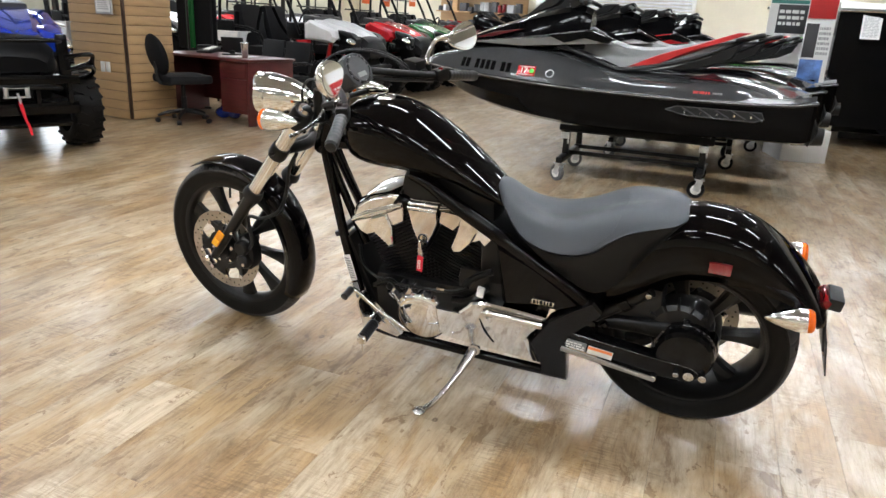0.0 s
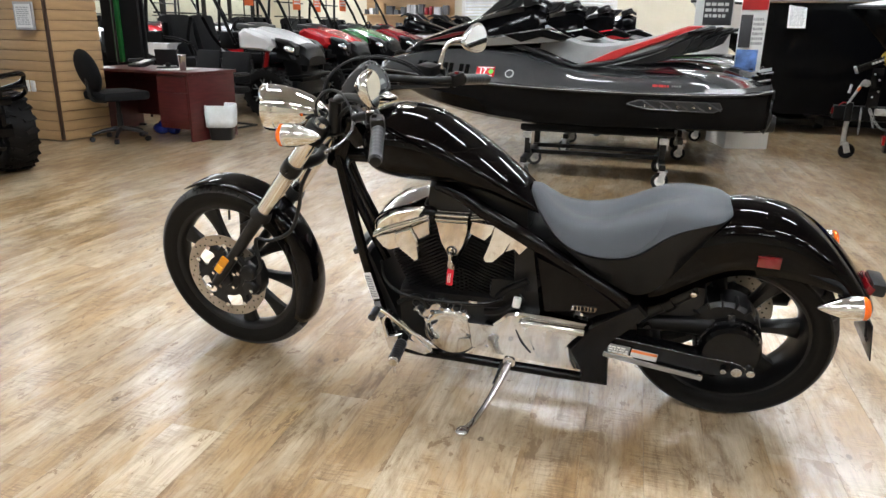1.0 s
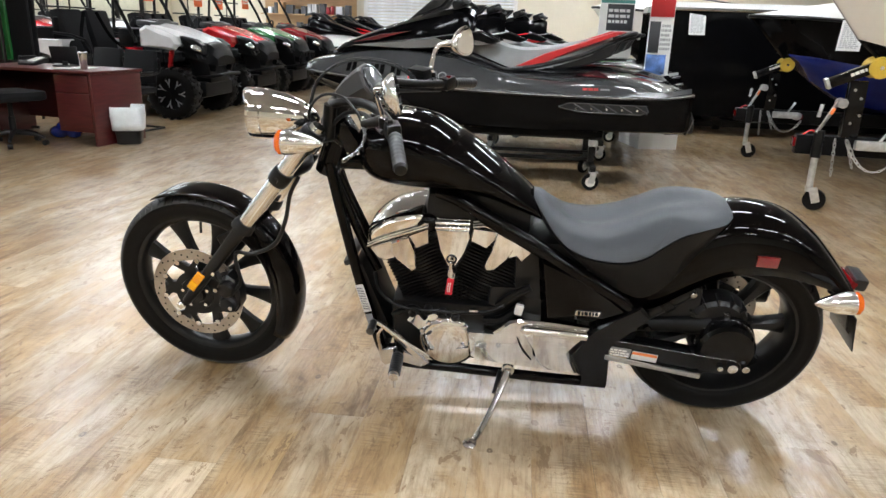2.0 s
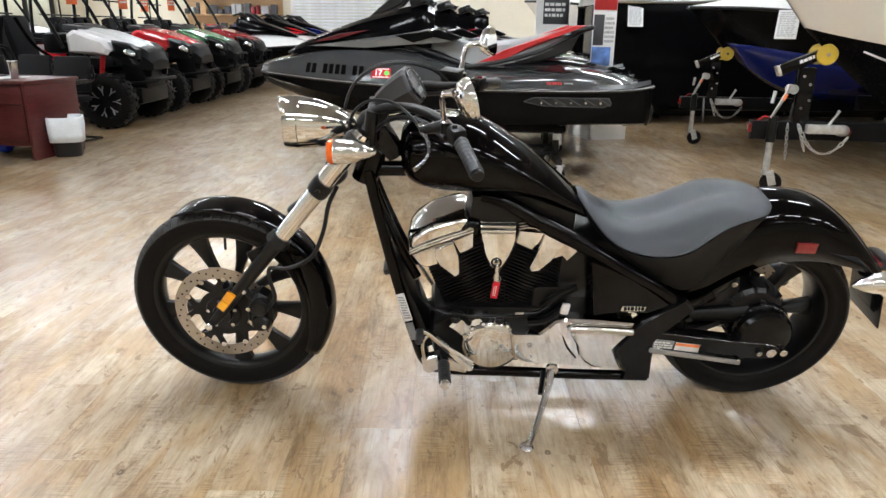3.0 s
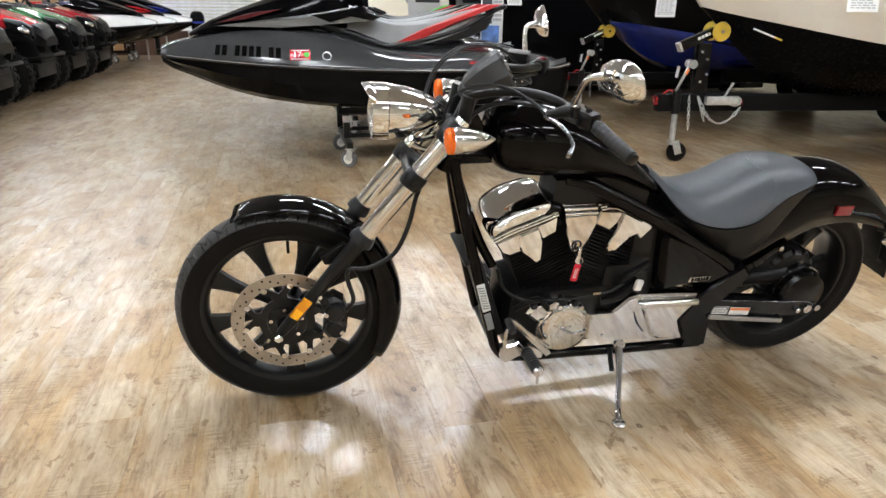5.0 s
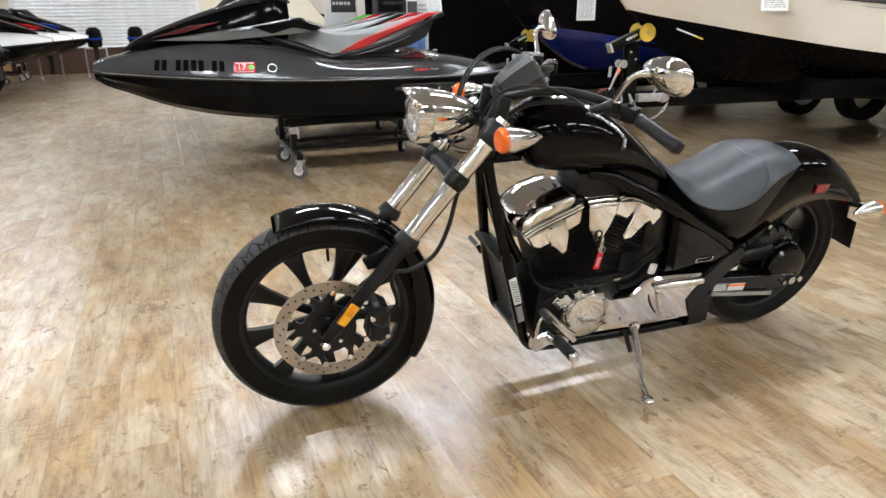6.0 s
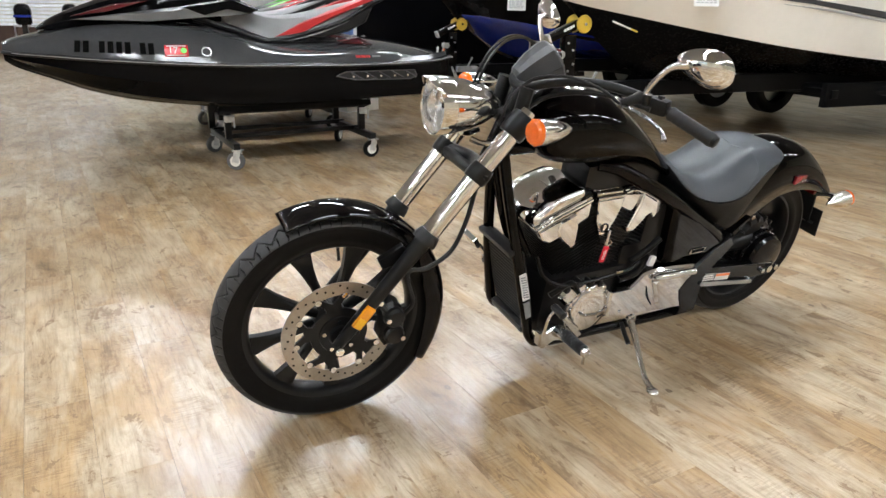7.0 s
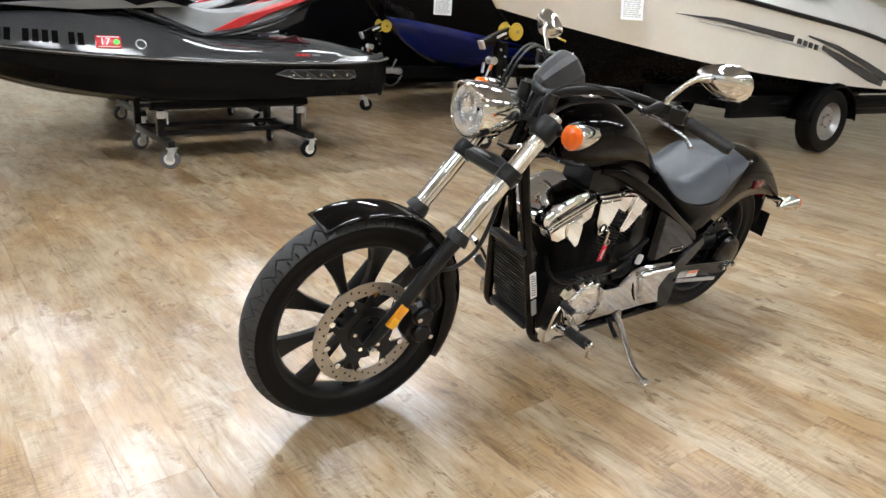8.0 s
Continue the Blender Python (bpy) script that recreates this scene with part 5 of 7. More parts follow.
def dolly(m, group):
    t = thing("watercraft_dolly", m, "black steel cradle dolly on swivel castors carrying a watercraft", "dolly", group)
    for x in (-0.25, 0.86):
        cr = box(B(), (x, -0.15, 0.175), (0.05, 0.80, 0.05), 0.004)
        for s in (-1, 1):
            box(cr, (x, 0.30 * s, 0.30), (0.05, 0.05, 0.22), 0.004)
        part("cross_beam", cr, M["satin_black"], t)
        for s in (-1, 1):
            caster(t, (x - 0.01, -0.15 + 0.37 * s, 0), M["rubber"] if x > 0 else M["caster_grey"], 25 * s + 30 * x)
            part("clamp", box(box(B(), (x, -0.36 * s, 0.36), (0.07, 0.03, 0.05), 0.004), (x + 0.03, -0.385 * s, 0.34), (0.012, 0.012, 0.09), 0.003), M["galv"], t)
    for s in (-1, 1):
        part("rail", box(B(), (0.31, 0.18 * s, 0.195), (1.15, 0.035, 0.035), 0.004), M["satin_black"], t)
        part("bunk", box(B(), (0.31, 0.30 * s, 0.415), (1.25, 0.10, 0.05), 0.012, turn("X", 16 * s)), M["fabric"], t, "carpeted support bunk")
    return t


HULL = [(-1.65, 0.09, 0.872, 0.815, 0.06, 0.805), (-1.57, 0.185, 0.864, 0.775, 0.12, 0.745), (-1.40, 0.28, 0.852, 0.72, 0.19, 0.67), (-1.15, 0.41, 0.835, 0.635, 0.31, 0.57), (-0.8, 0.515, 0.812, 0.56, 0.43, 0.48), (-0.3, 0.57, 0.785, 0.50, 0.50, 0.42),
        (0.3, 0.59, 0.768, 0.48, 0.53, 0.41), (1.0, 0.585, 0.765, 0.49, 0.53, 0.43), (1.40, 0.575, 0.780, 0.495, 0.515, 0.44), (1.53, 0.56, 0.80, 0.50, 0.505, 0.45), (1.58, 0.53, 0.805, 0.52, 0.485, 0.47)]
DECK = [(-1.65, 0.09, 0.874, 0.912, 0.05), (-1.57, 0.185, 0.866, 0.945, 0.10), (-1.40, 0.28, 0.854, 0.985, 0.13), (-1.15, 0.41, 0.837, 1.045, 0.20), (-0.8, 0.515, 0.814, 1.065, 0.26), (-0.3, 0.57, 0.787, 1.015, 0.29),
        (0.1, 0.585, 0.774, 0.915, 0.29), (0.5, 0.59, 0.768, 0.900, 0.28), (0.9, 0.588, 0.766, 0.920, 0.24), (1.2, 0.575, 0.770, 0.895, 0.20), (1.40, 0.57, 0.782, 0.860, 0.20), (1.52, 0.54, 0.802, 0.835, 0.22), (1.57, 0.50, 0.807, 0.818, 0.2)]


def deck_spot(x, f):
    """A frame on the steep outer band of the deck: f from 0 at the rail to 1 at the shoulder."""
    rows = spline(DECK, 4)
    def at(q):
        w, g, top, dw = (float(np.interp(q, [r[0] for r in rows], [r[i] for r in rows])) for i in (1, 2, 3, 4))
        return (w - 0.02, g + 0.035), (dw + (w - dw) * 0.75, g + (top - g) * 0.5)
    a, b = at(x)
    a2, b2 = at(x + 0.05)
    y, y2, z = a[0] + (b[0] - a[0]) * f, a2[0] + (b2[0] - a2[0]) * f, a[1] + (b[1] - a[1]) * f
    tilt, yaw = math.atan2(a[0] - b[0], b[1] - a[1]), math.atan2(-(y2 - y), 0.05)
    return Matrix.Translation((x, -y, z)) @ Matrix.Rotation(yaw, 4, "Z") @ Matrix.Rotation(-tilt, 4, "X")


def watercraft(m, colours, label, group, decals=False):
    hull_m, deck_m, side_m, seat_m, accent_m = colours
    t = thing("watercraft", m, label, "jet ski", group)
    rings = []
    for x, w, g, ch, cw, k in spline(HULL, 4):
        half = [(w, g), (w + 0.006, g - 0.02), (w - 0.004, g - 0.045), (w * 0.99, ch + (g - ch) * 0.45), (cw + (w - cw) * 0.15, ch + 0.02), (cw, ch), (cw * 0.85, ch + (k - ch) * 0.12 - 0.012), (cw * 0.55, ch + (k - ch) * 0.5), (cw * 0.5, ch + (k - ch) * 0.5 - 0.012), (0.0, k)]
        rings.append([(x, -y, z) for y, z in half] + [(x, y, z) for y, z in half[-2::-1]])
    part("hull", loft(B(), rings), hull_m, t, "dark moulded hull", sharp=30)
    rings = []
    for x, w, g, top, dw in spline(DECK, 4):
        half = [(w, g), (w - 0.02, g + 0.035), (dw + (w - dw) * 0.75, g + (top - g) * 0.5), (dw + (w - dw) * 0.3, g + (top - g) * 0.85), (dw * 0.8, top), (0.0, top + 0.01)]
        rings.append([(x, -y, z) for y, z in half] + [(x, y, z) for y, z in half[-2::-1]])
    part("deck", loft(B(), rings), deck_m, t, "gloss moulded deck", sharp=32)
    part("rub_rail", tube(tube(B(), [(x, -w - 0.008, g - 0.012) for x, w, g, *_ in HULL], 0.013, 8, k=4), [(x, w + 0.008, g - 0.012) for x, w, g, *_ in HULL], 0.013, 8, k=4), M["black_plastic"], t)
    part("rail_insert", tube(B(), [(x, -w - 0.0205, g - 0.010) for x, w, g, *_ in HULL], 0.0035, 6, k=4), M["galv"], t)
    # bonnet rising to the handlebar
    rings = []
    for x, top, w, bot in spline([(-1.43, 1.02, 0.05, 1.00), (-1.32, 1.09, 0.13, 1.01), (-1.1, 1.18, 0.19, 1.03), (-0.8, 1.285, 0.22, 1.06), (-0.5, 1.37, 0.22, 1.06), (-0.28, 1.41, 0.19, 1.06), (-0.18, 1.38, 0.15, 1.06)], 4):
        rings.append([(x, -w * 1.15, bot), (x, -w * 1.05, bot + (top - bot) * 0.45), (x, -w * 0.72, bot + (top - bot) * 0.85), (x, -w * 0.25, top), (x, w * 0.25, top), (x, w * 0.72, bot + (top - bot) * 0.85), (x, w * 1.05, bot + (top - bot) * 0.45), (x, w * 1.15, bot)])
    part("bonnet", loft(B(), rings), hull_m, t, "sloping dark bonnet", sharp=24)
    for s in (-1, 1):
        sl = [(-1.22, 1.075), (-0.55, 1.16), (-0.18, 1.22), (0.02, 1.12), (-0.35, 1.085), (-0.75, 1.06)]
        part("side_panel", slab(B(), sl, 0.18 * s, 0.315 * s, 0.03), side_m, t, "angular silver side panel", sharp=15)
        part("bonnet_stripe", slab(B(), [(-1.22, 1.095), (-0.95, 1.175), (-0.70, 1.205), (-1.0, 1.12)], 0.20 * s, 0.262 * s, 0.012), M["deep_red"] if decals else accent_m, t)
        part("vent_strake", slab(B(), [(-0.5, 1.16), (-0.12, 1.225), (0.06, 1.15), (-0.02, 1.12), (-0.2, 1.15), (-0.36, 1.105)], 0.2 * s, 0.325 * s, 0.02), hull_m, t)
    # seat, its black lower edge and the coloured rear sweep
    rings = []
    for x, top, w, bot in spline([(-0.30, 1.27, 0.10, 1.05), (-0.18, 1.245, 0.16, 1.05), (0.0, 1.155, 0.19, 0.985), (0.20, 1.105, 0.215, 0.925), (0.42, 1.115, 0.22, 0.945), (0.68, 1.165, 0.205, 1.02), (0.90, 1.215, 0.17, 1.11), (1.02, 1.235, 0.12, 1.18)], 4):
        rings.append([(x, -w * 1.25, bot), (x, -w * 1.08, bot + (top - bot) * 0.55), (x, -w * 0.8, top - 0.02), (x, -w * 0.35, top), (x, w * 0.35, top), (x, w * 0.8, top - 0.02), (x, w * 1.08, bot + (top - bot) * 0.55), (x, w * 1.25, bot)])
    seat_ob = part("seat", loft(B(), rings), seat_m, t, "long moulded seat", sharp=30)
    for s in (-1, 1):
        part("seat_edge", tube(B(), [(-0.42, 0.26 * s, 1.09), (-0.15, 0.27 * s, 1.01), (0.05, 0.277 * s, 0.935), (0.14, 0.277 * s, 0.925), (0.40, 0.268 * s, 0.97), (0.72, 0.25 * s, 1.06), (0.98, 0.19 * s, 1.18), (1.12, 0.12 * s, 1.235)], 0.018, 8), M["black_plastic"], seat_ob)
        part("seat_sweep", slab(B(), [(0.16, 0.945), (0.40, 1.055), (0.72, 1.165), (0.98, 1.255), (1.07, 1.255), (0.94, 1.205), (0.66, 1.09), (0.38, 0.975)], 0.16 * s, 0.262 * s, 0.02), accent_m, seat_ob, "coloured sweep on the seat")
        part("seat_well", slab(B(), [(0.40, 0.945), (0.60, 1.01), (0.84, 1.10), (1.02, 1.18), (0.96, 1.06), (0.80, 0.985), (0.60, 0.945)], 0.10 * s, 0.235 * s, 0.02), M["black_plastic"], seat_ob)
    part("grab_handle", tube(B(), [(0.96, -0.14, 1.19), (1.13, -0.12, 1.235), (1.16, 0.0, 1.24), (1.13, 0.12, 1.235), (0.96, 0.14, 1.19)], 0.020, 8), M["black_plastic"], t)
    bars_ = part("handlebar", tube(B(), [(-0.20, -0.36, 1.42), (-0.26, -0.20, 1.45), (-0.30, 0, 1.44), (-0.26, 0.20, 1.45), (-0.20, 0.36, 1.42)], 0.018, 8), M["black_plastic"], t)
    part("handlebar_pad", box(B(), (-0.31, 0, 1.44), (0.16, 0.20, 0.08), 0.03, turn("Y", -20)), M["black_plastic"], bars_)
    for s in (-1, 1):
        part("wing_mirror", slab(B(), [(-0.72, 1.30), (-0.45, 1.40), (-0.38, 1.475), (-0.52, 1.47)], 0.17 * s, 0.25 * s, 0.02), M["black_plastic"], t)
        vt = part("side_vent", slab(B(), [(0.54, 0.672), (0.62, 0.702), (1.22, 0.700), (1.24, 0.660), (1.18, 0.632), (0.70, 0.640)], 0.575 * s, 0.596 * s, 0.006), M["black_plastic"], t)
        part("vent_rim", tube(B(), [(0.54, 0.598 * s, 0.672), (0.62, 0.598 * s, 0.702), (1.22, 0.597 * s, 0.700), (1.24, 0.597 * s, 0.660), (1.18, 0.597 * s, 0.632), (0.70, 0.598 * s, 0.640), (0.54, 0.598 * s, 0.672)], 0.0055, 6, k=1), M["grey_gloss"], vt)
        for k in range(5):
            x = 0.66 + 0.118 * k
            part("slash", tube(B(), [(x, 0.598 * s, 0.694), (x + 0.10, 0.597 * s, 0.642)], 0.009, 6, k=1), M["grey_gloss"], vt)
            part("stud", lathe(B(), [(-0.005, 0.009), (0.005, 0.009)], (x + 0.02, 0.600 * s, 0.664), (0, 1, 0), 8), M["steel"], vt)
    part("jet_nozzle", tube(B(), [(1.50, 0, 0.50), (1.72, 0, 0.50)], [0.09, 0.07], 14, k=1), M["black_plastic"], t)
    for s in (-1, 1):
        part("sponson", slab(B(), [(1.52, 0.66), (1.59, 0.68), (1.625, 0.60), (1.605, 0.52), (1.575, 0.47), (1.54, 0.50)], 0.40 * s, 0.47 * s, 0.02), M["black_plastic"], t)
    if decals:
        for x in (-1.205, -1.155, -1.060, -1.008, -0.956, -0.904, -0.812, -0.760):
            mark = part("registration_mark", box(B(), (0, 0, 0), (0.036, 0.006, 0.080), 0.001), M["dark"], t)
            mark.matrix_basis = deck_spot(x, 0.45) @ Matrix.Translation((0, -0.005, 0))
        at = deck_spot(-0.60, 0.40) @ Matrix.Translation((0, -0.004, 0))
        stk = part("sticker", box(B(), (0, 0, 0), (0.155, 0.006, 0.085), 0.001), M["red_gloss"], t, "red registration sticker with the number 17")
        stk.matrix_basis = at
        text_mesh("sticker_number", "17", 0.066, M["paper"], stk, pose(-0.022, -0.0038, 0, 90, 0, 0))
        part("sticker_dot", lathe(B(), [(0, 0.020), (0.002, 0.020)], (0.048, -0.003, 0), (0, -1, 0), 16), M["lime"], stk)
        part("sticker_print", box(box(B(), (0, -0.0032, 0.034), (0.13, 0.001, 0.006)), (0, -0.0032, -0.034), (0.13, 0.001, 0.006)), M["paper"], stk)
        ring(b := B(), 0.028, 0.036, 0, 0.006, (0, 0.001, 0), (0, -1, 0), 20)
        part("round_decal", b, M["silver"], t).matrix_basis = deck_spot(-0.40, 0.45)
        bars("name_decal", t, M["red_matt"], (0.72, -0.560, 0.812), (1, 0, 0), (0, 0.72, 0.69), 0.13, 0.045, 1, seed=2)
        bars("name_decal", t, M["silver"], (0.86, -0.560, 0.812), (1, 0, 0), (0, 0.72, 0.69), 0.08, 0.03, 1, seed=3)
        # deep red patch on the deck beside the seat
        part("red_flash", slab(B(), [(0.66, 0.90), (0.84, 0.945), (0.98, 0.885)], -0.30, -0.37, 0.04), M["deep_red"], t)
    return t


BLACKCRAFT = (M["hull_black"], M["grey_gloss"], mat("grey_metallic_panel", (0.16, 0.162, 0.165), 0.22, 0.3, coat=0.7, vary=0.05, scale=3), M["seat_light"], M["red_matt"])
dolly(pose(0.84, 3.96, 0), "watercraft dollies")
watercraft(pose(0.84, 3.96, 0), BLACKCRAFT, "charcoal and black jet ski with a grey and red seat", "watercraft", decals=True)
for x, y, cols, lab in ((1.05, 5.40, (M["hull_black"], M["hull_black"], M["white_gloss"], M["seat_light"], M["black_plastic"]), "black and white jet ski with a pale grey seat"),
                        (1.30, 6.75, (M["hull_black"], M["silver"], M["red_gloss"], M["black_plastic"], M["red_gloss"]), "silver and red jet ski with a black seat"),
                        (1.55, 8.10, (M["hull_black"], M["hull_black"], M["silver"], M["black_plastic"], M["lime"]), "black jet ski with lime green seat flashes")):
    dolly(pose(x, y, 0), "watercraft dollies")
    watercraft(pose(x, y, 0), cols, lab, "watercraft")
for x, y, cols, lab in ((-3.75, 13.0, (M["hull_black"], M["white_gloss"], M["hull_black"], M["black_plastic"], M["hull_black"]), "black and white jet ski in a row by the far wall"),
                        (-3.55, 14.35, (M["hull_black"], M["white_gloss"], M["red_gloss"], M["black_plastic"], M["red_gloss"]), "white and red jet ski in a row by the far wall"),
                        (-3.35, 15.7, (M["hull_black"], M["white_gloss"], M["blue"], M["black_plastic"], M["blue"]), "blue and white jet ski in a row by the far wall")):
    dolly(pose(x, y, 0, 0, 0, 180), "watercraft dollies")
    watercraft(pose(x, y, 0, 0, 0, 180), cols, lab, "watercraft")


# ---- side-by-side utility vehicles ----
def lugged_tyre(wheel, c, r, w, lugs=20):
    bm = lathe(B(), [(-w / 2, r * 0.60), (-w / 2 - 0.012, r * 0.78), (-w / 2 + 0.01, r * 0.93), (-w * 0.3, r * 0.965), (w * 0.3, r * 0.965), (w / 2 - 0.01, r * 0.93), (w / 2 + 0.012, r * 0.78), (w / 2, r * 0.60)], c, (0, 1, 0), 30, cap=False)
    part("tyre", bm, M["rubber"], wheel, "knobbly off-road tyre")
    bm = B()
    for k in range(lugs):
        for s in (-1, 1):
            a = 2 * math.pi * (k + 0.25 * s) / lugs
            for v, sz in ((0.12 * s * w * 2, (0.035, w * 0.32, 0.030)), (0.40 * s * w, (0.040, w * 0.22, 0.045))):
                q = r * (0.97 if abs(v) < w * 0.3 else 0.93)
                box(bm, (c[0] + q * math.cos(a), c[1] + v, c[2] + q * math.sin(a)), (sz[2] * 0.62, sz[1], sz[0]), 0, turn("Y", -math.degrees(a)) @ turn("X", 25 * s))
    part("tread", bm, M["rubber"], wheel, kind="stuff")


def utv(m, paint, label, group, cage_full=True, bumper=False, winch=False, spring=None):
    t = thing("utility_vehicle", m, label, "utility vehicle", group)
    for i, (x, s) in enumerate(((0, -1), (0, 1), (-1.95, -1), (-1.95, 1))):
        c = (x, 0.60 * s, 0.33)
        w = part("wheel", lathe(B(), [(0.05 * s, 0.205), (0.09 * s, 0.20), (0.07 * s, 0.16), (0.06 * s, 0.05), (0.075 * s, 0.02)], c, (0, 1, 0), 26), M["utv_black"], t)
        lugged_tyre(w, c, 0.335, 0.235)
        if i < 2:
            for k in range(7):
                a = 2 * math.pi * k / 7
                q = [(c[0] + r * math.cos(a + o), c[1] + 0.080 * s, c[2] + r * math.sin(a + o)) for r, o in ((0.075, 0), (0.125, 0.05), (0.185, 0.20), (0.185, 0.11), (0.135, 0), (0.185, -0.11), (0.185, -0.20), (0.125, -0.05))]
                part("rim_spoke", loft(B(), [q, [(p[0], p[1] + 0.012 * s, p[2]) for p in q]]), M["silver"], w)
    # bonnet: sloping, creased, in the vehicle's colour
    rings = []
    for x, top, w, low in spline([(0.31, 0.985, 0.29, 0.90), (0.22, 1.025, 0.35, 0.90), (0.08, 1.075, 0.40, 0.90), (-0.08, 1.125, 0.45, 0.90), (-0.22, 1.160, 0.49, 0.90), (-0.32, 1.175, 0.51, 0.90), (-0.40, 1.175, 0.52, 0.90)], 3):
        rings.append([(x, -w, low), (x, -w * 0.97, low + (top - low) * 0.55), (x, -w * 0.72, top - 0.012), (x, -w * 0.42, top - 0.02), (x, 0, top + 0.01), (x, w * 0.42, top - 0.02), (x, w * 0.72, top - 0.012), (x, w * 0.97, low + (top - low) * 0.55), (x, w, low)])
    part("bonnet", loft(B(), rings), paint, t, "painted bonnet", sharp=20)
    rings = []
    for x, top, w, low in spline([(0.46, 0.80, 0.27, 0.68), (0.42, 0.890, 0.32, 0.68), (0.36, 0.950, 0.36, 0.70), (0.24, 0.985, 0.40, 0.74), (0.06, 0.990, 0.44, 0.78)], 3):
        rings.append([(x, -w, low), (x, -w * 0.97, low + (top - low) * 0.6), (x, -w * 0.72, top - 0.012), (x, 0, top + 0.006), (x, w * 0.72, top - 0.012), (x, w * 0.97, low + (top - low) * 0.6), (x, w, low)])
    part("nose_cowl", loft(B(), rings), M["utv_black"], t, sharp=20)
    part("dash_hood", box(box(B(), (-0.46, 0, 1.175), (0.20, 0.80, 0.08), 0.035, turn("Y", 6)), (-0.44, 0, 1.205), (0.14, 0.42, 0.06), 0.028), M["pod"], t)
    for s in (-1, 1):
        part("front_fender", slab(B(), [(-0.62, 0.88), (-0.34, 0.905), (-0.02, 0.89), (0.22, 0.80), (0.34, 0.76), (0.30, 0.86), (-0.05, 0.96), (-0.5, 1.03), (-0.72, 1.03)], 0.36 * s, 0.50 * s, 0.04), M["utv_black"], t)
        part("side_panel", slab(B(), [(-0.46, 0.90), (-0.10, 0.865), (0.02, 0.865), (0.07, 0.93), (0.02, 1.02), (-0.20, 1.11), (-0.38, 1.155), (-0.46, 1.10)], 0.40 * s, 0.545 * s, 0.05), paint, t)
        part("cheek", slab(B(), [(0.02, 0.865), (0.20, 0.80), (0.36, 0.82), (0.34, 0.93), (0.24, 1.00), (0.05, 1.04), (0.07, 0.93)], 0.30 * s, 0.50 * s, 0.05), paint if winch else M["utv_black"], t)
        lamp = part("headlight", ball(B(), (0.255, 0.455 * s, 0.905), 0.095, (1.0, 0.70, 0.50), 14, turn("Z", 25 * s) @ turn("Y", 24)), M["reflector"], t, "clear headlamp")
        part("lamp_surround", slab(B(), [(0.05, 0.84), (0.30, 0.76), (0.37, 0.80), (0.32, 0.94), (0.10, 0.98)], 0.30 * s, 0.40 * s, 0.02), M["utv_black"], lamp)
        part("suspension_arm", tube(tube(B(), [(0.05, 0.15 * s, 0.42), (0.0, 0.5 * s, 0.34)], 0.018, 8, k=1), [(-0.15, 0.15 * s, 0.42), (0.0, 0.5 * s, 0.34)], 0.018, 8, k=1), M["utv_black"], t)
        pr = []
        for k in range(20):
            pr += [(k * 0.024, 0.038), (k * 0.024 + 0.012, 0.022)]
        part("coil_spring", lathe(B(), pr, (-0.14, 0.47 * s, 0.44), (0.12, -0.16 * s, 1.0), 14), spring or M["utv_black"], t)
        part("sill", box(B(), (-1.05, 0.56 * s, 0.40), (0.95, 0.20, 0.14), 0.03), M["utv_black"], t)
        part("rear_fender", slab(B(), [(-1.45, 0.55), (-1.55, 0.75), (-1.75, 0.82), (-2.2, 0.82), (-2.45, 0.70), (-2.45, 0.95), (-1.40, 0.95)], 0.45 * s, 0.72 * s, 0.03), paint, t)
        part("cage_side", tube(tube(B(), [(-0.46, 0.60 * s, 0.95), (-0.66, 0.61 * s, 1.40), (-0.92, 0.58 * s, 1.84), (-1.06, 0.57 * s, 1.92), (-1.60, 0.57 * s, 1.92), (-1.75, 0.58 * s, 1.86), (-1.80, 0.62 * s, 1.30), (-1.80, 0.62 * s, 0.90)], 0.024, 8, k=3), [(-1.05, 0.64 * s, 0.55), (-1.12, 0.64 * s, 0.95), (-1.80, 0.62 * s, 1.05)], 0.018, 8, k=3), M["utv_black"], t, "black roll-cage side")
        st = part("seat", box(box(B(), (-1.22, 0.30 * s, 0.68), (0.50, 0.50, 0.16), 0.05), (-1.50, 0.30 * s, 1.02), (0.15, 0.50, 0.62), 0.05, turn("Y", -14)), M["fabric"], t, "black bucket seat")
        part("seat_belt", tube(B(), [(-1.42, 0.14 * s, 1.30), (-1.36, 0.34 * s, 0.98), (-1.20, 0.48 * s, 0.78)], 0.022, 6, flat=0.15), M["dark"], st)
    fas = box(B(), (0.22, 0, 0.62), (0.26, 0.62, 0.40), 0.06, turn("Y", -12))
    box(fas, (0.30, 0, 0.83), (0.14, 0.66, 0.07), 0.02, turn("Y", 8))
    box(fas, (0.04, 0, 0.45), (0.40, 0.34, 0.14), 0.05)
    fas = part("front_fascia", fas, M["utv_black"], t, "black moulded nose", sharp=25)
    for k in range(3):
        part("grille_bar", box(B(), (0.385, 0, 0.66 + 0.045 * k), (0.02, 0.34, 0.014), 0.003), M["utv_black"], fas)
    for s in (-1, 1):
        part("nose_fin", slab(B(), [(0.30, 0.60), (0.42, 0.60), (0.44, 0.70), (0.40, 0.80), (0.30, 0.82)], 0.24 * s, 0.27 * s, 0.004), M["utv_black"], fas)
    part("number_badge", box(B(), (0.36, 0.0, 0.865), (0.012, 0.17, 0.030), 0.004, turn("Y", 18)), M["galv"], fas)
    part("nose_badge", box(B(), (0.392, 0, 0.775), (0.012, 0.11, 0.026), 0.004), M["galv"], fas)
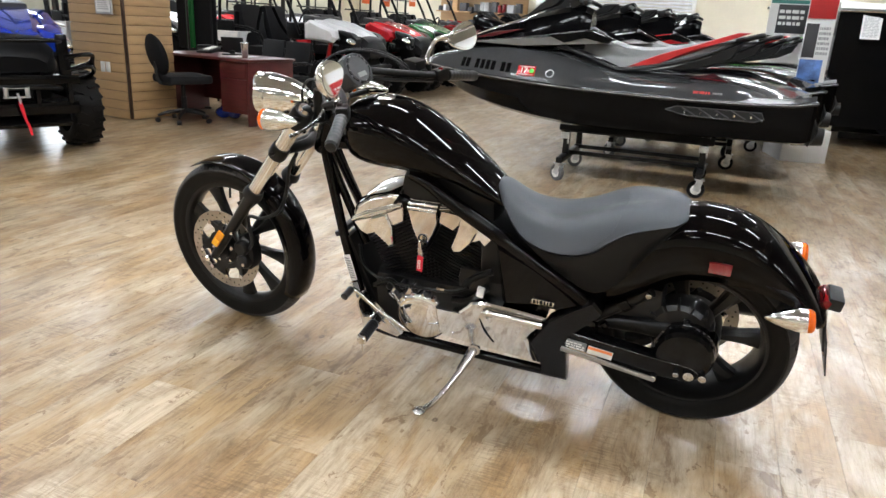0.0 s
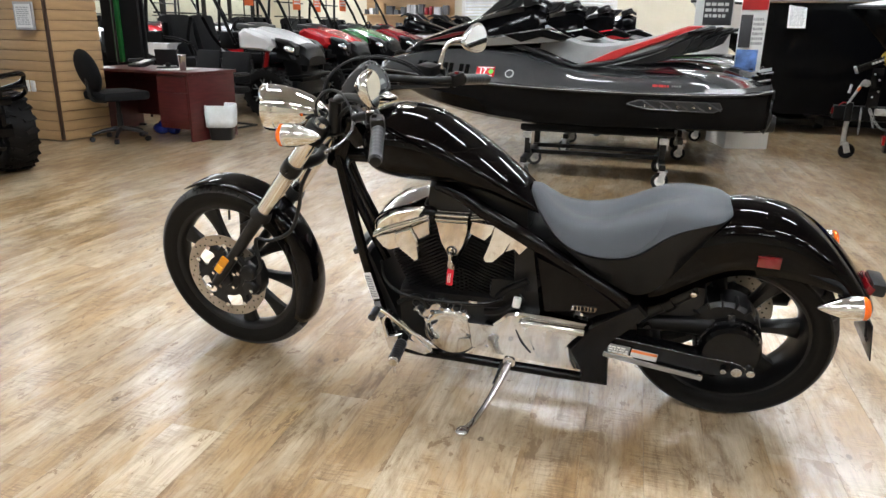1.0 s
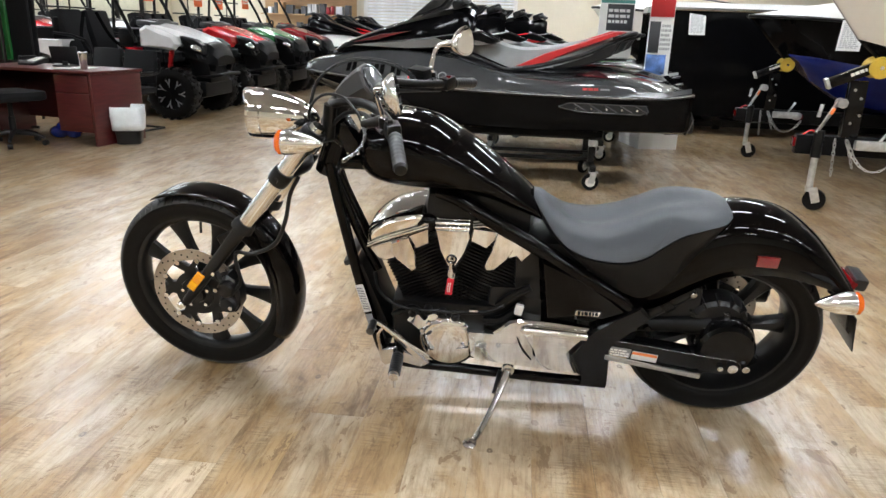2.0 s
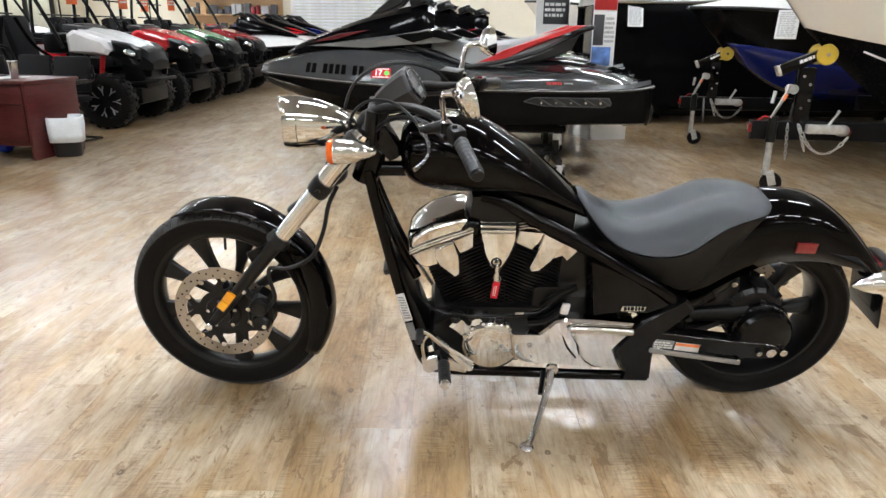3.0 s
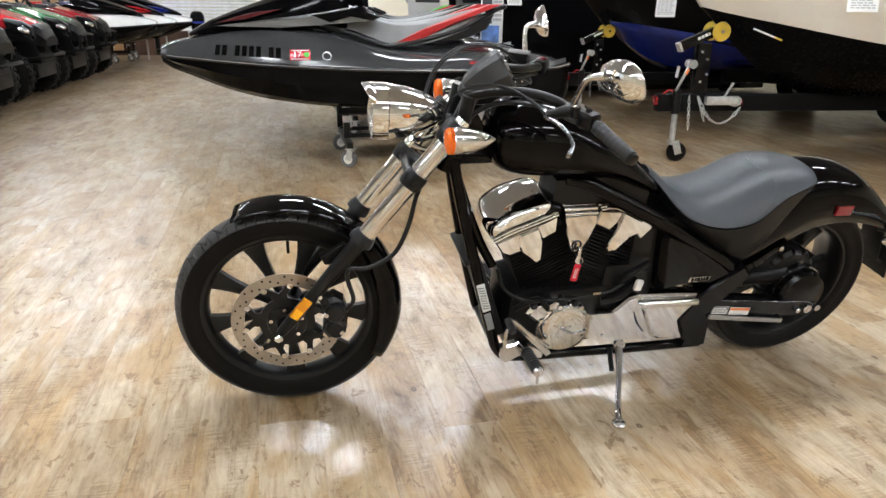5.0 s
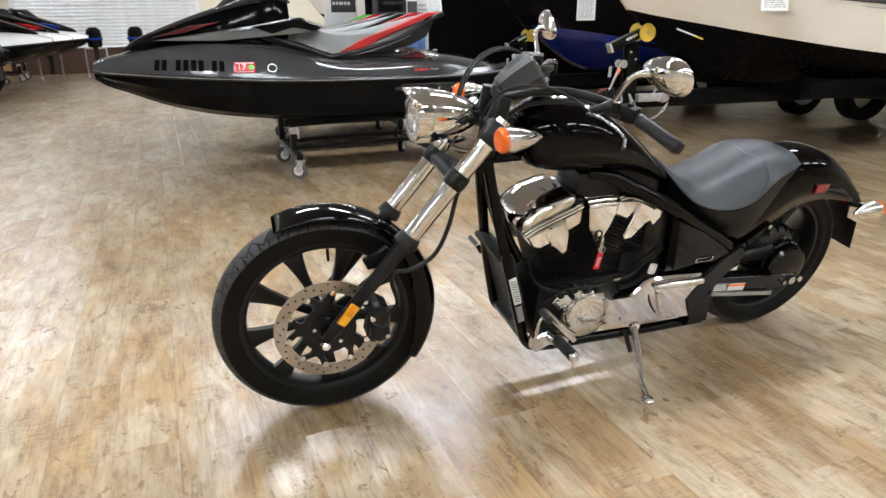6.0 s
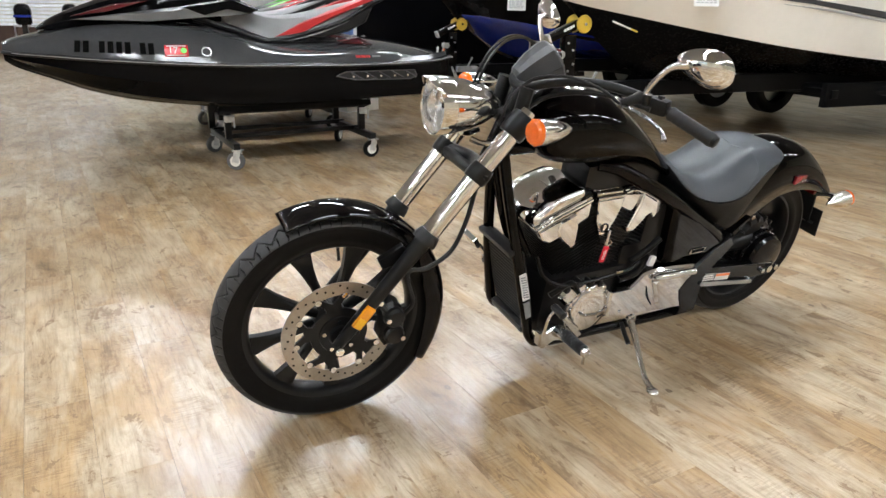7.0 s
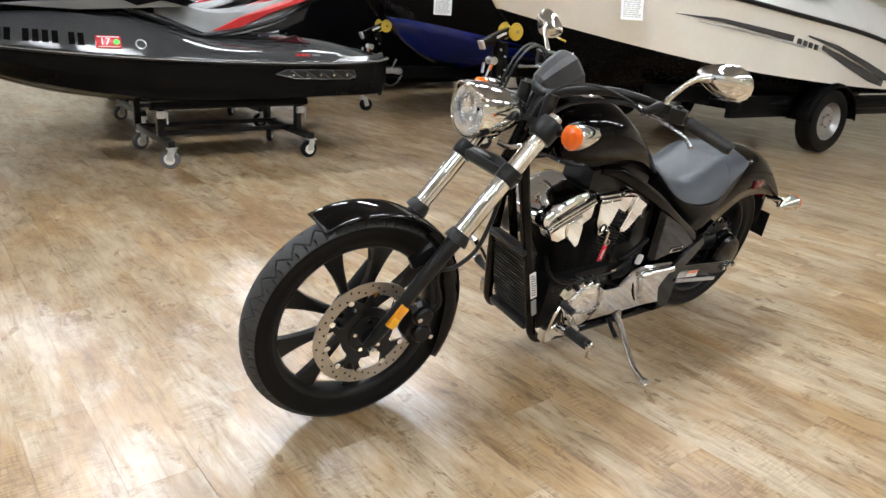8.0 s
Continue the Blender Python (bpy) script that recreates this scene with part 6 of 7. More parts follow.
    bmp = tube(B(), [(0.20, -0.38, 0.52), (0.46, -0.34, 0.55), (0.52, -0.20, 0.57), (0.52, 0.20, 0.57), (0.46, 0.34, 0.55), (0.20, 0.38, 0.52)], 0.022, 8)
    if bumper:
        tube(bmp, [(0.46, -0.34, 0.55), (0.50, -0.34, 0.76), (0.50, 0.34, 0.76), (0.46, 0.34, 0.55)], 0.020, 8, k=2)
        for y in (-0.2, 0, 0.2):
            tube(bmp, [(0.52, y, 0.57), (0.505, y, 0.76)], 0.012, 8, k=1)
    part("bumper", bmp, M["utv_black"], t, "tubular front bumper")
    if winch:
        plate = box(box(B(), (0.50, 0, 0.63), (0.06, 0.96, 0.07), 0.010), (0.49, 0, 0.40), (0.06, 0.92, 0.10), 0.012)
        for y in (-0.40, -0.16, 0.16, 0.40):
            box(plate, (0.495, y, 0.51), (0.05, 0.035, 0.20), 0.006)
        box(plate, (0.42, 0, 0.32), (0.20, 0.80, 0.05), 0.02, turn("Y", 38))
        for s in (-1, 1):
            box(plate, (0.49, 0.38 * s, 0.80), (0.045, 0.085, 0.36), 0.010, turn("Y", -6))
            for dz in (0.0, 0.10):
                tube(plate, [(0.51, 0.38 * s, 0.70 + dz), (0.47, 0.54 * s, 0.72 + dz), (0.40, 0.635 * s, 0.71 + dz), (0.26, 0.66 * s, 0.64 + dz), (0.12, 0.56 * s, 0.58 + dz)], 0.019, 10, k=3)
            tube(plate, [(0.40, 0.635 * s, 0.71), (0.40, 0.635 * s, 0.81)], 0.014, 8, k=1)
        tube(plate, [(0.49, -0.38, 0.93), (0.49, 0.38, 0.93)], 0.019, 10, k=1)
        wb = part("winch_bumper", plate, M["semi_black"], t, "heavy black winch bumper")
        part("winch_drum", lathe(B(), [(-0.14, 0.05), (-0.13, 0.062), (-0.06, 0.062), (-0.055, 0.04), (0.055, 0.04), (0.06, 0.062), (0.13, 0.062), (0.14, 0.05)], (0.42, 0, 0.52), (0, 1, 0), 18), M["utv_black"], wb)
        fl = part("winch_fairlead", box(box(B(), (0.535, 0, 0.572), (0.025, 0.19, 0.014), 0.004), (0.535, 0, 0.498), (0.025, 0.19, 0.014), 0.004), M["galv"], wb, "galvanised roller fairlead")
        for y in (-0.075, 0.075):
            part("roller", lathe(B(), [(-0.036, 0.013), (-0.034, 0.017), (0.034, 0.017), (0.036, 0.013)], (0.542, y, 0.535), (0, 0, 1), 14), M["galv"], fl)
        hk = part("winch_hook", tube(B(), [(0.56, 0.0, 0.53), (0.575, 0.005, 0.49), (0.57, 0.012, 0.455), (0.56, 0.010, 0.47)], 0.010, 8), M["galv"], wb)
        part("winch_strap", tube(B(), [(0.57, 0.005, 0.47), (0.575, 0.018, 0.40), (0.572, 0.03, 0.33), (0.576, 0.052, 0.26), (0.57, 0.060, 0.20)], [0.016, 0.017, 0.011, 0.013, 0.010], 8, flat=0.25), M["red_cloth"], hk, "red winch strap")
        part("bonnet_edge", tube(B(), [(0.10, 0.46, 0.94), (-0.25, 0.55, 1.04), (-0.3, 0.66, 1.02)], 0.014, 6), M["white"], t)
    for x in (-1.05, -1.65):
        part("cage_cross", tube(B(), [(x, -0.57, 1.92), (x, 0.57, 1.92)], 0.022, 8, k=1), M["utv_black"], t)
    part("dash", box(B(), (-0.62, 0, 1.00), (0.24, 1.10, 0.24), 0.06), M["utv_black"], t)
    part("steering_wheel", tube(B(), [(-0.94 + 0.06 * math.sin(a), 0.30 + 0.17 * math.cos(a), 1.13 + 0.16 * math.sin(a)) for a in np.linspace(0, 2 * math.pi, 17)], 0.014, 8, k=1), M["utv_black"], t)
    bed = box(B(), (-2.05, 0, 0.80), (1.00, 1.25, 0.06), 0.02)
    for s in (-1, 1):
        box(bed, (-2.05, 0.63 * s, 0.95), (1.00, 0.04, 0.28), 0.01)
    box(bed, (-2.55, 0, 0.95), (0.04, 1.25, 0.28), 0.01)
    box(bed, (-1.54, 0, 1.02), (0.04, 1.25, 0.40), 0.01)
    part("cargo_bed", bed, M["utv_black"], t)
    part("chassis", box(box(B(), (-0.95, 0, 0.37), (2.6, 0.86, 0.20), 0.04), (-1.9, 0, 0.55), (0.7, 0.5, 0.3), 0.06), M["utv_black"], t)
    part("cage_net", tube(tube(tube(B(), [(-1.70, -0.57, 1.35), (-1.70, 0.57, 1.35)], 0.012, 6, k=1), [(-1.70, -0.57, 1.60), (-1.70, 0.57, 1.60)], 0.012, 6, k=1), [(-1.70, 0.0, 1.05), (-1.70, 0.0, 1.90)], 0.012, 6, k=1), M["utv_black"], t)
    return t


ROWG = "utility vehicles in a row"
utv(pose(-3.36, 7.00, 0), M["hood_white"], "utility vehicle with a silver-white bonnet and red springs", ROWG, spring=M["red_matt"])
utv(pose(-3.34, 8.78, 0), M["red_gloss"], "side-by-side utility vehicle with a bright red bonnet", ROWG)
utv(pose(-3.28, 10.30, 0), M["green"], "side-by-side utility vehicle with a green bonnet and tube bumper", ROWG, bumper=True)
utv(pose(-3.22, 11.85, 0), M["dkred"], "side-by-side utility vehicle with a dark red bonnet and tube bumper", ROWG, bumper=True)
utv(pose(-3.87, 1.88, 0, 0, 0, -24), M["blue"], "blue utility vehicle with a black winch bumper and red strap", "", winch=True)
utv(pose(-6.55, 7.0, 0, 0, 0, 8), M["silver"], "grey and black utility vehicle behind the desk", "")
utv(pose(-6.75, 9.3, 0, 0, 0, 8), M["red_gloss"], "red utility vehicle in a back row", "")
utv(pose(-6.75, 11.6, 0, 0, 0, 8), M["hood_white"], "white utility vehicle in a back row", "")

# price cards hanging from the roll cages
for i, (x, y, z) in enumerate(((-4.15, 7.40, 1.60), (-4.20, 9.05, 1.58), (-4.20, 9.85, 1.56), (-4.15, 10.9, 1.60))):
    c = solo("price_card", box(B(), (0, 0, 0), (0.005, 0.16, 0.26), 0.001), M["tag_orange"], "orange price card hanging from a roll cage", "price tag", "price cards", m=pose(x, y, z, 0, 0, -25))
    bars("card_print", c, M["paper"], (0.003, -0.06, 0.02), (0, 1, 0), (0, 0, 1), 0.12, 0.14, 3, seed=i)
    part("string", tube(B(), [(0, 0, 0.13), (0, 0, 0.30)], 0.002, 5, k=1), M["paper"], c)

# ---- desk corner ----
DM = Matrix.Translation((-3.06, 4.18, 0)) @ pose(0, 0, 0, 0, 0, -10.5) @ Matrix.Diagonal((1, 1, 0.97, 1))     # x to the left is minus, y to the back
desk = thing("desk", DM, "mahogany laminate office desk with a pedestal", "desk")
part("top", box(B(), (-0.76, 0.345, 0.735), (1.56, 0.73, 0.03), 0.006), M["mahogany"], desk)
part("end_panel", box(B(), (-0.02, 0.345, 0.36), (0.03, 0.69, 0.72), 0.003), M["mahogany"], desk)
part("end_panel", box(B(), (-1.50, 0.345, 0.36), (0.03, 0.69, 0.72), 0.003), M["mahogany"], desk)
part("modesty_panel", box(B(), (-0.76, 0.62, 0.44), (1.44, 0.02, 0.56), 0.003), M["mahogany"], desk)
ped = part("pedestal", box(B(), (-0.26, 0.33, 0.42), (0.44, 0.60, 0.58), 0.004), M["mahogany"], desk)
for k, (z, h) in enumerate(((0.615, 0.17), (0.35, 0.34))):
    part("drawer_front", box(B(), (-0.26, 0.020, z), (0.41, 0.018, h), 0.003), M["mahogany"], ped)
solo("travel_cup", lathe(B(), [(0, 0.030), (0.005, 0.033), (0.15, 0.042), (0.165, 0.045), (0.172, 0.043), (0.17, 0.03)], (0, 0, 0), (0, 0, 1), 24), M["steel"], "brushed steel travel cup standing on the desk", "cup", m=DM @ pose(-0.24, 0.18, 0.751))
phone = solo("desk_phone", box(B(), (0, 0, 0.03), (0.20, 0.22, 0.045), 0.012, turn("X", 14)), M["black_plastic"], "black desk telephone standing on the desk", "telephone", m=DM @ pose(-1.10, 0.40, 0.751))
part("handset", box(B(), (-0.07, 0, 0.075), (0.05, 0.21, 0.04), 0.015), M["black_plastic"], phone)
part("keypad", box(B(), (0.035, 0, 0.062), (0.09, 0.15, 0.008), 0.002, turn("X", 14)), M["label"], phone)
mon = solo("monitor", box(B(), (0, 0, 0.12), (0.28, 0.018, 0.18), 0.005, turn("X", -12)), M["black_plastic"], "small black computer screen on the desk", "monitor", m=DM @ pose(-0.70, 0.42, 0.751, 0, 0, 200))
part("foot", box(box(B(), (0, 0, 0.008), (0.20, 0.16, 0.014), 0.004), (0, 0.01, 0.03), (0.05, 0.03, 0.05), 0.005), M["black_plastic"], mon)
solo("papers", box(box(B(), (0, 0, 0.003), (0.21, 0.28, 0.005), 0.001), (0.10, 0.03, 0.008), (0.20, 0.27, 0.004), 0.001, turn("Z", 12)), M["paper"], "loose white papers on the desk", "papers", m=DM @ pose(-0.45, 0.25, 0.751))


def office_chair(m):
    t = thing("office_chair", m, "black fabric swivel office chair on castors", "chair")
    part("backrest", ball(B(), (-0.27, 0, 0.735), 0.225, (0.24, 1.05, 1.0), 24, turn("Y", -14)), M["fabric"], t)
    part("seat", box(B(), (0.0, 0, 0.48), (0.50, 0.49, 0.10), 0.045), M["fabric"], t)
    part("back_stem", tube(B(), [(-0.12, 0, 0.42), (-0.27, 0, 0.46), (-0.29, 0, 0.66)], 0.022, 8), M["black_plastic"], t)
    part("gas_column", lathe(B(), [(0.10, 0.030), (0.28, 0.030), (0.28, 0.022), (0.44, 0.022)], (0, 0, 0), (0, 0, 1), 14), M["black_plastic"], t)
    for k in range(5):
        a = 2 * math.pi * k / 5 + 0.3
        p = Vector((0.29 * math.cos(a), 0.29 * math.sin(a), 0))
        leg = part("leg", tube(B(), [(0, 0, 0.13), p * 0.6 + Vector((0, 0, 0.11)), p + Vector((0, 0, 0.075))], [0.026, 0.020, 0.014], 8), M["black_plastic"], t)
        part("castor", lathe(B(), [(-0.022, 0.02), (-0.02, 0.027), (0.02, 0.027), (0.022, 0.02)], p + Vector((0, 0, 0.027)), (-math.sin(a), math.cos(a), 0.0), 14), M["black_plastic"], leg)
    return t


def visitor_chair(m):
    t = thing("visitor_chair", m, "black upholstered cantilever visitor chair facing the desk", "chair", "visitor chairs")
    part("backrest", box(B(), (0.24, 0, 0.70), (0.06, 0.46, 0.38), 0.029, turn("Y", 8)), M["fabric"], t)
    part("seat", box(B(), (0.0, 0, 0.45), (0.47, 0.46, 0.07), 0.03), M["fabric"], t)
    for s in (-1, 1):
        part("side_frame", tube(B(), [(0.25, 0.26 * s, 0.80), (0.22, 0.26 * s, 0.64), (-0.20, 0.26 * s, 0.62), (-0.25, 0.26 * s, 0.55), (-0.22, 0.26 * s, 0.05), (-0.18, 0.26 * s, 0.015), (0.26, 0.26 * s, 0.015)], 0.0125, 8), M["satin_black"], t)
        part("armrest", box(B(), (0.0, 0.26 * s, 0.645), (0.30, 0.05, 0.03), 0.012), M["black_plastic"], t)
    part("floor_bar", tube(B(), [(0.26, -0.26, 0.015), (0.26, 0.26, 0.015)], 0.0125, 8, k=1), M["satin_black"], t)
    return t


office_chair(pose(-3.86, 4.06, 0, 0, 0, 66))
v = visitor_chair(pose(-3.40, 5.36, 0, 0, 0, 75))
copy_thing(v, pose(-3.98, 5.66, 0, 0, 0, 72))

binm = pose(-2.92, 4.52, 0, 0, 0, 22) @ Matrix.Diagonal((1.16, 1.16, 1.06, 1))
bn = thing("waste_bin", binm, "black waste bin with a frosted white bag folded over its rim", "waste bin")
def bin_ring(r, z, crease=0.0):
    out = []
    for k in range(64):
        a = 2 * math.pi * k / 64
        q = (abs(math.cos(a)) ** 5 + abs(math.sin(a)) ** 5) ** -0.2
        q *= r * (1 + crease * (0.6 * math.sin(9 * a + z * 40) + 0.4 * math.sin(17 * a - z * 25)))
        out.append((q * math.cos(a) * 0.92, q * math.sin(a) * 1.08, z))
    return out


part("body", loft(B(), [bin_ring(r, z) for r, z in ((0.105, 0.0), (0.110, 0.006), (0.135, 0.34), (0.130, 0.345), (0.104, 0.02))]), M["black_plastic"], bn, sharp=60)
shell(part("bin_bag", loft(B(), [bin_ring(r, z, c) for r, z, c in ((0.118, 0.20, 0.01), (0.128, 0.345, 0.01), (0.139, 0.356, 0.012), (0.146, 0.345, 0.02), (0.147, 0.27, 0.028), (0.144, 0.20, 0.028), (0.140, 0.135, 0.02))], cap=False), M["bag"], bn, "frosted bag folded over the rim", sharp=60), 0.002)
solo("blue_bag", ball(ball(ball(B(), (0, 0, 0.07), 0.10, (1.1, 0.9, 0.7), 10), (0.13, 0.05, 0.06), 0.08, (1.2, 0.9, 0.75), 8), (0.06, -0.03, 0.13), 0.06, (1.0, 0.7, 0.9), 8), M["blue"], "crumpled blue bag on the floor under the desk", "bag", m=DM @ pose(-0.72, 0.25, 0))
# clothes rail with garments beside the column
rk = thing("clothes_rail", pose(-4.75, 5.35, 0, 0, 0, 12), "black clothes rail with dark and green garments", "clothes rail")
part("rail_frame", tube(tube(B(), [(0.1, -0.35, 0.02), (0.1, -0.35, 1.75), (0.1, 0.35, 1.75), (0.1, 0.35, 0.02)], 0.016, 8, k=1), [(-0.15, -0.35, 0.02), (0.35, -0.35, 0.02)], 0.016, 8, k=1), M["satin_black"], rk)
for k in range(3):
    part("garment", box(B(), (0.1, -0.28 + 0.11 * k, 1.22), ((0.10, 0.46)[k > 0], 0.07, 0.95), 0.03, turn("Z", 6 * (k % 3 - 1))), M["green"] if k == 0 else M["fabric"], rk)


# ---- boats on trailers ----
BOAT = [(0.0, 0.04, 1.72, 0.03, 1.30, 1.26), (0.12, 0.30, 1.71, 0.16, 1.25, 0.93), (0.35, 0.56, 1.69, 0.38, 1.18, 0.71), (0.8, 0.85, 1.63, 0.68, 1.07, 0.59), (1.5, 1.04, 1.54, 0.92, 0.95, 0.565), (2.4, 1.13, 1.43, 1.05, 0.85, 0.55),
        (3.6, 1.16, 1.29, 1.10, 0.76, 0.53), (4.6, 1.14, 1.12, 1.09, 0.71, 0.53), (5.4, 1.08, 0.92, 1.05, 0.68, 0.55)]
BS = spline(BOAT, 5)
RAKE = 0.8         # how far the bow leans out


def hull_at(x, f, s=-1, out=0.004):
    """A place on the boat's side: f from 0 at the boot line to 1 at the rail, below 0 towards the keel."""
    row = [np.interp(x, [b[0] for b in BS], [b[i] for b in BS]) for i in range(6)]
    _, w, zs, wb, zb, zk = row
    if f >= 0:
        y, z = wb + (w - wb) * f ** 0.8, zb + (zs - zb) * f
    else:
        y, z = wb * (1 + f), zb + (zk - zb) * (-f) ** 0.75
    return (x + RAKE * (1.05 - z) * math.exp(-x / 0.8), s * (y + out), z)


def patch(xs, lo, hi, s, out=0.007, rows=6):
    """A thin film of graphics lying on the hull's side."""
    fine = np.linspace(xs[0], xs[-1], int((xs[-1] - xs[0]) / 0.07) + 2)
    rings = [[hull_at(x, a + (b - a) * j / rows, s, out) for j in range(rows + 1)] for x, a, b in zip(fine, np.interp(fine, xs, lo), np.interp(fine, xs, hi))]
    return loft(B(), rings, closed=False)


def boat(m, upper, lower, label, decked, graphics=()):
    t = thing("boat", m, label, "boat", "boats on trailers")
    def skin(f0, f1, rows):
        rings = []
        for b in BS:
            left = [hull_at(b[0], f0 + (f1 - f0) * j / rows, -1, 0) for j in range(rows + 1)]
            rings.append(left)
        return rings
    up = [r + [(p[0], -p[1], p[2]) for p in r[::-1]] for r in skin(0.0, 1.0, 4)]
    part("hull_side", loft(B(), up), upper, t, "glossy hull side", sharp=40)
    lo = [r + [(p[0], -p[1], p[2]) for p in r[:-1][::-1]] for r in skin(0.0, -1.0, 5)]
    part("bottom", loft(B(), lo), lower, t, "dark hull bottom", sharp=40)
    for s in (-1, 1):
        part("rub_rail", tube(B(), [hull_at(b[0], 1.0, s, 0.012) for b in BS], 0.022, 8, k=1), M["black_plastic"] if decked is M["white_gloss"] else M["steel"], t)
    rings = []
    for b in BS:
        w, z = b[1], b[2]
        x = hull_at(b[0], 1.0)[0]
        rise = 0.02 + 0.20 * min(1, b[0] / 0.5) + 0.18 * max(0, min(1, (x - 3.0) / 1.0))
        rings.append([(x, -w, z), (x, -w * 0.93, z + rise * 0.6), (x, -w * 0.80, z + rise), (x, w * 0.80, z + rise), (x, w * 0.93, z + rise * 0.6), (x, w, z)])
    part("deck", loft(B(), rings), decked, t, "moulded deck", sharp=35)
    part("bow_rail", tube(B(), [(x, -max(0.05, w * 0.86), z + 0.30) for x, w, z, *_ in BOAT[1:6]], 0.014, 8), M["steel"], t)
    for mt, xs, lo_, hi_, nm in graphics:
        for s in (-1, 1):
            shell(part(nm, patch(xs, lo_, hi_, s), mt, t), 0.002, 1)
    return t


def chain(parent, a, b, sag, n=12):
    bm = B()
    a, b = Vector(a), Vector(b)
    pts = [a.lerp(b, i / n) - Vector((0, 0, sag * 4 * (i / n) * (1 - i / n))) for i in range(n + 1)]
    for i in range(n):
        d = (pts[i + 1] - pts[i])
        c = (pts[i] + pts[i + 1]) / 2
        up = d.normalized().orthogonal()
        if i % 2:
            up = d.normalized().cross(up)
        up = up.normalized()
        L, w = d.length * 0.72, d.length * 0.33
        q = [c + d.normalized() * L * math.cos(k) + up * w * math.sin(k) for k in np.linspace(0, 2 * math.pi, 11)]
        tube(bm, q, d.length * 0.12, 5, k=1)
    return part("safety_chain", bm, M["galv"], parent, "galvanised safety chain")


def boat_trailer(m, axle_x=3.68):
    t = thing("boat_trailer", m, "black boat trailer with jockey wheel and yellow bow roller", "trailer", "boat trailers")
    fr = box(B(), (0.92, 0, 0.485), (2.32, 0.10, 0.145), 0.008)
    for s in (-1, 1):
        tube(fr, [(1.9, 0.05 * s, 0.50), (2.6, 0.55 * s, 0.50), (3.4, 0.85 * s, 0.48), (5.4, 0.88 * s, 0.48)], 0.055, 8, k=3)
        # deep bunks and side rails, added to darken the gap under the hull
        box(fr, (3.4, 0.45 * s, 0.56), (3.6, 0.12, 0.16), 0.01)
        box(fr, (3.9, 0.80 * s, 0.46), (3.0, 0.06, 0.22), 0.01)
    for x in (2.5, 3.9, 5.2):
        box(fr, (x, 0, 0.47), (0.08, 1.7, 0.08), 0.006)
    part("frame", fr, M["utv_black"], t)
    part("tongue_cap", box(B(), (-0.250, 0, 0.50), (0.02, 0.08, 0.07), 0.004), M["red"], t, "red reflector on the tongue end")
    part("tongue_latch", tube(B(), [(-0.20, -0.04, 0.560), (-0.15, -0.05, 0.595), (-0.09, -0.04, 0.560)], 0.006, 8), M["red_matt"], t, "red latch loop")
    cp = box(B(), (0.27, -0.115, 0.512), (0.26, 0.06, 0.070), 0.010)
    ball(cp, (0.40, -0.115, 0.505), 0.050, (1.2, 0.9, 0.9), 12)
    cp = part("coupler", cp, M["galv"], t, "galvanised folded hitch coupler")
    part("coupler_lever", tube(B(), [(0.30, -0.115, 0.545), (0.33, -0.12, 0.60), (0.36, -0.12, 0.655)], [0.012, 0.010, 0.014], 8), M["galv"], cp)
    part("coupler_tip", ball(B(), (0.45, -0.115, 0.50), 0.026, (0.8, 1, 1.2), 10), M["red"], cp)
    jk = part("jack", tube(B(), [(-0.10, -0.085, 0.14), (-0.10, -0.085, 0.52)], 0.025, 12, k=1), M["galv"], t, "swivel jack leg")
    part("jack_sleeve", tube(B(), [(-0.10, -0.085, 0.40), (-0.10, -0.085, 0.60)], 0.036, 12, k=1), M["satin_black"], jk)
    jw = part("jockey_wheel", lathe(B(), [(-0.028, 0.03), (-0.03, 0.068), (-0.018, 0.080), (0.018, 0.080), (0.03, 0.068), (0.028, 0.03)], (-0.05, -0.085, 0.080), (0.35, 1, 0), 24), M["rubber"], t)
    part("wheel_fork", box(box(B(), (-0.075, -0.048, 0.12), (0.06, 0.006, 0.12), 0.002, turn("Y", -18)), (-0.065, -0.125, 0.12), (0.06, 0.006, 0.12), 0.002, turn("Y", -18)), M["galv"], jw)
    wp = box(B(), (0.115, 0, 0.755), (0.115, 0.10, 0.42), 0.008)
    wp = part("winch_post", wp, M["semi_black"], t, "black winch post")
    part("winch_arm", box(B(), (0.058, 0.0, 1.000), (0.32, 0.075, 0.075), 0.008, turn("Y", -24)), M["semi_black"], wp)
    part("arm_tip", box(B(), (-0.090, 0, 0.934), (0.025, 0.078, 0.08), 0.008, turn("Y", -24)), M["galv"], wp)
    bars("arm_print", wp, M["paper"], (0.045, -0.0385, 1.002), (0.914, 0, 0.407), (-0.407, 0, 0.914), 0.11, 0.040, 1, seed=5)
    for p in ((0.09, 0.90), (0.14, 0.84), (0.10, 0.66), (0.15, 0.72)):
        part("post_bolt", lathe(B(), [(0, 0.011), (-0.012, 0.009)], (p[0], -0.05, p[1]), (0, 1, 0), 6), M["galv"], wp)
    part("winch", lathe(B(), [(-0.052, 0.034), (-0.048, 0.036), (-0.044, 0.022), (0.044, 0.022), (0.048, 0.036), (0.052, 0.034)], (0.03, 0, 0.80), (0, 1, 0), 16), M["galv"], wp)
    part("winch_handle", tube(B(), [(-0.01, -0.075, 0.83), (-0.055, -0.095, 0.73), (-0.125, -0.105, 0.585)], [0.014, 0.020, 0.016], 8, flat=0.5), M["galv"], wp, "galvanised crank handle")
    part("handle_knob", tube(B(), [(-0.12, -0.10, 0.79), (-0.135, -0.11, 0.70)], 0.014, 8, k=1), M["galv"], wp)
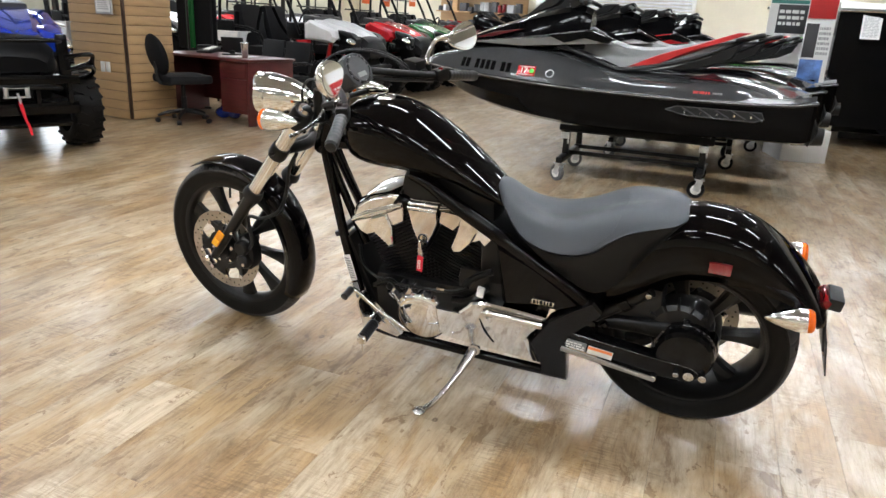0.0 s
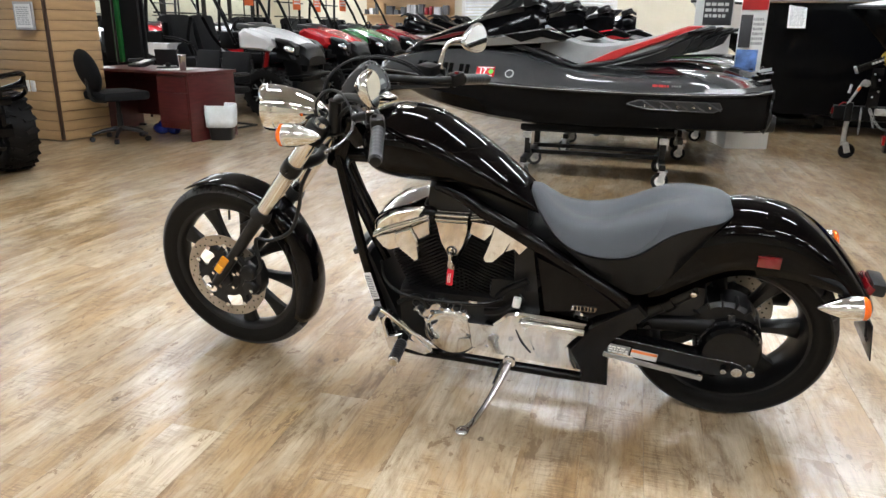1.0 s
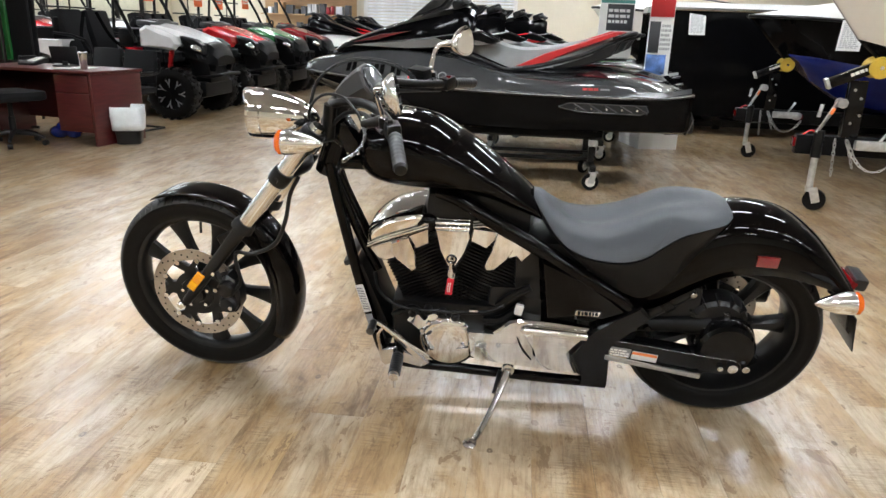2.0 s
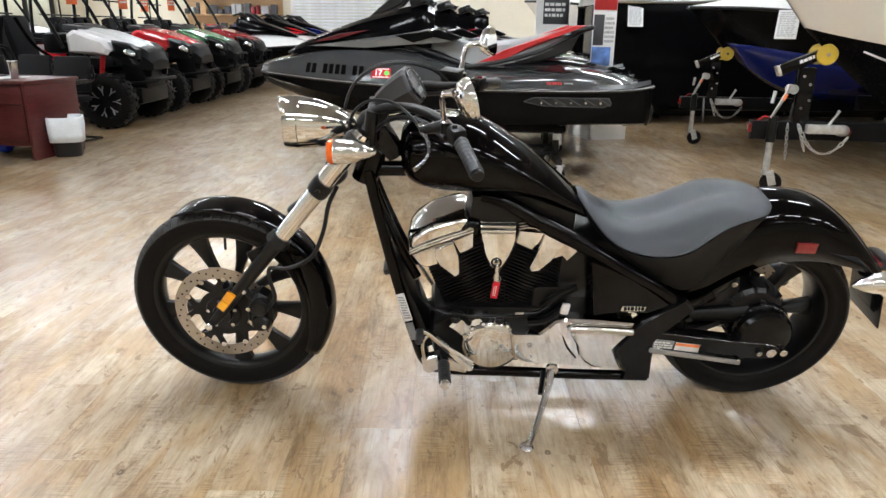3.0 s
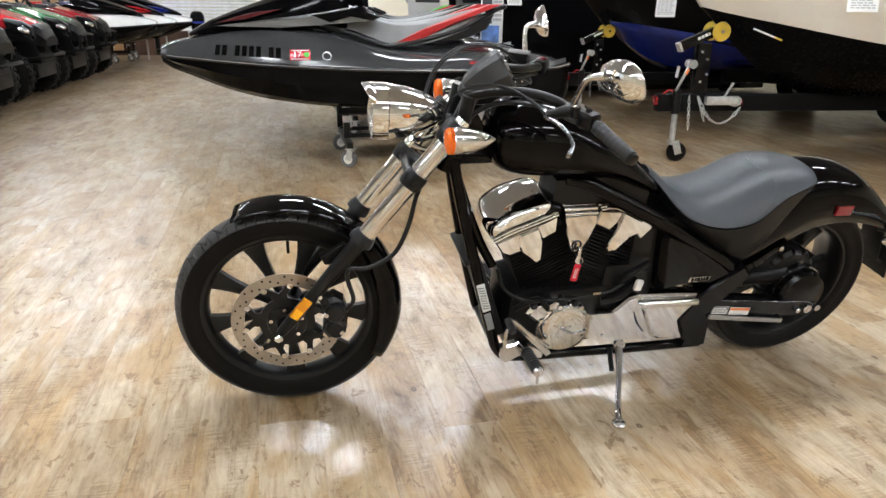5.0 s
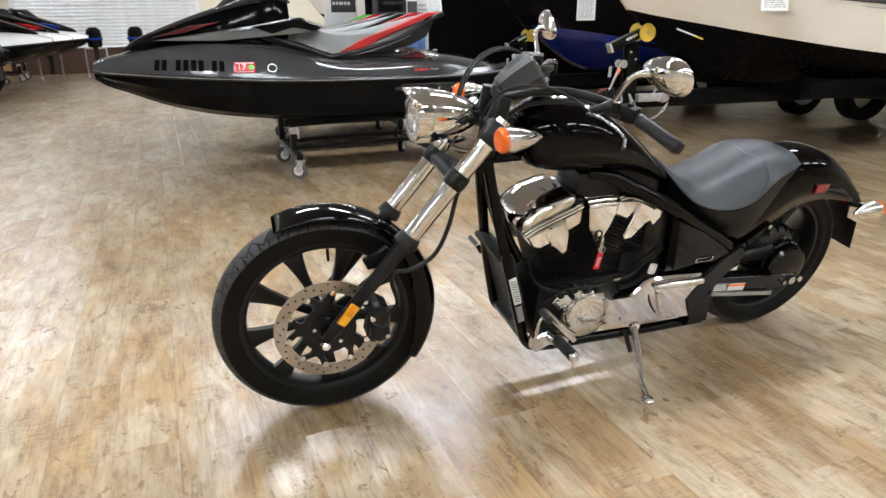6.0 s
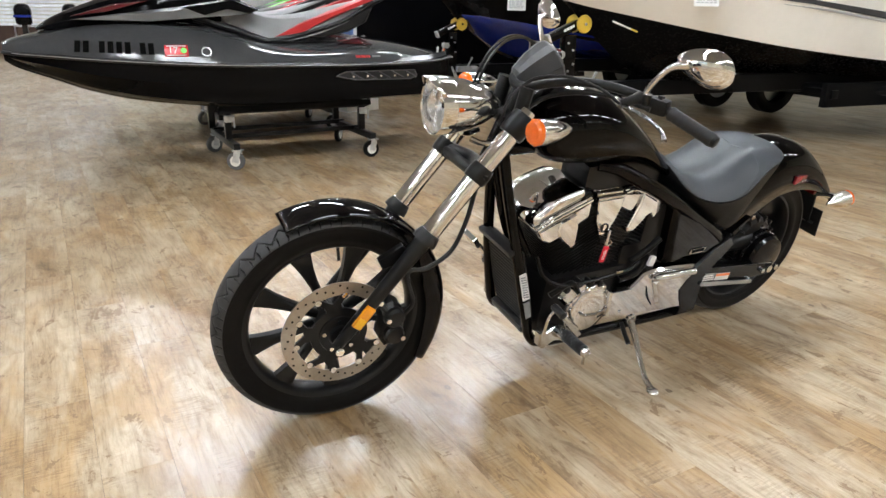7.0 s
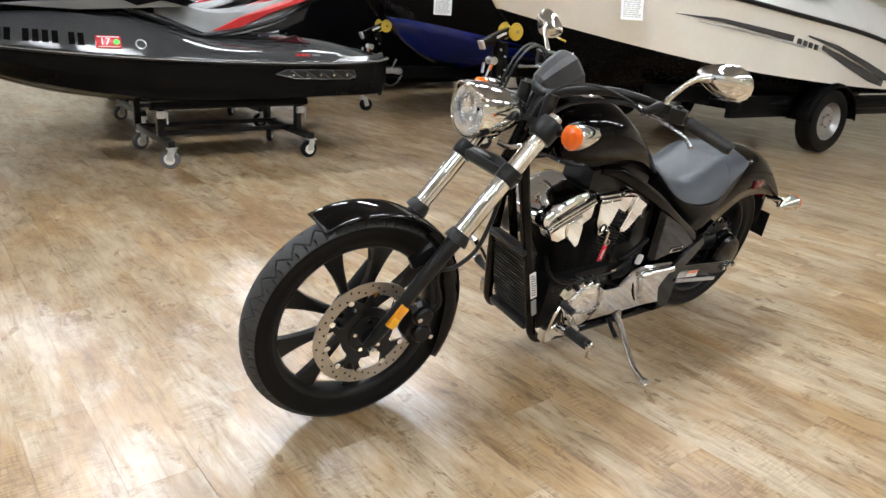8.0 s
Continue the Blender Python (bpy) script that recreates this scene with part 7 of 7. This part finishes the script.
    part("warning_sticker", box(B(), (-0.045, -0.108, 0.745), (0.022, 0.003, 0.05), 0.001, turn("Y", 24)), M["label_orange"], wp)
    part("bow_roller", lathe(B(), [(-0.105, 0.030), (-0.10, 0.070), (-0.088, 0.078), (-0.06, 0.062), (-0.03, 0.040), (0.03, 0.040), (0.06, 0.062), (0.088, 0.078), (0.10, 0.070), (0.105, 0.030)], (0.215, 0, 1.062), (0, 1, 0), 24), M["yellow"], t, "yellow hourglass bow roller")
    part("roller_pin", lathe(B(), [(-0.115, 0.014), (0.115, 0.014)], (0.215, 0, 1.062), (0, 1, 0), 10), M["steel"], t)
    chain(t, (0.02, -0.06, 0.54), (0.03, -0.085, 0.27), 0.0, 9)
    chain(t, (0.10, -0.06, 0.53), (0.45, -0.115, 0.45), 0.17, 15)
    chain(t, (0.10, -0.06, 0.53), (0.16, -0.09, 0.34), 0.0, 7)
    for s in (-1, 1):
        c = (axle_x, 1.02 * s, 0.335)
        w = part("wheel", lathe(B(), [(0.02 * s, 0.20), (0.085 * s, 0.20), (0.065 * s, 0.185), (0.03 * s, 0.15), (0.035 * s, 0.06), (0.06 * s, 0.05), (0.06 * s, 0.01)], c, (0, 1, 0), 30), M["galv_rod"], t, "grey steel trailer wheel")
        part("tyre", lathe(B(), [(-0.085, 0.20), (-0.10, 0.25), (-0.09, 0.315), (-0.07, 0.332), (0.07, 0.332), (0.09, 0.315), (0.10, 0.25), (0.085, 0.20)], c, (0, 1, 0), 40, cap=False), M["rubber"], w)
        for k in range(5):
            a = 2 * math.pi * k / 5
            part("wheel_nut", lathe(B(), [(0, 0.012), (0.02 * s, 0.010)], (c[0] + 0.07 * math.cos(a), c[1] + 0.036 * s, c[2] + 0.07 * math.sin(a)), (0, 1, 0), 6), M["steel"], w)
        rings = []
        for k in range(13):
            a = radians(178 - 176 * k / 12)
            rr = 0.405
            rings.append([(c[0] + rr * math.cos(a) * 1.08, c[1] - 0.13 * s, c[2] + rr * math.sin(a)), (c[0] + rr * math.cos(a) * 1.08, c[1] + 0.09 * s, c[2] + rr * math.sin(a)), (c[0] + (rr - 0.03) * math.cos(a) * 1.08, c[1] + 0.135 * s, c[2] + (rr - 0.03) * math.sin(a) - 0.01)])
        shell(part("mudguard", loft(B(), rings, closed=False), M["hull_black"], t, "black mudguard"), 0.01)
        part("axle_bracket", box(B(), (axle_x, 0.86 * s, 0.42), (0.18, 0.10, 0.14), 0.01), M["satin_black"], t)
    part("axle", box(B(), (axle_x, 0, 0.335), (0.06, 1.9, 0.06), 0.006), M["satin_black"], t)
    return t


TB = pose(3.41, 3.25, 0, 0, 0, -7.5)
boat_trailer(TB)
DK = M["board_dark"]
gfx = [(DK, (1.12, 1.56, 2.06, 2.50), (0.598, 0.620, 0.600, 0.580), (0.602, 0.680, 0.685, 0.680), "side_stripe"),
       (M["print_grey"], (1.34, 1.80, 2.24, 2.70), (0.555, 0.560, 0.540, 0.515), (0.560, 0.592, 0.575, 0.545), "side_stripe"),
       (DK, (2.96, 3.36, 3.96, 4.24), (0.555, 0.385, 0.130, 0.060), (0.625, 0.520, 0.320, 0.220), "side_stripe"),
       (DK, (2.70, 3.22, 3.86, 4.26, 4.8), (0.710, 0.600, 0.380, 0.210, 0.02), (0.735, 0.680, 0.500, 0.360, 0.16), "side_stripe")]
bb = boat(TB @ pose(0.26, 0, -0.05), M["cream_gloss"], M["hull_matt"], "cream speedboat with a black bottom and dark side stripes", M["white_gloss"], gfx)
for k, x in enumerate((2.56, 2.65, 2.74, 2.83)):
    shell(part("name_decal", patch((x, x + 0.065), (0.565 - 0.012 * k, 0.557 - 0.012 * k), (0.655 - 0.012 * k, 0.647 - 0.012 * k), -1), DK, bb), 0.002, 1)
part("bow_strap", tube(B(), [hull_at(0.20, -0.12, -1, 0.02), hull_at(0.30, -0.16, -1, 0.03)], 0.010, 8, k=1, flat=0.5), M["label"], bb, "white strap")
part("strap_tip", tube(B(), [hull_at(0.30, -0.16, -1, 0.03), hull_at(0.34, -0.175, -1, 0.03)], 0.011, 8, k=1, flat=0.5), M["yellow"], bb, "yellow strap tip")
TA = pose(3.63, 5.68, 0, 0, 0, -5)
boat_trailer(TA @ Matrix.Diagonal((0.93, 0.93, 0.93, 1)))
gfa = [(M["hull_blue"], (0.06, 0.2, 0.52, 0.96, 1.36, 1.72, 2.0), (-0.95, -0.98, -0.98, -0.98, -0.98, -0.98, -0.98), (0.04, 0.10, 0.12, 0.10, 0.06, -0.06, -0.60), "blue_flank")]
boat(TA @ pose(0.30, 0, 0) @ Matrix.Diagonal((1, 1, 0.85, 1)), M["hull_black"], M["hull_matt"], "black speedboat with a deep blue flank on a trailer", M["white_gloss"], gfa)
# black high-sided boat with its square stern towards the aisle, hull drawn low to fill the dark below, on an added
# cradle
cr = thing("boat_cradle", pose(2.95, 8.42, 0), "black steel cradle added to hold up a boat", "cradle")
for x in (0.9, 2.6, 4.2):
    part("cradle_beam", box(B(), (x, 0, 0.135), (0.12, 1.7, 0.10), 0.008), M["satin_black"], cr)
    for s in (-1, 1):
        part("cradle_leg", box(B(), (x, 0.35 * s, 0.045), (0.10, 0.10, 0.09), 0.006), M["satin_black"], cr)
for s in (-1, 1):
    part("cradle_rail", box(B(), (2.6, 0.35 * s, 0.075), (4.6, 0.10, 0.08), 0.006), M["satin_black"], cr)
tb = thing("boat", pose(2.95, 8.42, 0), "high-sided black speedboat with a square stern", "boat", "boats on trailers")
rings, deckr = [], []
for x, w, zs, wb, zb, zk in spline([(0.0, 1.08, 1.56, 1.02, 0.27, 0.21), (0.05, 1.12, 1.57, 1.06, 0.25, 0.20), (1.5, 1.16, 1.57, 1.10, 0.25, 0.19), (3.2, 1.14, 1.60, 1.04, 0.30, 0.19), (4.6, 0.80, 1.66, 0.62, 0.58, 0.32), (5.4, 0.30, 1.72, 0.16, 1.15, 1.0), (5.6, 0.04, 1.74, 0.03, 1.3, 1.26)], 4):
    half = [(w, zs), (w * 0.995, zb + (zs - zb) * 0.6), (wb + (w - wb) * 0.3, zb + (zs - zb) * 0.25), (wb, zb), (wb * 0.5, (zb + zk) / 2), (0, zk)]
    rings.append([(x, -y, z) for y, z in half] + [(x, y, z) for y, z in half[-2::-1]])
    deckr.append([(x, -w, zs + 0.002), (x, -w * 0.92, zs + 0.09), (x, w * 0.92, zs + 0.09), (x, w, zs + 0.002)])
part("hull_side", loft(B(), rings), M["hull_black"], tb, sharp=35)
part("deck", loft(B(), deckr), M["white_gloss"], tb, "white deck edge")
for s in (-1, 1):
    part("rub_rail", tube(B(), [(r[0][0], s * (abs(r[0][1]) + 0.012), r[0][2]) for r in rings], 0.022, 8, k=1), M["steel"], tb)
TD = pose(2.62, 11.75, 0, 0, 0, -4)
boat_trailer(TD, 1.55)
boat(TD @ pose(0.20, 0, 0), M["white_gloss"], M["hull_matt"], "white and black speedboat on a short trailer", M["white_gloss"])

for i, (x, y, z, rz) in enumerate(((4.09, 4.86, 1.29, -36), (4.15, 2.31, 1.36, -30), (3.23, 7.265, 1.40, 0))):
    c = solo("spec_sheet", box(B(), (0, 0, 0), (0.20, 0.004, 0.28), 0.001), M["paper"], "white specification sheet taped to a boat hull", "paper sheet", "spec sheets", m=pose(x, y, z, -14, 0, rz))
    bars("sheet_print", c, M["print_grey"], (-0.08, -0.0025, 0.0), (1, 0, 0), (0, 0, 1), 0.16, 0.24, 14, seed=20 + i)

# carton and display boards behind the watercraft
cm = Matrix.Translation((2.89, 5.92, 0)) @ pose(0, 0, 0, 0, 0, 14)
ct = solo("carton", box(B(), (-0.24, 0.30, 0.165), (0.46, 0.60, 0.33), 0.004), M["paper"], "plain white cardboard carton on the floor", "box", m=cm)
part("carton_flap", box(B(), (-0.24, 0.15, 0.334), (0.46, 0.29, 0.004), 0.001), M["paper"], ct)
bd1 = thing("display_board", pose(2.60, 6.20, 0, 0, 0, 0), "tall printed display board with a red header and a blue photo", "sign")
part("panel", box(B(), (0, 0, 0.98), (0.27, 0.015, 1.90), 0.002), M["paper"], bd1)
part("base", box(B(), (0, 0, 0.012), (0.34, 0.30, 0.024), 0.004), M["satin_black"], bd1)
part("header", box(B(), (0, -0.010, 1.62), (0.26, 0.006, 0.36), 0.001), M["red_matt"], bd1, "red header")
part("dark_field", box(B(), (-0.065, -0.010, 1.22), (0.12, 0.006, 0.34), 0.001), M["board_dark"], bd1)
part("photo", box(B(), (-0.02, -0.010, 0.88), (0.22, 0.006, 0.30), 0.001), M["board_blue"], bd1, "blue photograph")
bars("board_print", bd1, M["print_grey"], (0.005, -0.0085, 1.22), (1, 0, 0), (0, 0, 1), 0.11, 0.30, 6, seed=31)
bars("header_print", bd1, M["paper"], (-0.11, -0.0135, 1.68), (1, 0, 0), (0, 0, 1), 0.2, 0.12, 3, seed=32)
bd2 = thing("display_board", pose(2.50, 9.6, 0, 0, 0, 8), "white and dark printed display board with a teal edge", "sign")
part("panel", box(B(), (0, 0, 0.98), (0.56, 0.015, 1.55), 0.002), M["paper"], bd2)
part("base", box(B(), (0, 0, 0.10), (0.60, 0.30, 0.20), 0.004), M["satin_black"], bd2)
part("dark_field", box(B(), (0.05, -0.010, 1.50), (0.42, 0.006, 0.40), 0.001), M["board_dark"], bd2)
part("teal_edge", box(B(), (0.0, -0.010, 1.74), (0.54, 0.006, 0.05), 0.001), M["board_teal"], bd2)
bars("board_print", bd2, M["paper"], (-0.14, -0.0135, 1.52), (1, 0, 0), (0, 0, 1), 0.34, 0.25, 3, seed=34)


# outboard motors on stands along the north wall
def outboard(m, band):
    t = thing("outboard_motor", m, "black outboard motor hanging on a steel stand", "outboard motor", "outboard motors")
    rings = []
    for z, wx, wy in spline([(0.66, 0.17, 0.12), (0.70, 0.21, 0.15), (0.86, 0.23, 0.165), (0.98, 0.22, 0.16), (1.06, 0.17, 0.12), (1.09, 0.08, 0.06)], 3):
        rings.append([(wx * math.copysign(abs(math.cos(a)) ** 0.7, math.cos(a)) + 0.03 * (z - 0.8), wy * math.copysign(abs(math.sin(a)) ** 0.7, math.sin(a)), z) for a in (2 * math.pi * k / 20 for k in range(20))])
    cw = part("cowling", loft(B(), rings), M["hull_black"], t)
    part("cowling_band", box(B(), (0.0, 0, 0.84), (0.47, 0.335, 0.05), 0.01), band, cw)
    part("leg", slab(B(), [(-0.10, 0.68), (0.10, 0.68), (0.08, 0.30), (0.10, 0.18), (-0.04, 0.10), (-0.10, 0.30)], -0.05, 0.05, 0.015), M["satin_black"], t)
    part("propeller", lathe(B(), [(0.0, 0.04), (0.12, 0.035), (0.14, 0.01)], (0.06, 0, 0.22), (1, 0, 0), 12), M["satin_black"], t)
    part("stand", tube(tube(tube(B(), [(-0.22, 0.22, 0.02), (-0.22, 0.22, 0.62), (-0.22, -0.22, 0.62), (-0.22, -0.22, 0.02)], 0.022, 8, k=1), [(-0.42, 0.22, 0.02), (0.30, 0.22, 0.02)], 0.022, 8, k=1), [(-0.42, -0.22, 0.02), (0.30, -0.22, 0.02)], 0.022, 8, k=1), M["galv"], t)
    return t


o = outboard(pose(-2.55, 15.9, 0, 0, 0, -80), M["blue"])
for x, y, rz in ((-1.62, 16.0, -85), (-0.75, 16.0, -95), (0.15, 16.1, -90), (1.05, 16.0, -92)):
    copy_thing(o, pose(x, y, 0, 0, 0, rz))
# shelving with boxed goods
sh = thing("shelf_unit", pose(-4.9, 17.25, 0), "pale wooden wall shelf with boxed goods", "shelf")
part("back_board", box(B(), (0, 0.28, 1.25), (2.6, 0.02, 2.3)), M["slat"], sh)
for z in (0.5, 1.0, 1.5, 2.0):
    part("shelf_board", box(B(), (0, 0.08, z), (2.6, 0.38, 0.03), 0.004), M["slat"], sh)
rnd = random.Random(8)
for z in (0.515, 1.015, 1.515):
    x = -1.22
    while x < 1.1:
        w, h = rnd.uniform(0.08, 0.2), rnd.uniform(0.10, 0.32)
        solo("goods_box", box(B(), (0, 0, h / 2), (w, 0.24, h), 0.006), rnd.choice((M["dkred"], M["board_dark"], M["paper"], M["board_dark"], M["red_matt"], M["print_grey"], M["slat"])), "boxed shop goods standing on a wall shelf", "box", "boxed goods", m=pose(-4.9 + x + w / 2, 17.25, z))
        x += w + rnd.uniform(0.02, 0.08)


# ---- floor planks, last ----
def plank_material():
    m = bpy.data.materials.new("vinyl_plank")
    m.use_nodes = True
    n, l = m.node_tree.nodes, m.node_tree.links
    b = n["Principled BSDF"]
    geo, oi = n.new("ShaderNodeNewGeometry"), n.new("ShaderNodeObjectInfo")
    rnd = n.new("ShaderNodeMath")
    rnd.operation = "ADD"
    l.new(geo.outputs["Random Per Island"], rnd.inputs[0])
    l.new(oi.outputs["Random"], rnd.inputs[1])
    off = n.new("ShaderNodeVectorMath")
    off.operation = "MULTIPLY_ADD"
    sc = n.new("ShaderNodeCombineXYZ")
    for i in range(3):
        l.new(rnd.outputs[0], sc.inputs[i])
    l.new(sc.outputs[0], off.inputs[0])
    off.inputs[1].default_value = (31.0, 17.0, 9.0)
    l.new(geo.outputs["Position"], off.inputs[2])

    def tex(vec, stretch, scale, detail, rough=0.55, dist=0.0):
        mp, t = n.new("ShaderNodeMapping"), n.new("ShaderNodeTexNoise")
        mp.inputs["Scale"].default_value = stretch
        l.new(vec, mp.inputs[0])
        l.new(mp.outputs[0], t.inputs["Vector"])
        t.inputs["Scale"].default_value, t.inputs["Detail"].default_value = scale, detail
        t.inputs["Roughness"].default_value, t.inputs["Distortion"].default_value = rough, dist
        return t.outputs["Fac"]

    def ramp(fac, stops):
        r = n.new("ShaderNodeValToRGB")
        e = r.color_ramp.elements
        e[0].position, e[0].color = stops[0][0], (*stops[0][1], 1)
        e[1].position, e[1].color = stops[-1][0], (*stops[-1][1], 1)
        for p, c in stops[1:-1]:
            e.new(p).color = (*c, 1)
        l.new(fac, r.inputs[0])
        return r.outputs[0]

    def mix(fac, a, c, mode="MIX"):
        x = n.new("ShaderNodeMix")
        x.data_type, x.blend_type = "RGBA", mode
        for s, v in ((0, fac), (6, a), (7, c)):
            if isinstance(v, (int, float)):
                x.inputs[s].default_value = v
            elif isinstance(v, tuple):
                x.inputs[s].default_value = (*v, 1)
            else:
                l.new(v, x.inputs[s])
        return x.outputs[2]
    vec = off.outputs[0]
    # tan boards limed with grey-white, in streaks that run along the plank
    lime = tex(vec, (1.0, 0.32, 1), 4.4, 7, 0.62, 0.7)
    base = mix(ramp(lime, [(0.41, (0, 0, 0)), (0.56, (1, 1, 1))]), (0.400, 0.268, 0.135), (0.498, 0.400, 0.282))
    cloud = tex(vec, (1.0, 0.30, 1), 11.0, 9, 0.74, 0.5)
    base = mix(1.0, base, ramp(cloud, [(0.34, (0.50, 0.42, 0.33)), (0.43, (0.83, 0.79, 0.73)), (0.53, (1.03, 1.03, 1.02)), (0.65, (1.16, 1.16, 1.17))]), "MULTIPLY")
    drift = tex(geo.outputs["Position"], (1.0, 0.5, 1), 1.6, 4, 0.6, 0.3)
    base = mix(1.0, base, ramp(drift, [(0.38, (0.70, 0.63, 0.53)), (0.58, (1.0, 1.0, 1.0))]), "MULTIPLY")
    grain = tex(vec, (1.0, 0.06, 1), 90.0, 5, 0.70, 0.5)
    base = mix(0.36, base, ramp(grain, [(0.36, (0.40, 0.32, 0.24)), (0.50, (0.98, 0.97, 0.96)), (0.62, (1.14, 1.14, 1.14))]), "MULTIPLY")
    # short saw marks across the grain, in patches
    saw, where = tex(vec, (0.10, 1.0, 1), 150.0, 3, 0.6, 0.4), tex(vec, (1.0, 0.5, 1), 7.0, 3, 0.6)
    base = mix(ramp(where, [(0.50, (0, 0, 0)), (0.62, (0.55, 0.55, 0.55))]), base, mix(1.0, base, ramp(saw, [(0.42, (0.55, 0.50, 0.45)), (0.56, (1.08, 1.08, 1.08))]), "MULTIPLY"))
    stain = tex(vec, (1.0, 0.50, 1), 17.0, 7, 0.70, 0.6)
    base = mix(ramp(stain, [(0.590, (0, 0, 0)), (0.625, (0.75, 0.75, 0.75))]), base, (0.20, 0.118, 0.055))
    v = n.new("ShaderNodeTexVoronoi")
    v.inputs["Scale"].default_value = 3.6
    mp = n.new("ShaderNodeMapping")
    mp.inputs["Scale"].default_value = (1.4, 0.9, 1)
    l.new(vec, mp.inputs[0])
    l.new(mp.outputs[0], v.inputs["Vector"])
    base = mix(ramp(v.outputs["Distance"], [(0.018, (0.25, 0.25, 0.25)), (0.030, (0.85, 0.85, 0.85)), (0.040, (0.75, 0.75, 0.75)), (0.062, (0, 0, 0))]), base, (0.075, 0.042, 0.020))
    tone = n.new("ShaderNodeMapRange")
    fr = n.new("ShaderNodeMath")
    fr.operation = "FRACT"
    ml = n.new("ShaderNodeMath")
    ml.operation = "MULTIPLY"
    ml.inputs[1].default_value = 7.31
    l.new(rnd.outputs[0], ml.inputs[0])
    l.new(ml.outputs[0], fr.inputs[0])
    l.new(fr.outputs[0], tone.inputs[0])
    tone.inputs["To Min"].default_value, tone.inputs["To Max"].default_value = 0.95, 1.05
    cb = n.new("ShaderNodeCombineColor")
    for i in range(3):
        l.new(tone.outputs[0], cb.inputs[i])
    base = mix(1.0, base, cb.outputs[0], "MULTIPLY")
    l.new(base, b.inputs["Base Color"])
    scuff = tex(geo.outputs["Position"], (1, 1, 1), 2.2, 5, 0.6)
    rr = n.new("ShaderNodeMapRange")
    rr.inputs["To Min"].default_value, rr.inputs["To Max"].default_value = 0.30, 0.42
    l.new(scuff, rr.inputs[0])
    l.new(rr.outputs[0], b.inputs["Roughness"])
    b.inputs["IOR"].default_value = 1.42
    b.inputs["Coat Weight"].default_value, b.inputs["Coat Roughness"].default_value, b.inputs["Coat IOR"].default_value = 1.0, 0.25, 1.60
    bp = n.new("ShaderNodeBump")
    bp.inputs["Strength"].default_value, bp.inputs["Distance"].default_value = 0.05, 0.002
    l.new(grain, bp.inputs["Height"])
    l.new(bp.outputs[0], b.inputs["Normal"])
    return m


M["plank"] = plank_material()
PW, PL, GAP = 0.182, 1.22, 0.0007
NEAR = (-1.75, 3.35, -2.2, 3.0)         # stretch of floor built plank by plank
me_plank = None
rest = B()
rows = int((X1 - X0) / PW)
for i in range(rows):
    x = X0 + (i + 0.5) * PW
    y = Y0 - PL * ((i * 0.37) % 1.0)
    while y < Y1:
        a, e = max(y, Y0), min(y + PL, Y1)
        cy = (a + e) / 2
        if e - a > 0.05:
            if NEAR[0] < x < NEAR[1] and NEAR[2] < cy < NEAR[3] and e - a > PL - 0.01:
                if me_plank is None:
                    ob = part("plank", box(B(), (0, 0, -0.006), (PW - GAP, PL - GAP, 0.012)), M["plank"], floor)
                    me_plank = ob.data
                else:
                    ob = new("plank", me_plank)
                    ob.parent = floor
                ob.location = (x, cy, 0)
            else:
                h, q = (PW - GAP) / 2, (e - a - GAP) / 2
                lo = [(x - h, cy - q, -0.012), (x + h, cy - q, -0.012), (x + h, cy + q, -0.012), (x - h, cy + q, -0.012)]
                loft(rest, [lo, [(p[0], p[1], 0.0) for p in lo]])
        y += PL
me = bpy.data.meshes.new("planks")
bmesh.ops.recalc_face_normals(rest, faces=rest.faces)
rest.to_mesh(me)
rest.free()
me.materials.append(M["plank"])
ob = new("planks", me)
ob.parent = floor
tagged(ob, kind="stuff")
